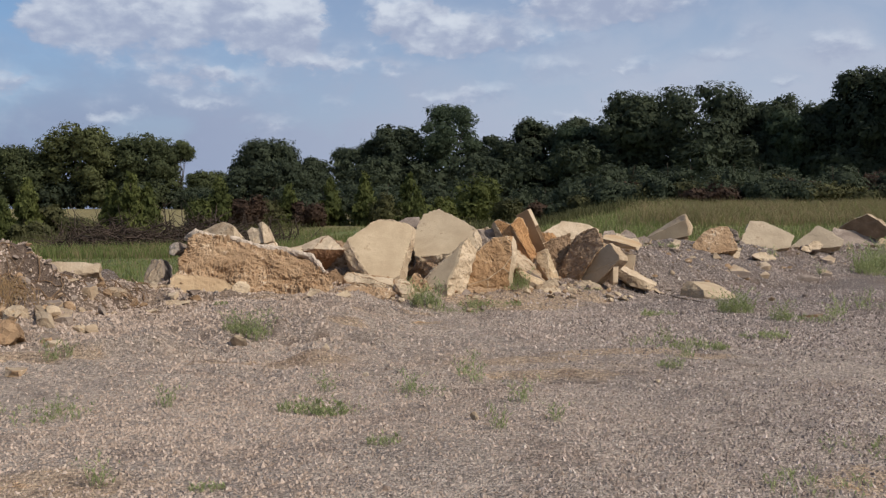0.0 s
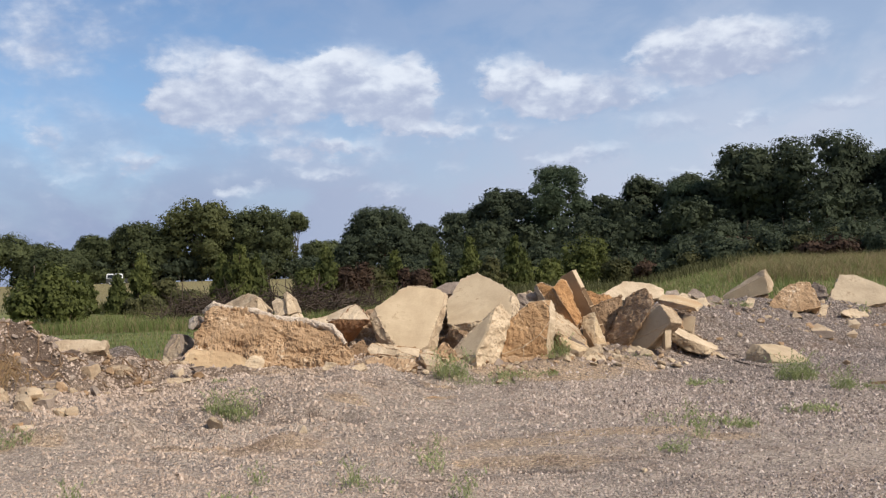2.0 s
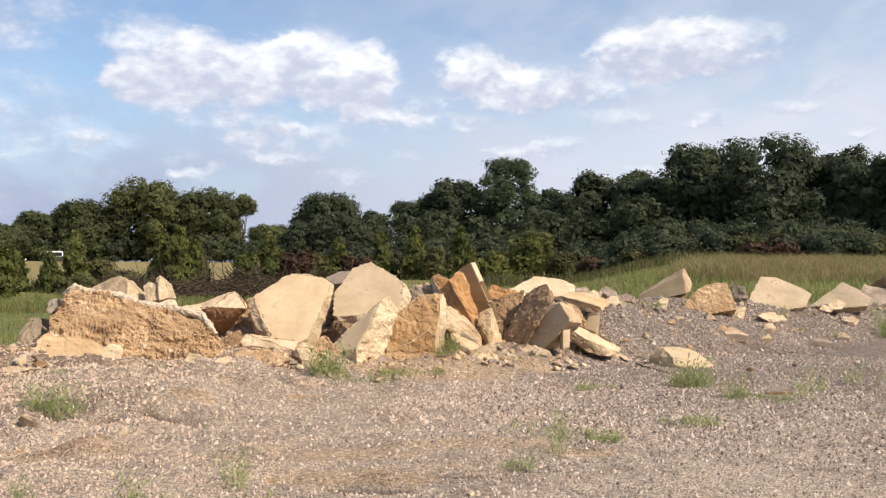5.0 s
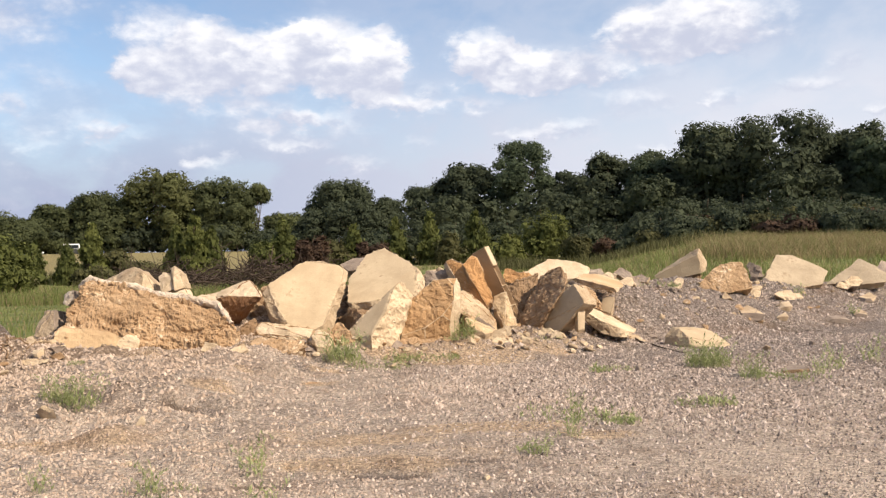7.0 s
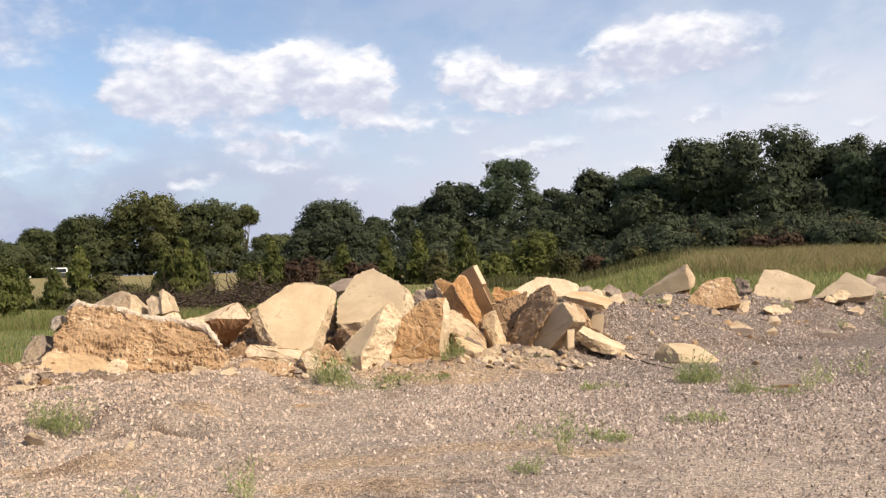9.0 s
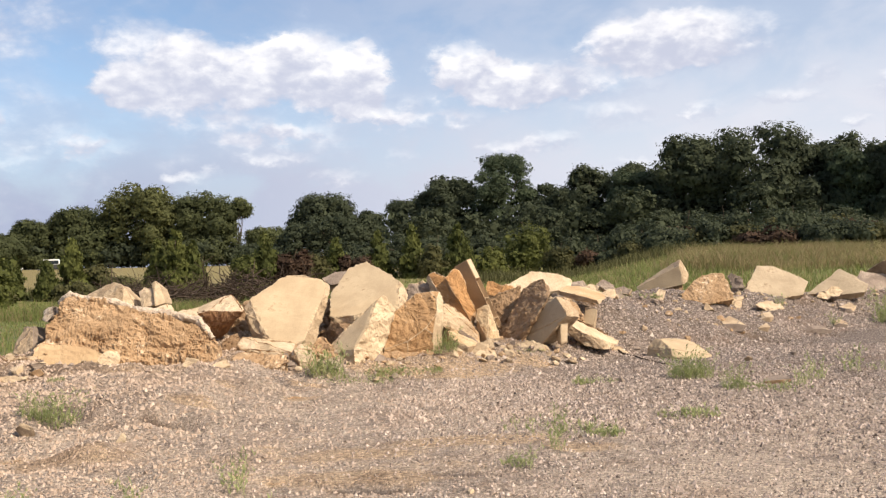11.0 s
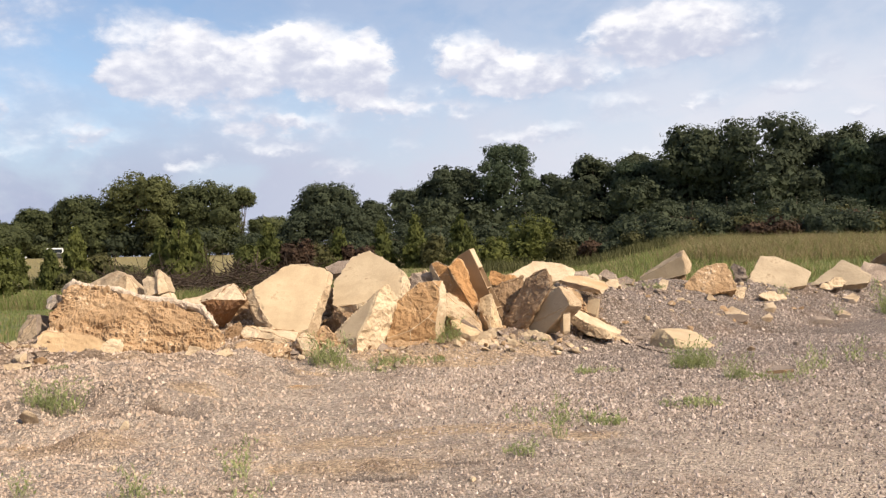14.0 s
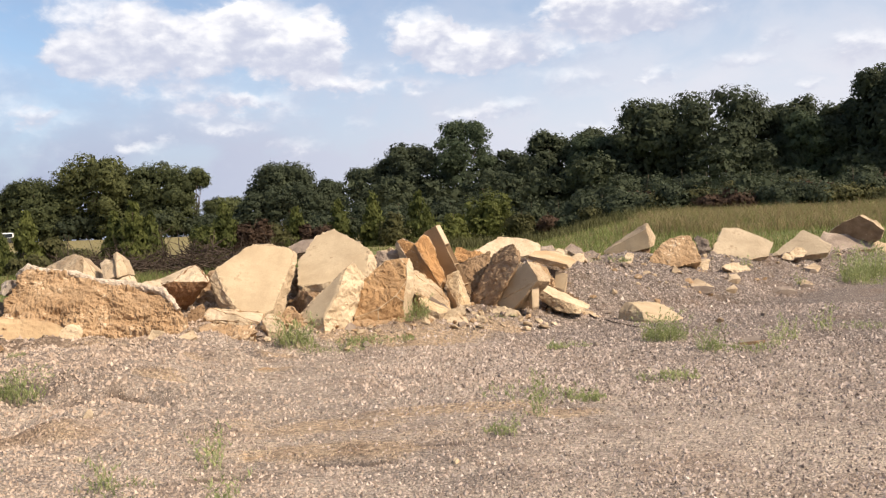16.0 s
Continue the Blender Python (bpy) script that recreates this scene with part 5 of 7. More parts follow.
block("soil_lump", "dark brown soil with roots beside the plank", "soil", (2.16, 19.14, 0.59), [(-0.24, -0.04, 0.41), (-0.05, 0.16, 0.49), (0.31, 0.16, 0.61), (0.27, -0.14, 0.13), (0.06, -0.59, -0.25), (-0.05, -0.69, -0.24), (-0.2, -0.44, -0.08), (-0.2, 0.43, 0.33), (-0.04, 0.6, 0.39), (0.26, 0.6, 0.49), (0.23, 0.35, 0.08), (0.05, -0.04, -0.24), (-0.04, -0.12, -0.23), (-0.17, 0.09, -0.1), (0.27, -0.11, -0.12), (0.06, -0.56, -0.37), (-0.05, -0.66, -0.37), (-0.2, -0.41, -0.28), (-0.2, 0.46, 0.11), (-0.04, 0.63, 0.09), (0.23, 0.38, -0.04), (0.05, -0.01, -0.36), (-0.04, -0.09, -0.35), (-0.17, 0.12, -0.22)], [BROWN, BROWN], (0.00, -0.85, 0.53), .05, .05)
block("concrete_stub", "short white concrete stub standing upright", "concrete rubble", (3.09, 18.00, 0.50), [(-0.07, 0, 0.15), (0.01, 0.1, 0.17), (0.09, -0.02, 0.14), (-0.03, -0.14, 0.17), (0.08, -0.02, -0.15), (-0.03, -0.14, -0.16), (-0.07, 0, -0.15), (-0.07, 0.06, 0.09), (0.01, 0.16, 0.12), (0.08, 0.04, 0.09), (-0.03, -0.08, 0.12), (0.08, 0.04, -0.19), (-0.03, -0.08, -0.21), (-0.07, 0.06, -0.19)], [PALE, PALE], (0.53, -0.84, 0.11), .008, .01, .7)
block("concrete_chunk", "small grey slab piece standing in gravel", "concrete rubble", (3.62, 19.47, 0.48), [(-0.05, 0.03, 0.33), (0.15, -0.07, 0.29), (0.06, -0.17, 0.01), (-0.1, -0.07, 0.08), (-0.04, 0.15, 0.27), (0.15, 0.05, 0.24), (0.06, -0.04, -0.03), (-0.09, 0.05, 0.04), (0.06, -0.14, -0.34), (-0.1, -0.04, -0.27), (-0.04, 0.18, -0.14), (0.06, -0.01, -0.31), (-0.09, 0.08, -0.19)], [CONCRETE, BROKEN], (0.00, -0.98, 0.20), .01, .015, .7)
block("rubble_stone", "flat tan broken slab bedded in the gravel bank", "stone", (6.68, 22.46, 0.24), [(-0.19, 0.4, 0.17), (-0.03, 0.53, 0.2), (0.14, 0.07, 0.1), (0.24, -0.17, 0.01), (0.19, -0.17, -0.08), (0.02, -0.17, -0.09), (-0.23, -0.17, 0.05), (-0.09, -0.19, 0.05), (0.05, -0.19, 0.05), (-0.18, -0.18, -0.11), (0.1, -0.18, -0.11), (-0.17, 0.44, 0.11), (-0.03, 0.55, 0.13), (0.12, 0.14, 0.04), (0.22, -0.08, -0.04), (0.17, -0.08, -0.12), (0.02, -0.08, -0.13), (-0.2, -0.08, -0), (-0.08, -0.1, -0), (0.04, -0.1, -0), (-0.16, -0.09, -0.14), (0.09, -0.09, -0.15)], [BROKEN, GREY], (0.10, -0.40, 0.91), .012, .015, .5)
block("rubble_stone", "pale broken stone bedded in the gravel bank", "stone", (7.57, 23.37, 0.30), [(-0.02, 0.33, 0.11), (0.21, 0.53, 0.13), (0.12, -0.14, 0.05), (-0.03, -0.17, -0.04), (-0.17, -0.17, 0), (-0.06, -0.19, 0.05), (0.01, -0.19, 0.05), (-0.1, -0.18, -0.06), (0.03, -0.18, -0.06), (-0.02, 0.37, 0.05), (0.19, 0.55, 0.07), (0.1, -0.05, 0), (-0.03, -0.08, -0.08), (-0.15, -0.08, -0.05), (-0.06, -0.09, 0), (0.01, -0.09, -0), (-0.09, -0.09, -0.1), (0.03, -0.09, -0.1)], [PALE, BROKEN], (0.10, -0.40, 0.91), .012, .015, .5)
block("rubble_stone", "pale broken stone bedded in the gravel bank", "stone", (7.36, 22.78, 0.15), [(-0, 0.38, 0.1), (0.18, 0.52, 0.11), (0.09, -0.18, 0.04), (-0.02, -0.18, -0.04), (-0.15, -0.18, 0.02), (-0.06, -0.2, 0.04), (0, -0.2, 0.04), (-0.09, -0.19, -0.06), (0.03, -0.19, -0.06), (-0, 0.42, 0.04), (0.16, 0.55, 0.05), (0.08, -0.08, -0.01), (-0.02, -0.08, -0.08), (-0.14, -0.08, -0.03), (-0.05, -0.1, -0.01), (0, -0.1, -0.01), (-0.09, -0.09, -0.1), (0.02, -0.09, -0.1)], [PALE, BROKEN], (0.10, -0.40, 0.91), .012, .015, .5)
block("rubble_stone", "dark grey flat stone at the edge of a hollow", "stone", (8.73, 23.91, -0.06), [(-0.22, 0.19, 0.18), (-0.01, 0.52, 0.23), (0.17, 0.03, 0.15), (0.26, -0.18, 0.08), (0.19, -0.18, 0.01), (-0.27, -0.18, 0.04), (-0.1, -0.2, 0.12), (0.05, -0.2, 0.12), (-0.18, -0.19, -0.01), (0.11, -0.19, -0.01), (-0.19, 0.25, 0.12), (-0.01, 0.55, 0.17), (0.16, 0.1, 0.09), (0.23, -0.08, 0.03), (0.17, -0.08, -0.03), (-0.24, -0.08, -0.01), (-0.09, -0.1, 0.07), (0.05, -0.1, 0.07), (-0.16, -0.09, -0.05), (0.1, -0.09, -0.05), (-0.22, 0.22, 0.06), (-0.01, 0.55, 0.11), (0.17, 0.06, -0.01), (0.26, -0.15, -0.1), (0.19, -0.15, -0.11), (-0.27, -0.15, -0.08), (-0.1, -0.17, -0.11), (0.05, -0.17, -0.11), (-0.18, -0.16, -0.13), (0.11, -0.16, -0.13), (-0.19, 0.28, 0), (-0.01, 0.58, 0.05), (0.16, 0.13, -0.03), (0.23, -0.05, -0.09), (0.17, -0.05, -0.15), (-0.24, -0.05, -0.13), (-0.09, -0.07, -0.05), (0.05, -0.07, -0.06), (-0.16, -0.06, -0.17), (0.1, -0.06, -0.17)], [GREY, GREY], (0.10, -0.40, 0.91), .012, .015, .5)
block("rubble_stone", "grey broken stone bedded in the gravel bank", "stone", (9.33, 24.23, 0.09), [(-0.1, 0.15, 0.08), (0.13, 0.53, 0.11), (0.18, 0.15, 0.07), (0.12, -0.17, 0.01), (-0.04, -0.17, -0.04), (-0.18, -0.17, 0.01), (-0.08, -0.19, 0.05), (0, -0.19, 0.04), (-0.12, -0.18, -0.06), (0.03, -0.18, -0.06), (-0.09, 0.22, 0.02), (0.12, 0.55, 0.05), (0.16, 0.22, 0.02), (0.11, -0.08, -0.04), (-0.03, -0.08, -0.08), (-0.16, -0.08, -0.04), (-0.07, -0.09, -0.01), (0, -0.09, -0.01), (-0.11, -0.08, -0.1), (0.03, -0.08, -0.1)], [BROKEN, GREY], (0.10, -0.40, 0.91), .012, .015, .5)
block("rubble_stone", "flat brown stone lying on the open gravel", "stone", (5.62, 15.20, -0.05), [(-0.19, -0.17, 0.09), (-0.08, 0.14, 0.11), (0.06, 0.37, 0.11), (0.19, 0.25, 0.11), (0.17, -0.09, 0.11), (0.1, -0.17, 0.07), (-0.11, -0.17, 0.06), (-0.06, -0.19, 0.11), (0.02, -0.19, 0.11), (-0.11, -0.18, 0.05), (0.06, -0.18, 0.05), (-0.17, -0.08, 0.04), (-0.07, 0.2, 0.06), (0.06, 0.41, 0.06), (0.17, 0.3, 0.06), (0.15, -0.01, 0.05), (0.09, -0.08, 0.02), (-0.1, -0.08, 0.01), (-0.05, -0.1, 0.06), (0.02, -0.1, 0.06), (-0.1, -0.09, 0), (0.05, -0.09, 0), (-0.19, -0.14, -0.06), (-0.08, 0.17, -0.05), (0.06, 0.4, -0.06), (0.19, 0.28, -0.06), (0.17, -0.06, -0.06), (0.1, -0.14, -0.05), (-0.11, -0.14, -0.06), (-0.06, -0.16, -0.06), (0.02, -0.16, -0.06), (-0.11, -0.15, -0.07), (0.06, -0.15, -0.07), (-0.17, -0.05, -0.08), (-0.07, 0.23, -0.06), (0.06, 0.44, -0.07), (0.17, 0.33, -0.06), (0.15, 0.02, -0.07), (0.09, -0.05, -0.1), (-0.1, -0.05, -0.11), (-0.05, -0.07, -0.06), (0.02, -0.07, -0.06), (-0.1, -0.06, -0.12), (0.05, -0.06, -0.12)], [GREY, BROWN], (0.10, -0.40, 0.91), .012, .015, .5)
block("rubble_stone", "thin tan slab bedded in the gravel bank", "stone", (10.06, 25.95, 0.30), [(-0.19, 0.03, 0.09), (0.23, 0.54, 0.17), (0.25, 0.1, 0.09), (0.08, -0.16, -0.02), (-0.15, -0.16, -0.05), (-0.09, -0.18, 0.06), (0.01, -0.18, 0.06), (-0.15, -0.17, -0.07), (0.05, -0.17, -0.08), (-0.17, 0.11, 0.03), (0.2, 0.56, 0.1), (0.22, 0.16, 0.04), (0.07, -0.07, -0.07), (-0.14, -0.07, -0.09), (-0.08, -0.08, 0), (0.01, -0.08, 0), (-0.14, -0.08, -0.11), (0.04, -0.08, -0.12)], [BROKEN, GREY], (0.10, -0.40, 0.91), .012, .015, .5)
# Added brown block stands in for the shade under the tilted slab.
block("rubble_stone", "brown filler block for the shaded recess below a tilted slab", "stone", (5.78, 25.09, 0.71), [(-0.55, -0.09, 0.17), (-0.02, -0.09, 0.27), (0.37, -0.14, 0.29), (0.28, -0.19, 0.09), (0.07, -0.24, 0.02), (-0.42, -0.19, 0.05), (-0.48, 0.2, 0.11), (-0.03, 0.2, 0.2), (0.31, 0.16, 0.22), (0.23, 0.11, 0.05), (0.06, 0.07, -0.01), (-0.36, 0.11, 0.02), (-0.02, -0.06, -0.14), (0.37, -0.11, -0.07), (0.28, -0.16, -0.06), (0.07, -0.21, -0.1), (-0.42, -0.16, -0.25), (-0.03, 0.23, -0.21), (0.31, 0.19, -0.09), (0.23, 0.14, -0.13), (0.06, 0.1, -0.2), (-0.36, 0.14, -0.32)], [BROWN, BROWN], (0.00, -0.95, 0.32), .02, .02)
block("splinter", "pale splinter of concrete standing in the bank", "stone", (5.58, 24.33, 0.69), [(-0.09, 0.07, 0.18), (-0.01, 0.12, 0.21), (0.08, -0.13, -0.13), (0.01, -0.18, -0.16), (-0.08, 0.11, 0.1), (-0.01, 0.16, 0.13), (0.07, -0.05, -0.16), (0.01, -0.1, -0.18)], [PALE, PALE], (0.00, -0.95, 0.32), .005, .008)
block("splinter", "pale splinter of concrete standing in the bank", "stone", (5.68, 24.34, 0.68), [(0.02, 0.06, 0.19), (0.1, 0.11, 0.22), (-0.02, -0.14, -0.14), (-0.09, -0.14, -0.15), (0.02, 0.11, 0.12), (0.09, 0.15, 0.14), (-0.02, -0.06, -0.17), (-0.08, -0.06, -0.18)], [PALE, PALE], (0.00, -0.95, 0.32), .005, .008)
block("boulder", "pale angular stone tumbled at the mound's foot", "boulder", (-4.89, 12.20, 0.19), [(-0.31, 0.42, 0.23), (-0.28, 0.51, 0.24), (0.08, -0.04, 0.16), (0.18, -0.19, 0.02), (0.07, -0.19, 0.02), (-0.04, -0.19, 0.11), (0.05, -0.21, 0.14), (0.11, -0.21, 0.14), (0.01, -0.2, 0.01), (0.13, -0.2, 0.01), (-0.28, 0.45, 0.17), (-0.25, 0.53, 0.18), (0.07, 0.04, 0.1), (0.16, -0.1, -0.02), (0.07, -0.1, -0.02), (-0.03, -0.1, 0.06), (0.04, -0.12, 0.09), (0.1, -0.12, 0.09), (0.01, -0.11, -0.03), (0.11, -0.11, -0.03), (-0.31, 0.45, -0.01), (-0.28, 0.54, -0.02), (0.08, -0.01, -0.08), (0.18, -0.16, -0.11), (0.07, -0.16, -0.1), (-0.04, -0.16, -0.08), (0.05, -0.18, -0.1), (0.11, -0.18, -0.1), (0.01, -0.17, -0.11), (0.13, -0.17, -0.11), (-0.28, 0.48, -0.02), (-0.25, 0.56, -0.01), (0.07, 0.07, -0.06), (0.16, -0.07, -0.14), (0.07, -0.07, -0.14), (-0.03, -0.07, -0.09), (0.04, -0.09, -0.1), (0.1, -0.09, -0.1), (0.01, -0.08, -0.15), (0.11, -0.08, -0.15)], [BROKEN, BROKEN], (0.10, -0.40, 0.91), .012, .02, .5)
block("boulder", "dull brown flat stone on the mound's foot", "boulder", (-4.78, 12.48, 0.19), [(-0.23, 0.19, 0.15), (-0.25, 0.47, 0.18), (0.02, 0.31, 0.16), (0.18, -0.18, 0.12), (0.03, -0.21, 0.04), (-0.03, -0.21, 0.08), (0.05, -0.23, 0.12), (0.12, -0.23, 0.12), (-0, -0.22, 0.02), (0.14, -0.22, 0.02), (-0.21, 0.24, 0.1), (-0.22, 0.5, 0.12), (0.02, 0.35, 0.11), (0.16, -0.08, 0.07), (0.03, -0.11, -0.01), (-0.03, -0.11, 0.03), (0.04, -0.13, 0.07), (0.11, -0.13, 0.07), (-0, -0.12, -0.02), (0.13, -0.12, -0.02), (-0.23, 0.22, 0.03), (-0.25, 0.5, 0.02), (0.02, 0.34, -0.02), (0.18, -0.15, -0.12), (0.03, -0.18, -0.08), (-0.03, -0.18, -0.06), (0.05, -0.2, -0.08), (0.12, -0.2, -0.11), (-0, -0.19, -0.1), (0.14, -0.19, -0.12), (-0.21, 0.27, -0.02), (-0.22, 0.53, -0), (0.02, 0.38, -0.03), (0.16, -0.05, -0.09), (0.03, -0.08, -0.13), (-0.03, -0.08, -0.09), (0.04, -0.1, -0.05), (0.11, -0.1, -0.08), (-0, -0.09, -0.14), (0.13, -0.09, -0.14)], [BROKEN, GREY], (0.10, -0.40, 0.91), .012, .02, .5)
block("boulder", "pale angular stone tumbled at the mound's foot", "boulder", (-4.56, 12.41, 0.07), [(-0.2, 0.13, 0.13), (-0.15, 0.37, 0.14), (0.04, 0.13, 0.13), (0.14, -0.18, 0.08), (0.01, -0.18, 0.06), (0.02, -0.2, 0.12), (0.08, -0.2, 0.12), (-0.02, -0.19, 0.04), (0.1, -0.19, 0.04), (-0.18, 0.19, 0.07), (-0.13, 0.4, 0.08), (0.04, 0.19, 0.07), (0.13, -0.08, 0.03), (0.01, -0.08, 0.01), (0.02, -0.1, 0.06), (0.07, -0.1, 0.06), (-0.02, -0.09, -0), (0.09, -0.09, -0), (-0.2, 0.16, 0.01), (-0.15, 0.4, 0.02), (0.04, 0.16, 0.01), (0.14, -0.15, -0.09), (0.01, -0.15, -0.06), (0.02, -0.17, -0.05), (0.08, -0.17, -0.07), (-0.02, -0.16, -0.08), (0.1, -0.16, -0.08), (-0.18, 0.22, -0.05), (-0.13, 0.43, -0.04), (0.04, 0.22, -0.05), (0.13, -0.05, -0.09), (0.01, -0.05, -0.11), (0.02, -0.07, -0.06), (0.07, -0.07, -0.06), (-0.02, -0.06, -0.12), (0.09, -0.06, -0.12)], [BROKEN, BROKEN], (0.10, -0.40, 0.91), .012, .02, .5)
block("boulder", "dull brown flat stone on the mound's foot", "boulder", (-5.37, 13.61, 0.26), [(-0.31, 0.24, 0.15), (-0.11, 0.39, 0.16), (0.21, -0.11, 0.12), (0.1, -0.16, 0.06), (-0.07, -0.16, 0.06), (0.01, -0.18, 0.12), (0.1, -0.18, 0.12), (-0.05, -0.17, 0.04), (0.14, -0.17, 0.04), (-0.28, 0.29, 0.09), (-0.1, 0.43, 0.1), (0.19, -0.03, 0.07), (0.09, -0.07, 0.01), (-0.07, -0.07, 0.01), (0.01, -0.09, 0.07), (0.09, -0.09, 0.07), (-0.04, -0.08, -0), (0.12, -0.08, -0), (-0.31, 0.27, 0.03), (-0.11, 0.42, 0.04), (0.21, -0.08, -0.15), (0.1, -0.13, -0.12), (-0.07, -0.13, -0.06), (0.01, -0.15, -0.02), (0.1, -0.15, -0.13), (-0.05, -0.14, -0.08), (0.14, -0.14, -0.15), (-0.28, 0.32, -0.03), (-0.1, 0.46, -0.02), (0.19, 0, -0.06), (0.09, -0.04, -0.11), (-0.07, -0.04, -0.11), (0.01, -0.06, -0.05), (0.09, -0.06, -0.06), (-0.04, -0.05, -0.12), (0.12, -0.05, -0.12)], [GREY, BROKEN], (0.10, -0.40, 0.91), .012, .02, .5)
block("boulder", "pale angular stone tumbled at the mound's foot", "boulder", (-4.70, 11.76, 0.02), [(-0.27, 0.29, 0.13), (-0.18, 0.45, 0.14), (0.12, -0.03, 0.12), (0.12, -0.19, 0.03), (-0.01, -0.19, 0.07), (0.04, -0.21, 0.11), (0.1, -0.21, 0.11), (-0, -0.2, 0.02), (0.12, -0.2, 0.02), (-0.24, 0.33, 0.08), (-0.16, 0.48, 0.09), (0.11, 0.05, 0.07), (0.1, -0.1, -0.01), (-0.01, -0.1, 0.02), (0.04, -0.12, 0.06), (0.09, -0.12, 0.06), (-0, -0.11, -0.02), (0.11, -0.11, -0.02), (-0.27, 0.32, 0.01), (-0.18, 0.48, 0.02), (0.12, 0, -0.03), (0.12, -0.16, -0.09), (-0.01, -0.16, -0.06), (0.04, -0.18, -0.08), (0.1, -0.18, -0.09), (-0, -0.17, -0.1), (0.12, -0.17, -0.1), (-0.24, 0.36, -0.04), (-0.16, 0.51, -0.03), (0.11, 0.08, -0.05), (0.1, -0.07, -0.13), (-0.01, -0.07, -0.1), (0.04, -0.09, -0.06), (0.09, -0.09, -0.06), (-0, -0.08, -0.14), (0.11, -0.08, -0.14)], [BROKEN, EARTH], (0.10, -0.40, 0.91), .012, .02, .5)
block("boulder", "tan broken stone on the mound's slope", "boulder", (-5.31, 12.23, 0.20), [(-0.27, 0.32, 0.17), (-0.2, 0.48, 0.19), (0.11, -0.04, 0.15), (0.13, -0.19, 0.05), (-0.03, -0.19, 0.07), (0.05, -0.21, 0.14), (0.11, -0.21, 0.14), (0.01, -0.2, 0.04), (0.12, -0.2, 0.04), (-0.24, 0.36, 0.12), (-0.18, 0.5, 0.13), (0.1, 0.04, 0.09), (0.12, -0.1, 0.01), (-0.02, -0.1, 0.03), (0.05, -0.12, 0.09), (0.1, -0.12, 0.09), (0.01, -0.11, -0), (0.11, -0.11, -0), (-0.27, 0.35, -0.14), (-0.2, 0.51, -0.13), (0.11, -0.01, 0.02), (0.13, -0.16, -0.07), (-0.03, -0.16, -0.08), (0.05, -0.18, -0.07), (0.11, -0.18, -0.06), (0.01, -0.17, -0.08), (0.12, -0.17, -0.08), (-0.24, 0.39, -0.15), (-0.18, 0.53, -0.11), (0.1, 0.07, -0.03), (0.12, -0.07, -0.11), (-0.02, -0.07, -0.09), (0.05, -0.09, -0.03), (0.1, -0.09, -0.03), (0.01, -0.08, -0.12), (0.11, -0.08, -0.12)], [BROKEN, EARTH], (0.10, -0.40, 0.91), .012, .02, .5)
block("boulder", "tan flat stone on open ground", "boulder", (-4.22, 9.82, -0.06), [(-0.24, 0.19, 0.11), (-0.12, 0.37, 0.11), (0.11, -0.03, 0.11), (0.12, -0.17, 0.06), (-0.07, -0.17, 0.05), (0.03, -0.19, 0.12), (0.09, -0.19, 0.12), (-0.02, -0.18, 0.04), (0.11, -0.18, 0.04), (-0.22, 0.24, 0.06), (-0.11, 0.41, 0.06), (0.1, 0.04, 0.06), (0.11, -0.07, 0.02), (-0.07, -0.07, 0.01), (0.02, -0.09, 0.06), (0.08, -0.09, 0.06), (-0.02, -0.08, -0), (0.1, -0.08, -0), (-0.24, 0.22, -0.01), (-0.12, 0.4, -0.01), (0.11, -0, -0.01), (0.12, -0.14, -0.06), (-0.07, -0.14, -0.07), (0.03, -0.16, -0.07), (0.09, -0.16, -0.06), (-0.02, -0.15, -0.08), (0.11, -0.15, -0.08), (-0.22, 0.27, -0.06), (-0.11, 0.44, -0.06), (0.1, 0.07, -0.06), (0.11, -0.04, -0.1), (-0.07, -0.04, -0.11), (0.02, -0.06, -0.06), (0.08, -0.06, -0.06), (-0.02, -0.05, -0.12), (0.1, -0.05, -0.12)], [BROKEN, EARTH], (0.10, -0.40, 0.91), .012, .02, .5)
block("boulder", "pale flat stone at the mound's foot", "boulder", (-4.55, 11.59, -0.01), [(-0.2, 0.16, 0.11), (-0.13, 0.35, 0.12), (0.11, -0.03, 0.11), (0.09, -0.15, 0.06), (-0.04, -0.15, 0.07), (0.02, -0.17, 0.11), (0.08, -0.17, 0.11), (-0.02, -0.16, 0.05), (0.1, -0.16, 0.05), (-0.18, 0.22, 0.06), (-0.12, 0.39, 0.06), (0.1, 0.05, 0.06), (0.08, -0.06, 0.01), (-0.04, -0.06, 0.03), (0.02, -0.07, 0.06), (0.07, -0.07, 0.06), (-0.02, -0.07, 0), (0.09, -0.07, 0), (-0.2, 0.19, -0.01), (-0.13, 0.38, -0), (0.11, 0, -0.03), (0.09, -0.12, -0.06), (-0.04, -0.12, -0.08), (0.02, -0.14, -0.07), (0.08, -0.14, -0.05), (-0.02, -0.13, -0.07), (0.1, -0.13, -0.07), (-0.18, 0.25, -0.06), (-0.12, 0.42, -0.06), (0.1, 0.08, -0.06), (0.08, -0.03, -0.11), (-0.04, -0.03, -0.09), (0.02, -0.04, -0.06), (0.07, -0.04, -0.06), (-0.02, -0.04, -0.12), (0.09, -0.04, -0.12)], [PALE, BROKEN], (0.10, -0.40, 0.91), .012, .02, .5)
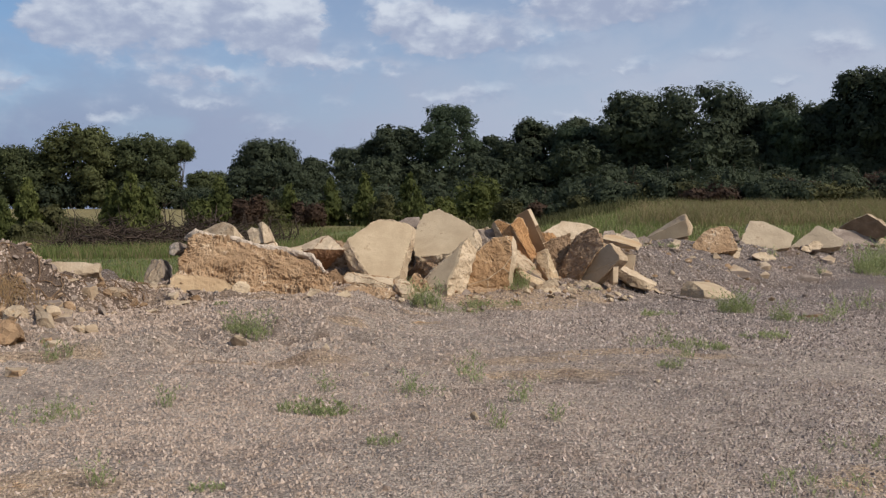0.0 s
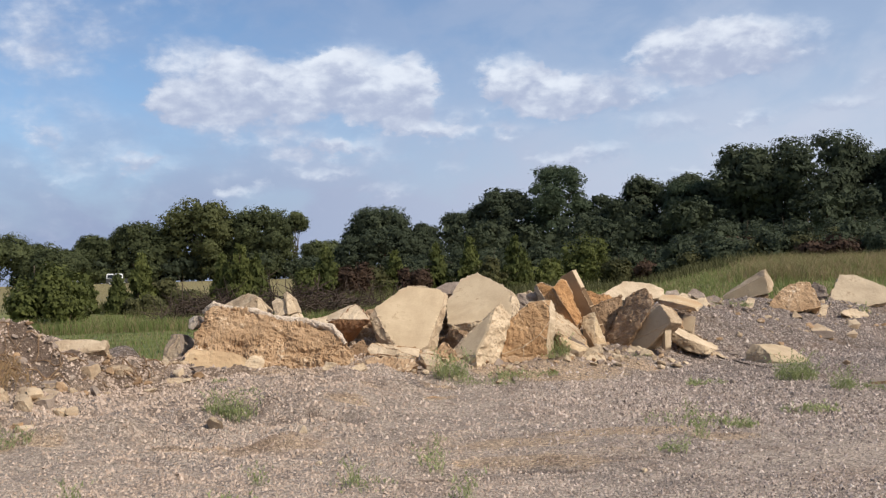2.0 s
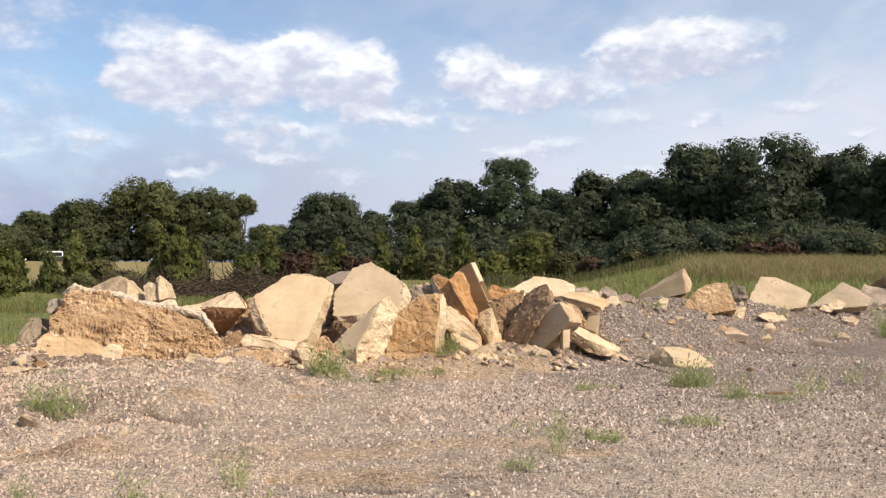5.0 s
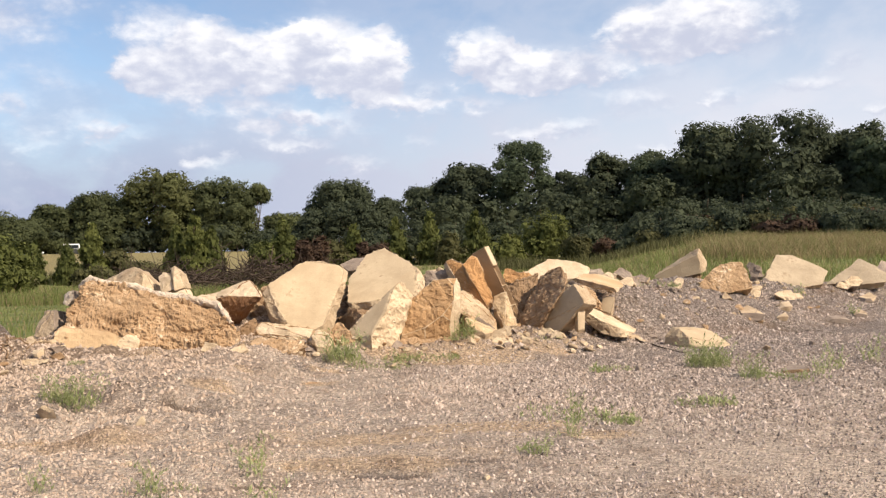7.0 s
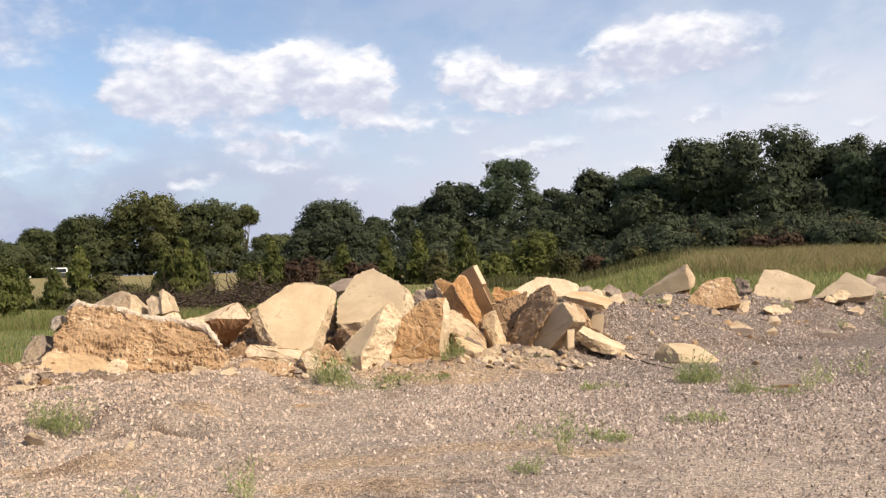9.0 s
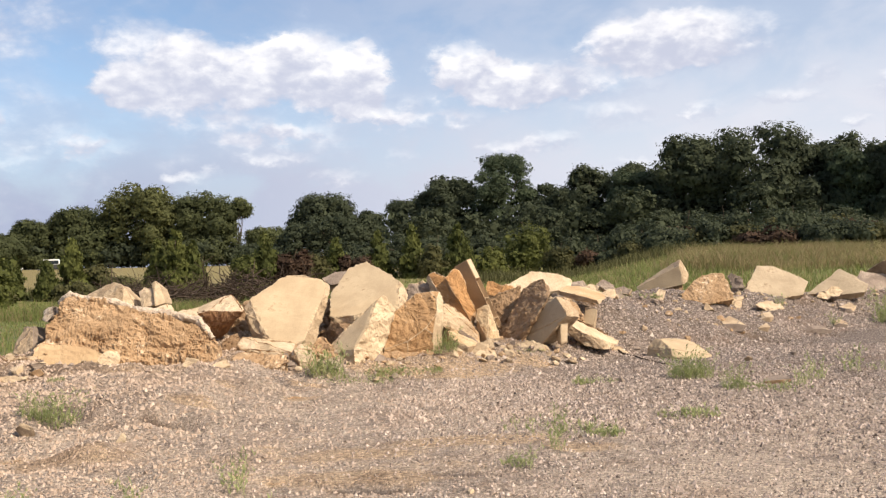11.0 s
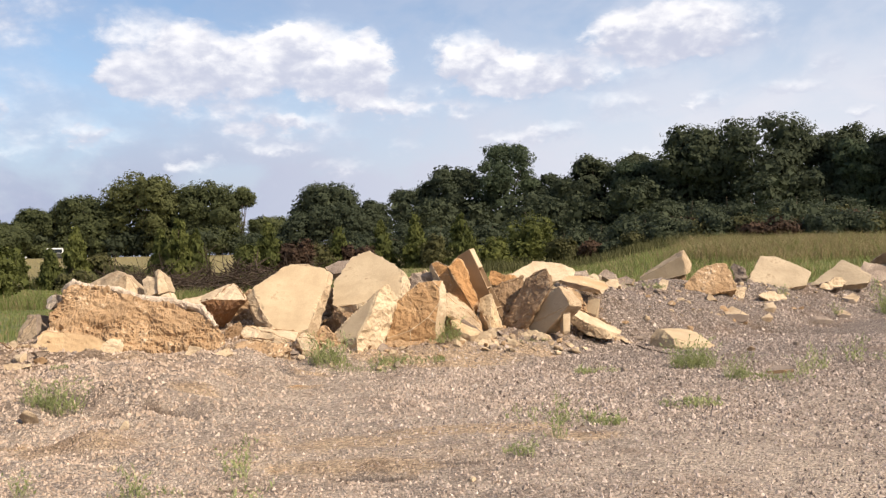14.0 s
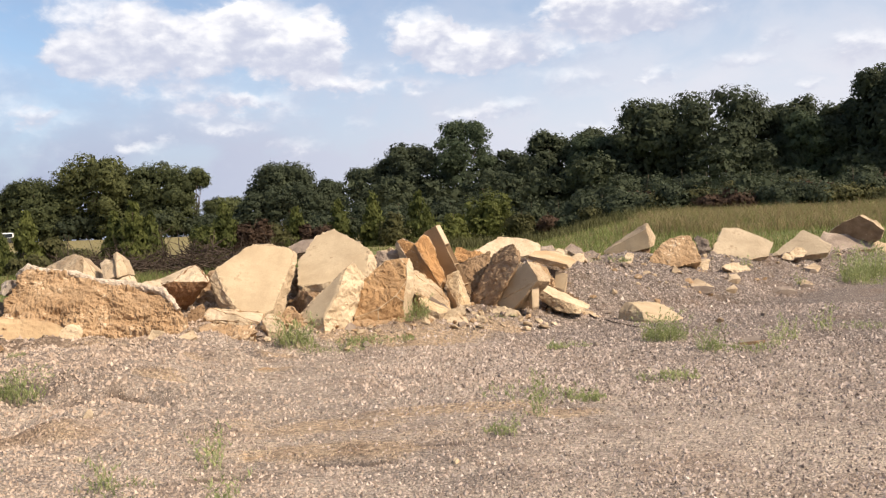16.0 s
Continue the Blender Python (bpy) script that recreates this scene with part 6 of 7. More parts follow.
block("boulder", "dull brown flat stone on the mound's foot", "boulder", (-5.09, 14.18, 0.41), [(-0.21, 0.07, 0.15), (-0.18, 0.42, 0.18), (0.13, 0.07, 0.15), (0.11, -0.17, 0.06), (-0.06, -0.17, 0.08), (0.02, -0.19, 0.13), (0.1, -0.19, 0.13), (-0.04, -0.18, 0.05), (0.13, -0.18, 0.05), (-0.19, 0.13, 0.09), (-0.16, 0.45, 0.12), (0.12, 0.13, 0.09), (0.1, -0.08, 0.02), (-0.06, -0.08, 0.03), (0.01, -0.09, 0.08), (0.09, -0.09, 0.08), (-0.04, -0.09, 0), (0.12, -0.09, 0), (-0.21, 0.1, 0.03), (-0.18, 0.45, -0.07), (0.13, 0.1, -0.12), (0.11, -0.14, -0.16), (-0.06, -0.14, -0.04), (0.02, -0.16, -0.06), (0.1, -0.16, -0.15), (-0.04, -0.15, -0.07), (0.13, -0.15, -0.18), (-0.19, 0.16, -0.03), (-0.16, 0.48, -0.04), (0.12, 0.16, -0.11), (0.1, -0.05, -0.11), (-0.06, -0.05, -0.09), (0.01, -0.06, -0.04), (0.09, -0.06, -0.09), (-0.04, -0.06, -0.12), (0.12, -0.06, -0.13)], [GREY, BROKEN], (0.10, -0.40, 0.91), .012, .02, .5)
block("boulder", "pale angular stone on the mound's slope", "boulder", (-4.77, 14.54, 0.34), [(-0.17, 0.07, 0.13), (-0.15, 0.39, 0.16), (0.1, 0.07, 0.13), (0.11, -0.17, 0.05), (-0.04, -0.17, 0.07), (0.02, -0.19, 0.12), (0.09, -0.19, 0.12), (-0.02, -0.18, 0.04), (0.11, -0.18, 0.04), (-0.15, 0.14, 0.08), (-0.13, 0.43, 0.1), (0.09, 0.14, 0.08), (0.1, -0.08, 0.01), (-0.04, -0.08, 0.02), (0.02, -0.09, 0.06), (0.08, -0.09, 0.06), (-0.02, -0.09, -0.01), (0.1, -0.09, -0.01), (-0.17, 0.1, 0.01), (-0.15, 0.42, 0.04), (0.1, 0.1, -0.1), (0.11, -0.14, -0.1), (-0.04, -0.14, -0.05), (0.02, -0.16, -0.07), (0.09, -0.16, -0.1), (-0.02, -0.15, -0.08), (0.11, -0.15, -0.11), (-0.15, 0.17, -0.04), (-0.13, 0.46, -0.02), (0.09, 0.17, -0.07), (0.1, -0.05, -0.11), (-0.04, -0.05, -0.1), (0.02, -0.06, -0.06), (0.08, -0.06, -0.06), (-0.02, -0.06, -0.13), (0.1, -0.06, -0.13)], [BROKEN, BROKEN], (0.10, -0.40, 0.91), .012, .02, .5)


def stick():
    bm = bmesh.new()
    a, b = Vector((4.05, 19.2, 0)), Vector((4.65, 17.5, 0))
    rng = random.Random(9)
    pts = [a.lerp(b, i / 8) + Vector((rng.gauss(0, .012), 0, rng.uniform(0, .015))) for i in range(9)]
    for p in pts:
        p.z = height(p.x, p.y) + .012
    limb(bm, pts, [.013 - .001 * i for i in range(9)], 6)
    tagged(new("stick", finish("stick", bm, DEADWOOD, True)), "thin dark stick lying on the gravel", "stick")


def root_tangle():
    """Thin torn roots lying over the mound's crest."""
    rng = random.Random(17)
    root = new("root_tangle")
    tagged(root, "thin brown torn roots strewn over the mound", "roots")
    for i in range(70):
        x = rng.uniform(-6.3, -4.3)
        y = 13.0 + (x + 6.9) * .9 + rng.uniform(-.9, .3)
        a, bm, pts = rng.uniform(0, 6.28), bmesh.new(), []
        for k in range(7):
            pts.append(Vector((x, y, height(x, y) + .015 + rng.uniform(0, .05) * (1 < k < 6))))
            a += rng.gauss(0, .5)
            x, y = x + .07 * math.cos(a), y + .07 * math.sin(a)
        r = rng.uniform(.006, .015)
        limb(bm, pts, [r * (1 - .12 * k) for k in range(7)], 5)
        part("root", finish("root", bm, ROOT), root)


def loose_stones():
    """Single pale stones on the lot."""
    for i, (x, y, s) in enumerate([(-1.35, 11.45, .075), (-.05, 16.9, .11), (.65, 16.2, .07), (-.2, 15.9, .06), (-2.4, 11.75, .12), (-.9, 14.1, .06), (2.0, 9.2, .03), (-4.35, 12.3, .1), (-3.9, 13.2, .09),
                                   (-.75, 9.7, .05), (.25, 7.6, .05), (3.7, 15.3, .06), (-4.9, 12.4, .13), (-5.2, 12.1, .1), (-4.6, 13.4, .12), (-3.95, 14.6, .1), (5.9, 17.8, .08), (6.8, 18.6, .07), (.35, 17.2, .12)]):
        v, f = rock_shape(300 + i, 2)
        ob = new("loose_stone", triangles("loose_stone", v * s, f, [(PALE, BROKEN, GREY)[i % 3]]))
        ob.matrix_basis = pose(x, y, height(x, y) + s * .3, i * 40, i * 70, i * 25)
        tagged(ob, ("pale loose stone lying on the gravel", "tan broken stone lying on the gravel", "grey loose stone lying on the gravel")[i % 3], "stone", "loose stones")


def hollow_plank():
    """A hollow-core plank standing on end: broad faces, a row of open cores along one edge."""
    w, t, L, cells = .29, .13, 1.42, 3
    bm = bmesh.new()
    bmesh.ops.create_cube(bm, size=1.0, matrix=Matrix.Diagonal((w, t, L, 1)))
    bmesh.ops.subdivide_edges(bm, edges=[x for x in bm.edges if abs(x.verts[0].co.z - x.verts[1].co.z) > L / 2], cuts=cells)
    bm.normal_update()
    rows = sorted([f for f in bm.faces if f.normal.x > .9], key=lambda f: f.calc_center_median().z)
    for f in rows[:-1]:
        bmesh.ops.inset_individual(bm, faces=[f], thickness=.034)
        bmesh.ops.translate(bm, verts=f.verts[:], vec=(-.07, 0, 0))
    bmesh.ops.bevel(bm, geom=[x for x in bm.edges if x.calc_face_angle(0) > 1.2 and max(abs(v.co.x) for v in x.verts) > w / 2 - .01], offset=.008, segments=1, affect="EDGES")
    bm.normal_update()
    # Paler core edge: its sunlit look is put into the colour.
    for f in bm.faces:
        f.material_index = 1 if f.normal.x > .9 and f.calc_center_median().x > w / 2 - .02 else 0
    for v in bm.verts:
        v.co += Vector(noise.noise_vector(v.co * 4)) * .008
    ob = new("hollow_plank", finish("hollow_plank", bm, [PLANK, PALE]))
    ob.matrix_basis = pose(1.81, 18.75, .97, 8, -24, -35)
    tagged(ob, "brown hollow-core plank standing upright out of the heap", "concrete plank", "heap of broken concrete")


PLANK = stone_material("brown_plank", (.36, .25, .15), (.27, .18, .105), (.42, .32, .21), .6, 3.0, .4)
hollow_plank()


def rock_shape(seed, level=1):
    bm = bmesh.new()
    bmesh.ops.create_icosphere(bm, subdivisions=level, radius=1)
    rng = random.Random(seed)
    cuts = [(Vector((rng.gauss(0, 1), rng.gauss(0, 1), rng.gauss(0, 1))).normalized(), rng.uniform(.3, .7)) for _ in range(9)]
    o = Vector((seed * 3.1, seed * 1.7, 0))
    for v in bm.verts:
        for n, d in cuts:
            over = v.co.dot(n) - d
            if over > 0:
                v.co -= n * over
        v.co *= 1 + .18 * noise.noise(v.co * 2.5 + o)
    bmesh.ops.triangulate(bm, faces=bm.faces[:])
    verts = np.array([v.co[:] for v in bm.verts], np.float32)
    bm.verts.index_update()
    faces = np.array([[v.index for v in f.verts] for f in bm.faces], np.int32)
    bm.free()
    return verts, faces


def turns(rng, n):
    q = rng.normal(size=(n, 4))
    q /= np.linalg.norm(q, axis=1, keepdims=True)
    w, x, y, z = q.T
    return np.stack([1 - 2 * (y * y + z * z), 2 * (x * y - w * z), 2 * (x * z + w * y), 2 * (x * y + w * z), 1 - 2 * (x * x + z * z), 2 * (y * z - w * x),
                     2 * (x * z - w * y), 2 * (y * z + w * x), 1 - 2 * (x * x + y * y)], 1).reshape(n, 3, 3)


def strew(name, shapes, at, sizes, mats, rng, sink=.25, squash=.75):
    """Many small stones, joined."""
    which = rng.integers(0, len(shapes), len(at))
    V, F, base = [], [], 0
    for k, (sv, sf) in enumerate(shapes):
        sel = np.nonzero(which == k)[0]
        if not len(sel):
            continue
        R = turns(rng, len(sel))
        v = np.einsum("nij,vj->nvi", R, sv) * sizes[sel][:, None, None]
        v[..., 2] *= squash
        v += at[sel][:, None, :]
        v[..., 2] += (sizes[sel] * (.5 - sink))[:, None]
        V.append(v.reshape(-1, 3))
        F.append((sf[None] + (np.arange(len(sel)) * len(sv))[:, None, None] + base).reshape(-1, 3))
        base += len(sel) * len(sv)
    return triangles(name, np.concatenate(V), np.concatenate(F), mats)


def octa(seed):
    rng = np.random.default_rng(seed)
    v = np.array([(1, 0, 0), (-1, 0, 0), (0, 1, 0), (0, -1, 0), (0, 0, 1), (0, 0, -1)], np.float32) * rng.uniform(.6, 1.2, (6, 1)).astype(np.float32)
    v += rng.normal(0, .15, v.shape)
    f = np.array([(0, 2, 4), (2, 1, 4), (1, 3, 4), (3, 0, 4), (2, 0, 5), (1, 2, 5), (3, 1, 5), (0, 3, 5)], np.int32)
    return v, f


def dome(seed):
    """The part of a sharp pebble that stands out of the ground."""
    rng = np.random.default_rng(seed)
    a = np.sort(rng.uniform(0, 6.28, 4)) * .4 + np.arange(4) * 1.57 * .6
    v = np.array([(math.cos(k), math.sin(k), -.35) for k in a] + [(0, 0, .75)], np.float32)
    v[:, :2] *= rng.uniform(.7, 1.25, (5, 1))
    v[4, :2] = rng.normal(0, .3, 2)
    return v, np.array([(0, 1, 4), (1, 2, 4), (2, 3, 4), (3, 0, 4)], np.int32)


def pebbles(rng, x, y, size, squash=.8):
    """Pebbles on the ground, each turned and tipped a little, joined."""
    n = len(x)
    shapes = np.stack([dome(s)[0] for s in range(16)])
    faces = dome(0)[1]
    v = shapes[rng.integers(0, 16, n)] * size[:, None, None]
    turn = rng.uniform(0, 6.28, n)
    c, s = np.cos(turn)[:, None], np.sin(turn)[:, None]
    px, py = v[..., 0] * c - v[..., 1] * s, v[..., 0] * s + v[..., 1] * c
    tip = rng.normal(0, .25, (n, 2))
    pz = v[..., 2] * squash + px * tip[:, :1] + py * tip[:, 1:]
    v = np.stack([px + x[:, None], py + y[:, None], pz + terrain(x, y)[:, None]], -1)
    return v.reshape(-1, 3), (faces[None] + (np.arange(n) * 5)[:, None, None]).reshape(-1, 3)


def loose_gravel():
    rng = np.random.default_rng(11)
    n = 230000
    y = 5.0 + 16 * rng.random(n) ** 1.45
    x = (rng.random(n) - .42) * (4 + 1.15 * y)
    d, _, _ = ridge(x, y)
    thin = .5 + .5 * bumps(x, y, .5, 2)
    for sx, sy, rx, ry in SPOTS:
        thin = thin * (1 - .85 * np.exp(-(((x - sx) / rx) ** 2 + ((y - sy) / ry) ** 2)))
    thin = thin * (1 - .45 * np.exp(-((x - .8) / 2.2) ** 2 - ((y - 10.2) / 1.5) ** 2))
    thin = thin * (1 - .7 * ease((x + 2.2) / .8) * ease((3.6 - x) / .8) * ease((d + 2.4) / .8))
    keep = (d < .8) & (rng.random(n) < .06 + 1.25 * thin)
    x, y = x[keep], y[keep]
    size = (.0118 + .0064 * ease((y - 8) / 5)) * rng.lognormal(0, .38, len(x)).clip(.55, 2.2)
    tagged(new("loose_gravel", triangles("loose_gravel", *pebbles(rng, x, y, size, 1.05), [CHIPS])), "grey and pinkish crushed stone strewn over the lot", "gravel", kind="stuff")


def bank_rubble():
    rng = np.random.default_rng(12)
    n = 26000
    x, y = rng.uniform(-9, 15, n), rng.uniform(9, 32, n)
    d, _, _ = ridge(x, y)
    keep = (d > -2.2) & (d < 1.2) & (rng.random(n) < np.exp(-((d + .5) / 1.1) ** 2) * .6)
    x, y = x[keep], y[keep]
    size = rng.lognormal(math.log(.028), .55, len(x)).clip(.014, .12)
    at = np.stack([x, y, terrain(x, y)], 1)
    shapes = [rock_shape(s) for s in range(9)]
    pale = rng.random(len(x)) < .4
    tagged(new("bank_rubble", strew("bank_rubble", shapes, at[~pale], size[~pale], [GREY], rng)), "small grey and tan broken stones over the gravel bank", "rubble", kind="stuff")
    tagged(new("pale_rubble", strew("pale_rubble", shapes, at[pale], size[pale], [BROKEN], rng)), "pale and rusty broken concrete bits over the bank", "rubble", kind="stuff")
    # coarse crushed stone tipped along the bank
    n = 330000
    x, y = rng.uniform(-9, 16, n), rng.uniform(9, 33, n)
    d, _, _ = ridge(x, y)
    keep = (d > -3.6) & (d < .8) & (rng.random(n) < 1.0 * ease((d + 3.6) / 1.6) * (.55 + .45 * bumps(x, y, .6, 2)) * (1 - .6 * ease((x + 2.2) / .8) * ease((3.6 - x) / .8)) * (1 - .6 * ease((-4.7 - x) / .8)))
    x, y = x[keep], y[keep]
    size = rng.lognormal(math.log(.02), .4, len(x)).clip(.01, .055)
    tagged(new("bank_gravel", triangles("bank_gravel", *pebbles(rng, x, y, size, 1.0), [CHIPS])), "coarse grey crushed stone tipped along the bank", "gravel", kind="stuff")


def heap_rubble():
    rng = np.random.default_rng(14)
    n = 5200
    x, y = rng.uniform(-9, 9, n), rng.uniform(9, 27, n)
    d, _, _ = ridge(x, y)
    keep = (d > -2.1) & (d < np.where(x < -4.5, -.1, .7)) & ((x < 4) | (rng.random(n) < .3)) & ~((x > -4.4) & (x < -1.9) & (d < -.4) & (rng.random(n) < .8))
    x, y = x[keep], y[keep]
    shapes = [rock_shape(s, 2) for s in range(20, 29)]
    k = rng.integers(0, 3, len(x))
    size = rng.lognormal(math.log(.06), .5, len(x)).clip(.03, .2)
    size = np.where(x < -4.4, size.clip(.03, .12), size)
    at = np.stack([x, y, terrain(x, y)], 1)
    for i, (mat, name, label) in enumerate(((BROKEN, "tan_rubble", "tan broken concrete rubble between the blocks"), (EARTH, "clay_clods", "orange-brown clay clods between the blocks"), (GREY, "grey_rubble", "grey-brown stones between the blocks"))):
        tagged(new(name, strew(name, shapes, at[k == i], size[k == i], [mat], rng, .35)), label, "rubble", kind="stuff")


def foot_rubble():
    """Single broken pieces that lie along the foot of the heap."""
    rng = random.Random(41)
    for i in range(46):
        x = rng.uniform(-1.2, 3.4)
        y = 16.15 + .42 * (x + .6) + rng.gauss(0, .16)
        s = rng.uniform(.035, .095)
        v, f = rock_shape(400 + i, 1)
        ob = new("rubble_stone", triangles("rubble_stone", v * np.array((s * rng.uniform(.8, 1.5), s, s * rng.uniform(.5, .9))), f, [(PALE, BROKEN, EARTH, PALE, GREY)[i % 5]]))
        ob.matrix_basis = pose(x, y, height(x, y) + s * .3, rng.uniform(-25, 25), rng.uniform(-25, 25), rng.uniform(0, 360))
        tagged(ob, ("small pale concrete fragment at the heap's foot", "small tan fragment at the heap's foot", "small clay clod at the heap's foot", "small pale concrete fragment at the heap's foot", "small grey stone at the heap's foot")[i % 5], "stone", "fragments at the heap's foot")


foot_rubble()
loose_gravel()
bank_rubble()
heap_rubble()


# ---- grass, weeds ----
def blades(rng, at, tall, width, lean=.35, curl=.5):
    """Tapered, bent blades: five points and three triangles each."""
    n = len(at)
    turn = rng.uniform(0, 2 * np.pi, n)
    side = np.stack([np.cos(turn), np.sin(turn), np.zeros(n)], 1) * (width / 2)[:, None]
    go = rng.uniform(0, 2 * np.pi, n)
    over = np.stack([np.cos(go), np.sin(go), np.zeros(n)], 1) * (tall * rng.uniform(.3, 1, n) * lean)[:, None]
    up = np.zeros((n, 3))
    up[:, 2] = tall
    mid, tip = at + up * .55 + over * .3, at + up * (1 - curl * .3 * rng.random(n))[:, None] + over
    v = np.stack([at - side, at + side, mid - side * .75, mid + side * .75, tip], 1).reshape(-1, 3)
    f = np.array([(0, 1, 3), (0, 3, 2), (2, 3, 4)])
    return v, (f[None] + (np.arange(n) * 5)[:, None, None]).reshape(-1, 3)


def grass_patch(name, label, seed, n, xr, yr, tall, width, mats, test, lean=.35):
    rng = np.random.default_rng(seed)
    x, y = rng.uniform(*xr, n), yr[0] + (yr[1] - yr[0]) * rng.random(n) ** 1.7
    k = test(x, y, rng)
    x, y = x[k], y[k]
    at = np.stack([x, y, terrain(x, y) - .01], 1)
    size = 1 + np.hypot(x, y) / 60
    v, f = blades(rng, at, rng.uniform(*tall, len(x)) * (1 + .35 * bumps(x, y, .25)), width * size, lean)
    index = (np.repeat(rng.random(len(x)) < .25, 3)).astype(int) if len(mats) > 1 else None
    tagged(new(name, triangles(name, v, f, mats, index)), label, "grass", kind="stuff")


def behind(x, y, rng):
    d, _, _ = ridge(x, y)
    return (d > 1.0 + .5 * bumps(x, y, .7)) & (np.abs(x) < 6 + .55 * y)


grass_patch("meadow_grass", "short green meadow grass behind the rubble bank", 21, 55000, (-34, 14), (13, 80), (.07, .18), .018, [MEADOW, SEEDY], behind)
grass_patch("tall_grass", "tall green grass gone to seed before the trees", 22, 85000, (-6, 54), (24, 118), (.2, .5), .017, [MEADOW, SEEDY], lambda x, y, rng: behind(x, y, rng) & (x > -4 + .02 * y), .8)
grass_patch("seeding_grass", "tan feathery seeding grass along the wood's edge", 23, 60000, (9, 54), (52, 112), (.5, 1.15), .011, [SEEDY, MEADOW], lambda x, y, rng: (np.abs(x - .36 * y) < .16 * y * (.8 + .5 * bumps(x, y, .12))), .9)
grass_patch("rank_grass", "rank pale green grass before the shrubs", 25, 24000, (-48, -6), (52, 112), (.3, .95), .016, [MEADOW, SEEDY], lambda x, y, rng: (np.abs(x) < .55 * y) & (bumps(x, y, .13, 2) > -.25), .6)
grass_patch("weedy_fringe", "rank brownish weeds between the shrubs", 24, 16000, (-48, 20), (88, 128), (.5, 1.3), .03, [SCRUB, SCRUB], lambda x, y, rng: (np.abs(x) < .55 * y) & (bumps(x, y, .09) > .05), .5)


def weed_mesh(name, seed, spread, tall, n, leafy):
    """Bent stems with small leaves all along them."""
    rng = np.random.default_rng(seed)
    r, a = spread * np.sqrt(rng.random(n)), rng.uniform(0, 2 * np.pi, n)
    at = np.stack([r * np.cos(a), r * np.sin(a), np.full(n, -.01)], 1)
    high = (.25 + .75 * rng.random(n) ** 1.4) * tall
    v, f = blades(rng, at, high, np.full(n, .0045), .9)
    m = int(n * leafy)
    stem, up = rng.integers(0, n, m), .1 + .85 * rng.random(m)
    ring = v.reshape(n, 5, 3)
    foot, knee, tip = ring[stem, 0], ring[stem, 2], ring[stem, 4]
    u = up[:, None]
    at = np.where(u < .55, foot + (knee - foot) * u / .55, knee + (tip - knee) * (u - .55) / .45)
    v2, f2 = blades(rng, at + rng.normal(0, .006, (m, 3)), rng.uniform(.02, .05, m), rng.uniform(.007, .016, m), 1.6)
    return triangles("tuft", v, f, [WEED]), triangles("foliage", v2, f2, [WEED])


WEEDS = [weed_mesh("weed", 31, .2, .46, 70, 7.0), weed_mesh("weed", 32, .17, .1, 34, 5.0), weed_mesh("weed", 33, .09, .34, 16, 5.0), weed_mesh("weed", 34, .4, .12, 60, 3.0)]
WEED_SPOTS = [(-2.35, 12.25, 1.05, 0), (-2.55, 12.2, .8, 0), (4.62, 15.8, 1.1, 0), (4.8, 15.85, .9, 0), (4.5, 15.7, .8, 0), (4.16, 12.45, 1.1, 1), (4.0, 12.5, .8, 3), (3.2, 15.4, 1.1, 1), (3.45, 15.6, .7, 3), (3.12, 11.4, 1.0, 1), (2.67, 10.75, .9, 2),
              (2.4, 10.1, .8, 2), (2.3, 10.2, .7, 1)]
WEED_SPOTS += [(.23, 9.6, 1.1, 2), (.32, 9.4, .8, 2), (-.31, 8.95, .9, 2), (-.2, 8.9, .7, 3), (-1.05, 8.9, .8, 2), (-.28, 15.9, 1.2, 0), (-.12, 15.95, 1.7, 2), (-.35, 15.85, 1.4, 2), (-.05, 15.8, .8, 3), (.36, 16.0, .9, 3),
              (.7, 16.3, .6, 3), (4.96, 14.6, .8, 0), (5.2, 14.5, 1.0, 3), (5.53, 14.6, .9, 3), (7.0, 16.5, 1.5, 2), (6.27, 15.7, 1.4, 2), (5.9, 15.0, 1.1, 2), (-3.09, 13.8, .6, 1)]
WEED_SPOTS += [(-1.15, 8.0, 1.1, 1), (-.9, 7.95, 1.0, 1), (-1.0, 8.1, .9, 3), (-3.2, 7.85, 1.0, 3), (-3.05, 7.9, .8, 2), (-2.33, 8.3, .9, 2), (-.4, 6.7, .7, 1), (.4, 7.2, .8, 2), (.65, 8.3, 1.0, 2), (-2.02, 5.8, .8, 2),
               (2.15, 5.75, .8, 3), (2.93, 6.65, .9, 3), (-4.24, 10.7, 1.0, 2), (-4.1, 10.8, .8, 2), (.85, 7.5, .7, 2), (-1.36, 5.7, .6, 1), (3.0, 11.5, .9, 3), (2.65, 11.7, 1.1, 3), (2.75, 12.3, .8, 2)]
WEED_SPOTS += [(.3, 16.2, 1.0, 3), (.6, 16.35, 1.0, 1), (.9, 16.5, 1.0, 3), (1.2, 16.6, .9, 1), (.45, 16.25, .8, 2), (1.3, 17.2, 1.0, 0), (1.15, 17.1, .8, 1), (2.6, 17.7, .6, 3), (11.2, 26.0, 2.1, 0), (11.6, 26.4, 2.0, 0), (12.0, 27.0, 2.2, 0), (10.8, 25.3, 1.7, 0), (11.1, 25.4, 1.8, 3), (4.9, 22.4, 1.2, 3), (7.6, 16.6, .9, 3), (9.2, 24.2, 1.2, 2), (8.3, 25.0, 1.3, 2)]
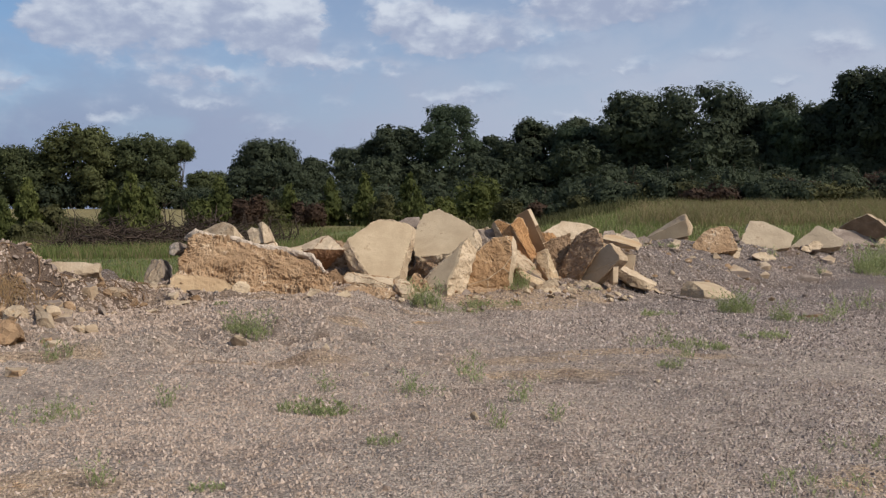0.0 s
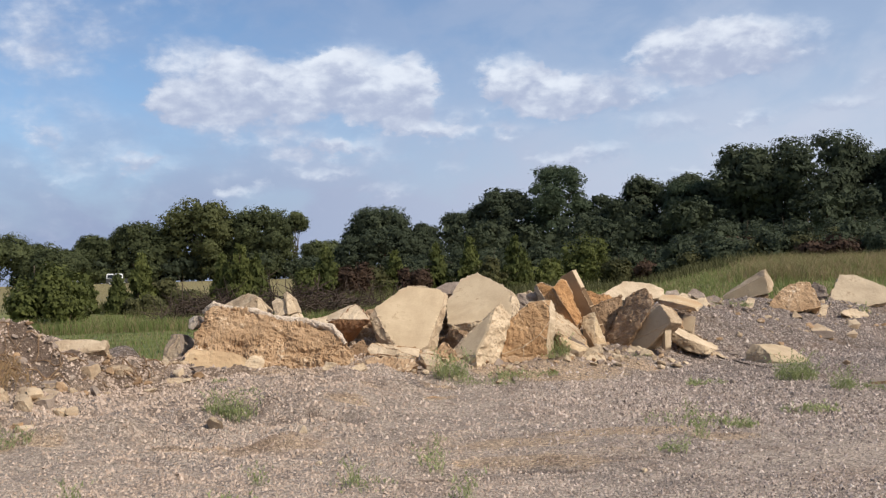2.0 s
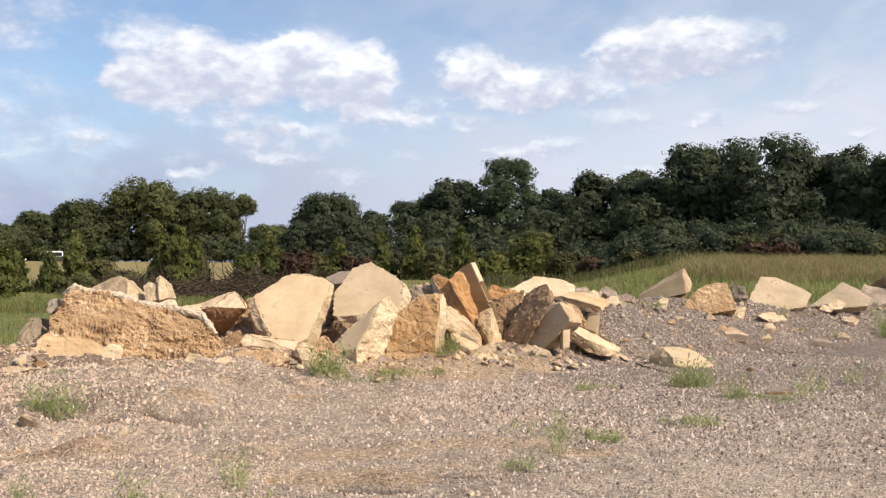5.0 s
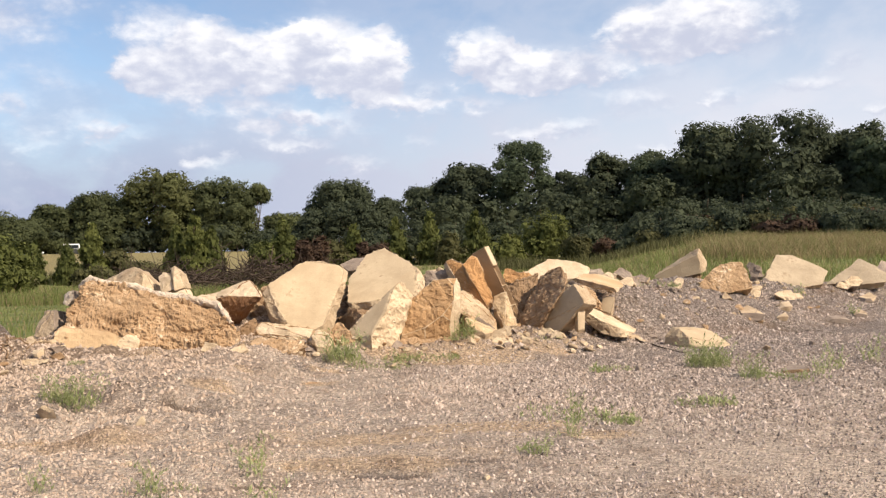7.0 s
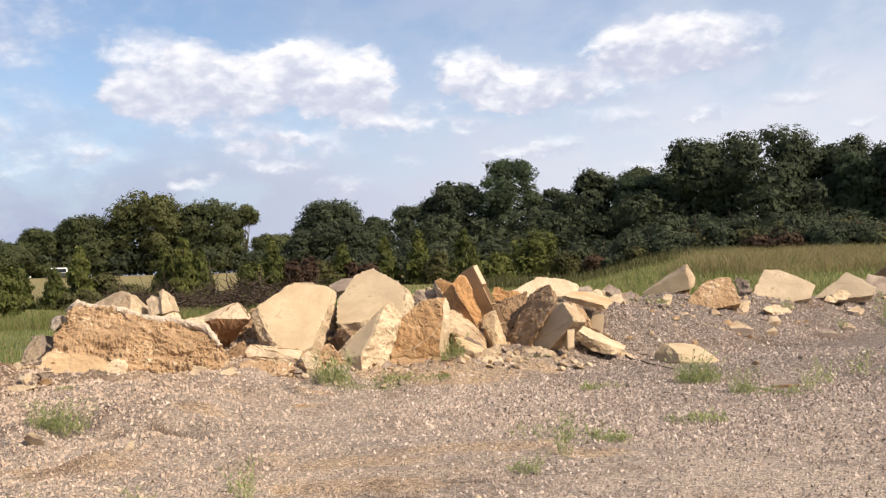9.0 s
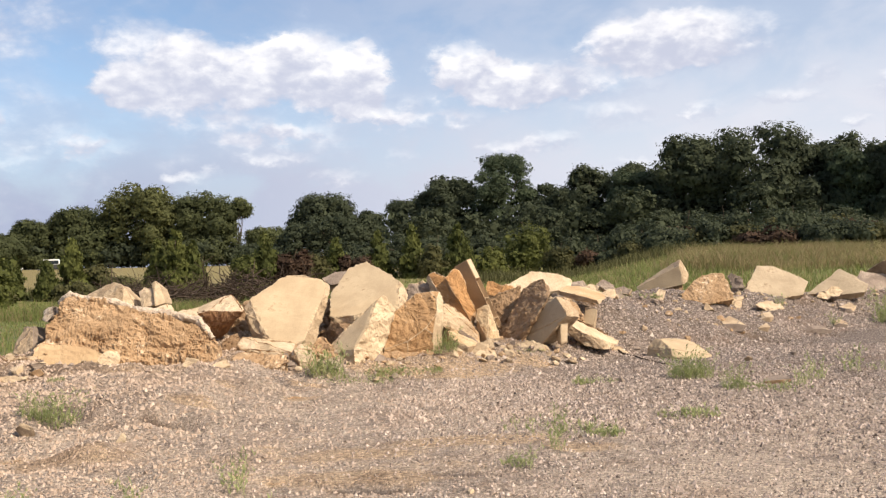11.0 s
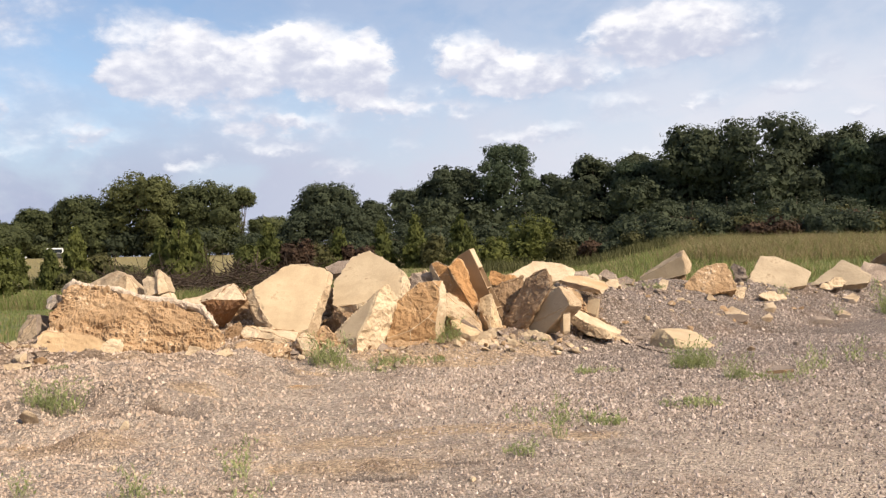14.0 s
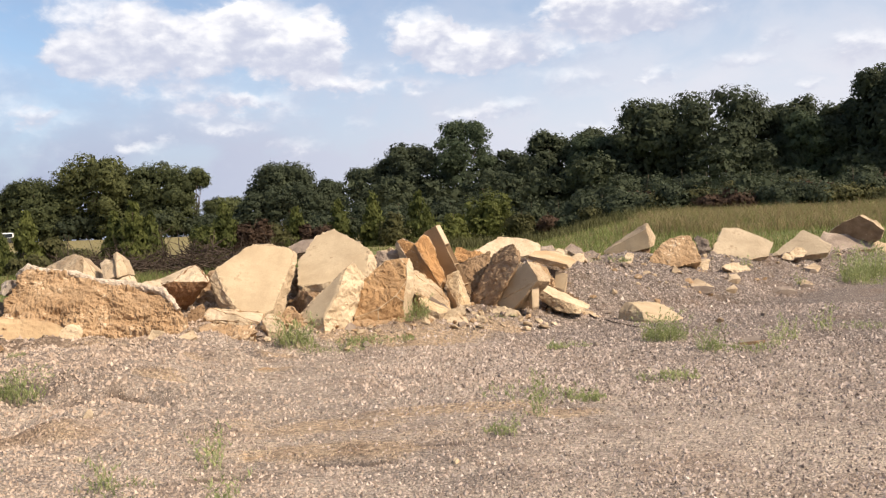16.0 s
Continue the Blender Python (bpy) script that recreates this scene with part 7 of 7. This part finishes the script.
for x, y, s, k in WEED_SPOTS:
    w = new("weed")
    w.matrix_basis = pose(x, y, height(x, y), 0, 0, (x * 131 + y * 77) % 360) @ Matrix.Diagonal((s, s, s, 1))
    tagged(w, ("leafy green weed tuft in the gravel", "low broad-leaved green weed in the gravel", "thin upright green weed stalks in gravel", "spreading pale green weed patch in gravel")[k], "weed", "weeds in the gravel")
    for me in WEEDS[k]:
        tagged(part(me.name.split(".")[0], me, w), kind="stuff")


def straw_clump(x, y, s, seed):
    """Dead grass draped down the face of the mound."""
    rng = np.random.default_rng(seed)
    n, k = 85, 6
    px, py = x + rng.normal(0, .16 * s, n), y + rng.normal(0, .1, n)
    lift = rng.uniform(.01, .12, n)
    drop = rng.uniform(.03, .09, n) * s
    go = rng.normal(-1.2, .9, n)
    wide = rng.uniform(.0018, .0045, n)
    V = []
    for i in range(k):
        z = terrain(px, py) + lift * (1 - .6 * (i / (k - 1)) ** 2) + .005
        V += [np.stack([px - wide, py, z], 1), np.stack([px + wide, py, z], 1)]
        go = go + rng.normal(0, .25, n)
        px, py = px + np.cos(go) * drop, py + np.sin(go) * drop
    v = np.stack(V, 1).reshape(-1, 3)
    f = np.array([q for i in range(k - 1) for q in ((2 * i, 2 * i + 1, 2 * i + 3), (2 * i, 2 * i + 3, 2 * i + 2))])
    f = (f[None] + (np.arange(n) * 2 * k)[:, None, None]).reshape(-1, 3)
    ob = new("straw_clump")
    tagged(part("straw", triangles("straw", v, f, [STRAW]), ob), kind="stuff")
    tagged(ob, "dead straw-coloured grass hanging off the mound", "dry grass", "dry grass on the mound")


for i, (x, y, s) in enumerate([(-5.8, 13.4, .8), (-5.95, 13.3, .9), (-6.15, 13.1, 1.1), (-6.4, 12.9, 1.2), (-6.25, 12.6, 1.0)]):
    straw_clump(x, y, s, 60 + i)


# ---- branches and trees ----
def foliage(rng, lobes, n, size, flat=1.0, shell=.74):
    """Leaf sprays over a set of lobes (x, y, z, rx, ry, rz), and larger, sparser sprays that fill their inside."""
    lobes = np.array(lobes, float)
    share = (lobes[:, 3] * lobes[:, 4] + lobes[:, 3] * lobes[:, 5] + lobes[:, 4] * lobes[:, 5])
    share = share / share.sum()

    def sprays(n, m, low, high, size, loose):
        pick = rng.choice(len(lobes), m, p=share)
        way = rng.normal(size=(m, 3))
        way /= np.linalg.norm(way, axis=1, keepdims=True)
        r = low + (high - low) * rng.random(m) ** .6
        r *= 1 + .13 * np.sin(way[:, 0] * 9 + pick) * np.sin(way[:, 2] * 8 + 2 * pick)
        c = lobes[pick, :3] + way * lobes[pick, 3:] * r[:, None]
        twig = rng.integers(0, m, n)
        way = way[twig]
        c = c[twig] + rng.normal(0, 1, (n, 3)) * (size, size, size * .7) * loose * rng.uniform(.5, 1.3, m)[twig][:, None]
        z = way * (1, 1, .85) + rng.normal(0, .27, (n, 3)) + (0, 0, .25)
        z /= np.linalg.norm(z, axis=1, keepdims=True)
        x = np.cross(z, rng.normal(size=(n, 3)))
        x /= np.linalg.norm(x, axis=1, keepdims=True)
        R = np.stack([x, np.cross(z, x), z], 2)
        s = size * rng.uniform(.6, 1.4, n)
        tri = np.array([(-.6, -.3, 0), (.6, -.25, .06), (.0, .65, -.04)])
        v = np.einsum("nij,vj->nvi", R, tri) * s[:, None, None]
        v[..., 2] *= flat
        return (v + c[:, None, :]).reshape(-1, 3)

    inner = max(60, n // 11)
    v = np.concatenate([sprays(n, max(40, n // 9), shell, 1.0, size, 1.0), sprays(inner, inner, .3, shell * .86, size * 2.6, .4)])
    return v, np.arange(len(v)).reshape(-1, 3)


def tree(x, y, tall, wide, kind, seed, label, name="tree", group="trees at the edge of the field"):
    rng, nr = random.Random(seed), np.random.default_rng(seed)
    root = new(name)
    root.location = (x, y, height(x, y) - .1)
    tagged(root, label, "tree" if name == "tree" else name.replace("_", " "), group)
    lobes, n, size, mat, flat = [], 25000, .38, OAK, 1.0
    if kind in ("oak", "elm", "olive", "low"):
        mat = {"oak": OAK, "elm": ELM, "olive": OLIVE, "low": OAK}[kind]
        n = 4800 if kind == "low" else n
        lobes.append((0, 0, tall * .56, wide * .37, wide * .37, tall * .34))
        for i in range(26):
            a, up = rng.uniform(0, 6.28), rng.uniform(-.55, 1)
            r, out = wide * rng.uniform(.10, .18), math.sqrt(1 - up * up) * rng.uniform(.85, 1.08)
            z = min(tall * (.57 + .34 * up), tall - r * .8)
            lobes.append((wide * .35 * out * math.cos(a), wide * .35 * out * math.sin(a), z, r, r, r * .85))
        for i in range(6):
            a = rng.uniform(0, 6.28)
            lobes.append((wide * .3 * math.cos(a), wide * .3 * math.sin(a), tall * .2, wide * .2, wide * .2, tall * .18))
    elif kind == "feather":
        mat, n, size = FEATHER, 20000, .3
        for i in range(26):
            a, z = rng.uniform(0, 6.28), rng.uniform(.42, .95)
            reach = wide * .36 * math.sqrt(max(.05, 1 - ((z - .6) / .42) ** 2))
            r = wide * rng.uniform(.11, .2)
            lobes.append((reach * math.cos(a), reach * math.sin(a), tall * z, r, r, min(r * .7, tall * (1 - z) + .3)))
        lobes += [(0, 0, tall * .4, wide * .4, wide * .4, tall * .36), (0, 0, tall * .66, wide * .3, wide * .3, tall * .26)]
    elif kind == "umbrella":
        n, size = 15000, .32
        for i in range(10):
            a, q = rng.uniform(0, 6.28), math.sqrt(rng.random())
            lobes.append((wide * .36 * q * math.cos(a), wide * .36 * q * math.sin(a), tall * (.9 - .2 * q), wide * .17, wide * .17, tall * .085))
        lobes.append((-wide * .25, 0, tall * .55, wide * .2, wide * .25, tall * .13))
        lobes.append((wide * .2, 0, tall * .45, wide * .3, wide * .3, tall * .3))
    elif kind == "knob":
        mat, n, size = ELM, 12000, .32
        for i in range(7):
            lobes.append((wide * rng.uniform(-.25, .25), wide * rng.uniform(-.25, .25), tall * rng.uniform(.74, .92), wide * .28, wide * .28, tall * .09))
        lobes.append((-wide * .6, 0, tall * .4, wide * .7, wide * .7, tall * .3))
    elif kind == "cedar":
        mat, n, size, flat = CEDAR, 6500, .17, 1.9
        for i in range(15):
            z = (i + .4) / 15
            r = wide * .5 * (1 - z) ** .85 + .07
            for j in range(4):
                a, q = rng.uniform(0, 6.28), rng.uniform(.35, .8)
                lobes.append((r * q * math.cos(a), r * q * math.sin(a), tall * z * .97, r * .4 + .05, r * .4 + .05, tall * .06))
    else:
        mat, n, size = {"scrub": SCRUB, "russet": RUSSET, "green": CEDAR, "dark": OAK}[kind], 4200, .25
        for i in range(10):
            a, q = rng.uniform(0, 6.28), math.sqrt(rng.random())
            z = rng.uniform(.25, .8) * (1 - .35 * q)
            lobes.append((wide * .38 * q * math.cos(a), wide * .38 * q * math.sin(a), tall * z, wide * .2, wide * .2, tall * min(.24, 1 - z)))
    v, f = foliage(nr, lobes, n, size, flat)
    v[:, 2] = np.maximum(v[:, 2], .05)
    part("crown", triangles("crown", v, f, [mat]), root)
    bm = bmesh.new()
    r = max(.05, tall * .018)
    stem = wander(rng, (0, 0, 0), (0, 0, 1), tall * .82, 6, .07)
    limb(bm, stem, [r * (1 - .13 * i) for i in range(7)])
    for p in lobes[1:7]:
        start = stem[rng.randint(1, 4)]
        end = Vector(p[:3])
        limb(bm, [start, start.lerp(end, .5) + Vector((0, 0, tall * .02)), end], [r * .45, r * .3, r * .12], 5)
    part("trunk", finish("trunk", bm, BARK, True), root)
    return root


DARK_OAK, PALE_OAK = "dark green broadleaf tree at the field's edge", "olive green broadleaf tree at the field's edge"
for i, (x, y, h, w, kind) in enumerate([
        (-124, 218, 11.8, 22, "elm"), (-111.5, 214, 8, 15, "elm"), (-107.5, 227, 11.6, 15, "elm"), (-96, 227, 14.6, 18, "elm"), (-82, 227, 19.7, 20, "olive"), (-69, 229, 17.2, 18, "elm"),
        (-57.5, 245, 9.2, 13, "elm"), (-41, 233, 16.2, 20, "oak"), (-32, 230, 11.9, 13, "oak"), (-10, 207, 18.4, 15, "oak"), (9, 202, 16.3, 10, "oak")]):
    tree(x, y, h, w, kind, 100 + i, PALE_OAK if kind == "olive" else DARK_OAK)
# Right-hand trees: cloud shade sits in their dark leaf colour.
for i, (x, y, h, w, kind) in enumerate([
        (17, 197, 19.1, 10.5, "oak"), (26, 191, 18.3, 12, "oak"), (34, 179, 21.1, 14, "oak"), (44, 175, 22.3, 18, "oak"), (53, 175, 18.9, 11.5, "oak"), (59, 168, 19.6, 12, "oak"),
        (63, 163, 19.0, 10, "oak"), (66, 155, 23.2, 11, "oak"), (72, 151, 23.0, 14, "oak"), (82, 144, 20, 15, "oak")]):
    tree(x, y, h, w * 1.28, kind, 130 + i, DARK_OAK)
tree(-61, 231, 16.2, 6.8, "knob", 150, "slender tree with a tufted crown")
tree(-19, 216, 16.4, 11, "umbrella", 151, "flat-topped dark tree at the field's edge")
tree(.5, 202, 22.2, 14.6, "feather", 152, "tall feathery grey-green tree")
tree(25, 186, 16.5, 9, "feather", 153, "airy grey-green tree among darker ones")
tree(57, 163, 16.0, 9, "feather", 154, "airy grey-green tree among darker ones")
# the lower storey that closes the wood
for i in range(34):
    s = i / 33
    x, y = -124 + 204 * s, 226 - 82 * max(0, s - .3) / .7 + (i % 3) * 4
    az = math.degrees(math.atan2(x, y))
    dip = -15.9 < az < -11.9 or -9.3 < az < -6.1
    tree(x, y, 4.0 + (i * 37 % 10) * .15 if dip else (5.5 if s < .32 else 8.0) + (i * 37 % 10) * .33 + 2 * s, 11 + (i * 17 % 5), "low", 160 + i, "low dark tree in the wood's understorey", group="understorey of the wood")

# ---- shrubs in the field ----
SHRUB_LABELS = {"cedar": "young cone-shaped cedar in the meadow", "russet": "reddish brown shrub standing in the meadow", "scrub": "dull olive scrub standing in the meadow"}
LEFT_SHRUBS = [(-42.6, 80.3, 6.8, 6.2, "green"), (-41.9, 83.0, 6.6, 5.2, "green"), (-45.3, 94.8, 4.1, 2.6, "cedar"), (-41.0, 98.0, 6.1, 3.5, "cedar"), (-41.7, 94.3, 4.0, 2.6, "cedar"), (-39.5, 101.9, 3.6, 3.7, "scrub"),
               (-36.2, 98.9, 2.5, 3.5, "scrub"), (-33.9, 108.3, 6.9, 4.8, "cedar"), (-36.4, 109.6, 5.9, 3.2, "cedar"), (-32.2, 108.9, 5.5, 3.2, "cedar"), (-25.8, 114.9, 6.5, 4.9, "cedar"), (-27.4, 112.4, 4.8, 2.6, "green"),
               (-23.0, 115.6, 5.4, 4.4, "russet"), (-44.0, 90.0, 2.0, 3.0, "scrub"), (-39.0, 94.0, 2.0, 3.2, "scrub")]
MID_SHRUBS = [(-21.7, 124.0, 4.8, 4.4, "scrub"), (-19.4, 125.4, 5.5, 4.3, "cedar"), (-16.9, 124.8, 4.1, 4.2, "russet"), (-14.6, 129.2, 6.4, 5.1, "cedar"), (-10.0, 127.7, 7.0, 5.0, "cedar"), (-7.1, 126.0, 4.9, 4.2, "scrub"),
              (-4.3, 127.2, 7.0, 6.4, "cedar"), (-.1, 128.3, 4.8, 4.3, "green"), (4.3, 130.3, 8.5, 7.0, "green"), (8.4, 127.2, 4.9, 5.0, "scrub"), (11.9, 124.0, 3.3, 4.8, "russet"), (15.4, 121.6, 3.0, 5.5, "dark")]
for i, (x, y, h, w, kind) in enumerate(LEFT_SHRUBS + MID_SHRUBS):
    tree(x, y, h, w, kind, 200 + i, SHRUB_LABELS.get(kind, "green shrub standing in the meadow"), "shrub" if kind != "cedar" else "tree", "shrubs in the meadow")
for i in range(24):
    s = i / 23
    kind = ("scrub", "dark", "scrub", "dark", "russet", "dark")[i % 6]
    tree(16 + 30 * s + (i % 3) * .6, 118 - 22 * s + (i * 7 % 5) * 1.5, 2.9 + (i * 29 % 10) * .2, 5.6 + (i * 13 % 4) * .7, kind, 230 + i, "dull green brush along the wood's edge", "shrub", "brush along the wood")
for i in range(20):
    s = i / 19
    tree(-20 + 72 * s, 148 - 28 * s + (i * 7 % 5) * 2, 5.0 + (i * 29 % 10) * .25 + .8 * s, 8 + (i * 13 % 4) * .7, "dark", 260 + i, "dark thicket before the wood", "shrub", "thicket before the wood")


def brush_heap():
    rng = random.Random(5)
    root = new("brush_heap")
    root.matrix_basis = pose(-22.8, 86.3, height(-22.8, 86.3) - .2, 0, 0, 24.7)
    tagged(root, "long heap of dark dead branches in the meadow", "brush heap")
    bm = bmesh.new()
    for i in range(1500):
        u = rng.uniform(-1, 1)
        x, y = 11.0 * u, rng.gauss(0, 1.6)
        top = (2.0 + .5 * math.sin(u * 7)) * (1 - abs(u) ** 4) + .1
        z = rng.uniform(0.02, top) * max(.25, 1 - (y / 4) ** 2)
        way = (rng.gauss(0, 1), rng.gauss(0, .7), rng.gauss(0, .25))
        pts = wander(rng, (x, y, z), way, rng.uniform(1.2, 3.6), 4, .22)
        r = rng.uniform(.02, .075)
        limb(bm, [Vector((p.x, p.y, max(.02, p.z))) for p in pts], [r, r * .85, r * .65, r * .45, r * .2], 4)
    part("tangle", finish("tangle", bm, DEADWOOD), root)
    for i in range(22):
        u = rng.uniform(-.95, 1)
        pts = wander(rng, (10.5 * u, rng.gauss(0, 1.2), 1.2), (rng.gauss(0, .8), rng.gauss(0, .5), .8), rng.uniform(1.6, 3.4), 6, .32)
        bm = bmesh.new()
        limb(bm, pts, [.075 - .0105 * k for k in range(7)], 5)
        for k in (2, 3, 4):
            twig = wander(rng, pts[k], (rng.gauss(0, 1), rng.gauss(0, 1), .5), 1.1, 3, .3)
            limb(bm, twig, [.035, .025, .018, .006], 4)
        part("branch", finish("branch", bm, DEADWOOD), root)


brush_heap()
stick()
root_tangle()
loose_stones()


def bare_sapling(x, y, tall, seed):
    rng = random.Random(seed)
    root = new("bare_sapling")
    root.location = (x, y, height(x, y) - .05)
    tagged(root, "leafless grey sapling in the meadow", "sapling", "bare saplings")
    bm = bmesh.new()
    stem = wander(rng, (0, 0, 0), (0, 0, 1), tall, 7, .12)
    limb(bm, stem, [.09 - .0105 * k for k in range(8)], 5)
    part("stem", finish("stem", bm, DEADWOOD), root)
    for k in range(2, 7):
        for _ in range(2):
            bm = bmesh.new()
            limb(bm, wander(rng, stem[k], (rng.gauss(0, 1), rng.gauss(0, 1), .9), tall * .3, 4, .2), [.045, .035, .026, .018, .006], 4)
            part("twig", finish("twig", bm, DEADWOOD), root)


bare_sapling(-25.0, 89.5, 4.2, 1)
bare_sapling(-21.5, 91.0, 3.2, 2)


# ---- parked vehicles far off ----
def box(bm, x0, x1, y0, y1, z0, z1, edge=.06):
    r = bmesh.ops.create_cube(bm, size=1.0, matrix=pose((x0 + x1) / 2, (y0 + y1) / 2, (z0 + z1) / 2) @ Matrix.Diagonal((x1 - x0, y1 - y0, z1 - z0, 1)))
    bmesh.ops.bevel(bm, geom=list({e for v in r["verts"] for e in v.link_edges}), offset=edge, segments=2, affect="EDGES")


def one_box(*a):
    bm = bmesh.new()
    box(bm, *a)
    return bm


def wheel(parent, x, y, r):
    bm = bmesh.new()
    bmesh.ops.create_cone(bm, cap_ends=True, segments=20, radius1=r, radius2=r, depth=.24, matrix=pose(x, y, r, 90))
    w = part("wheel", finish("wheel", bm, RUBBER), parent)
    bm = bmesh.new()
    bmesh.ops.create_cone(bm, cap_ends=True, segments=16, radius1=r * .55, radius2=r * .55, depth=.26, matrix=pose(x, y, r, 90))
    part("rim", finish("rim", bm, PAINT), w)


def vehicle(name, label, category, x, y, turn, long, tall, cab, lower):
    root = new(name)
    root.matrix_basis = pose(x, y, height(x, y), 0, 0, turn)
    tagged(root, label, category)
    h = long / 2
    part("body", finish("body", one_box(-h, h, -.9, .9, .45, tall * .55), lower), root)
    part("cabin", finish("cabin", one_box(-h * cab, h * .5, -.8, .8, tall * .5, tall, .12), PAINT), root)
    for side in (-1, 1):
        part("window", finish("window", one_box(-h * cab + .2, h * .4, side * .8 - .03, side * .8 + .03, tall * .58, tall * .9, .02), GLASS), root)
        wheel(root, -h * .62, side * .82, .36)
        wheel(root, h * .62, side * .82, .36)
    part("underbody", finish("underbody", one_box(-h * .95, h * .95, -.8, .8, .25, .5), DARK), root)


vehicle("camper_van", "white camper van parked across the field", "van", -88.9, 196, 24, 4.4, 2.3, .95, DARK)
vehicle("car", "white car parked across the field", "car", -95.8, 193, 75, 3.6, 1.35, .5, PAINT)
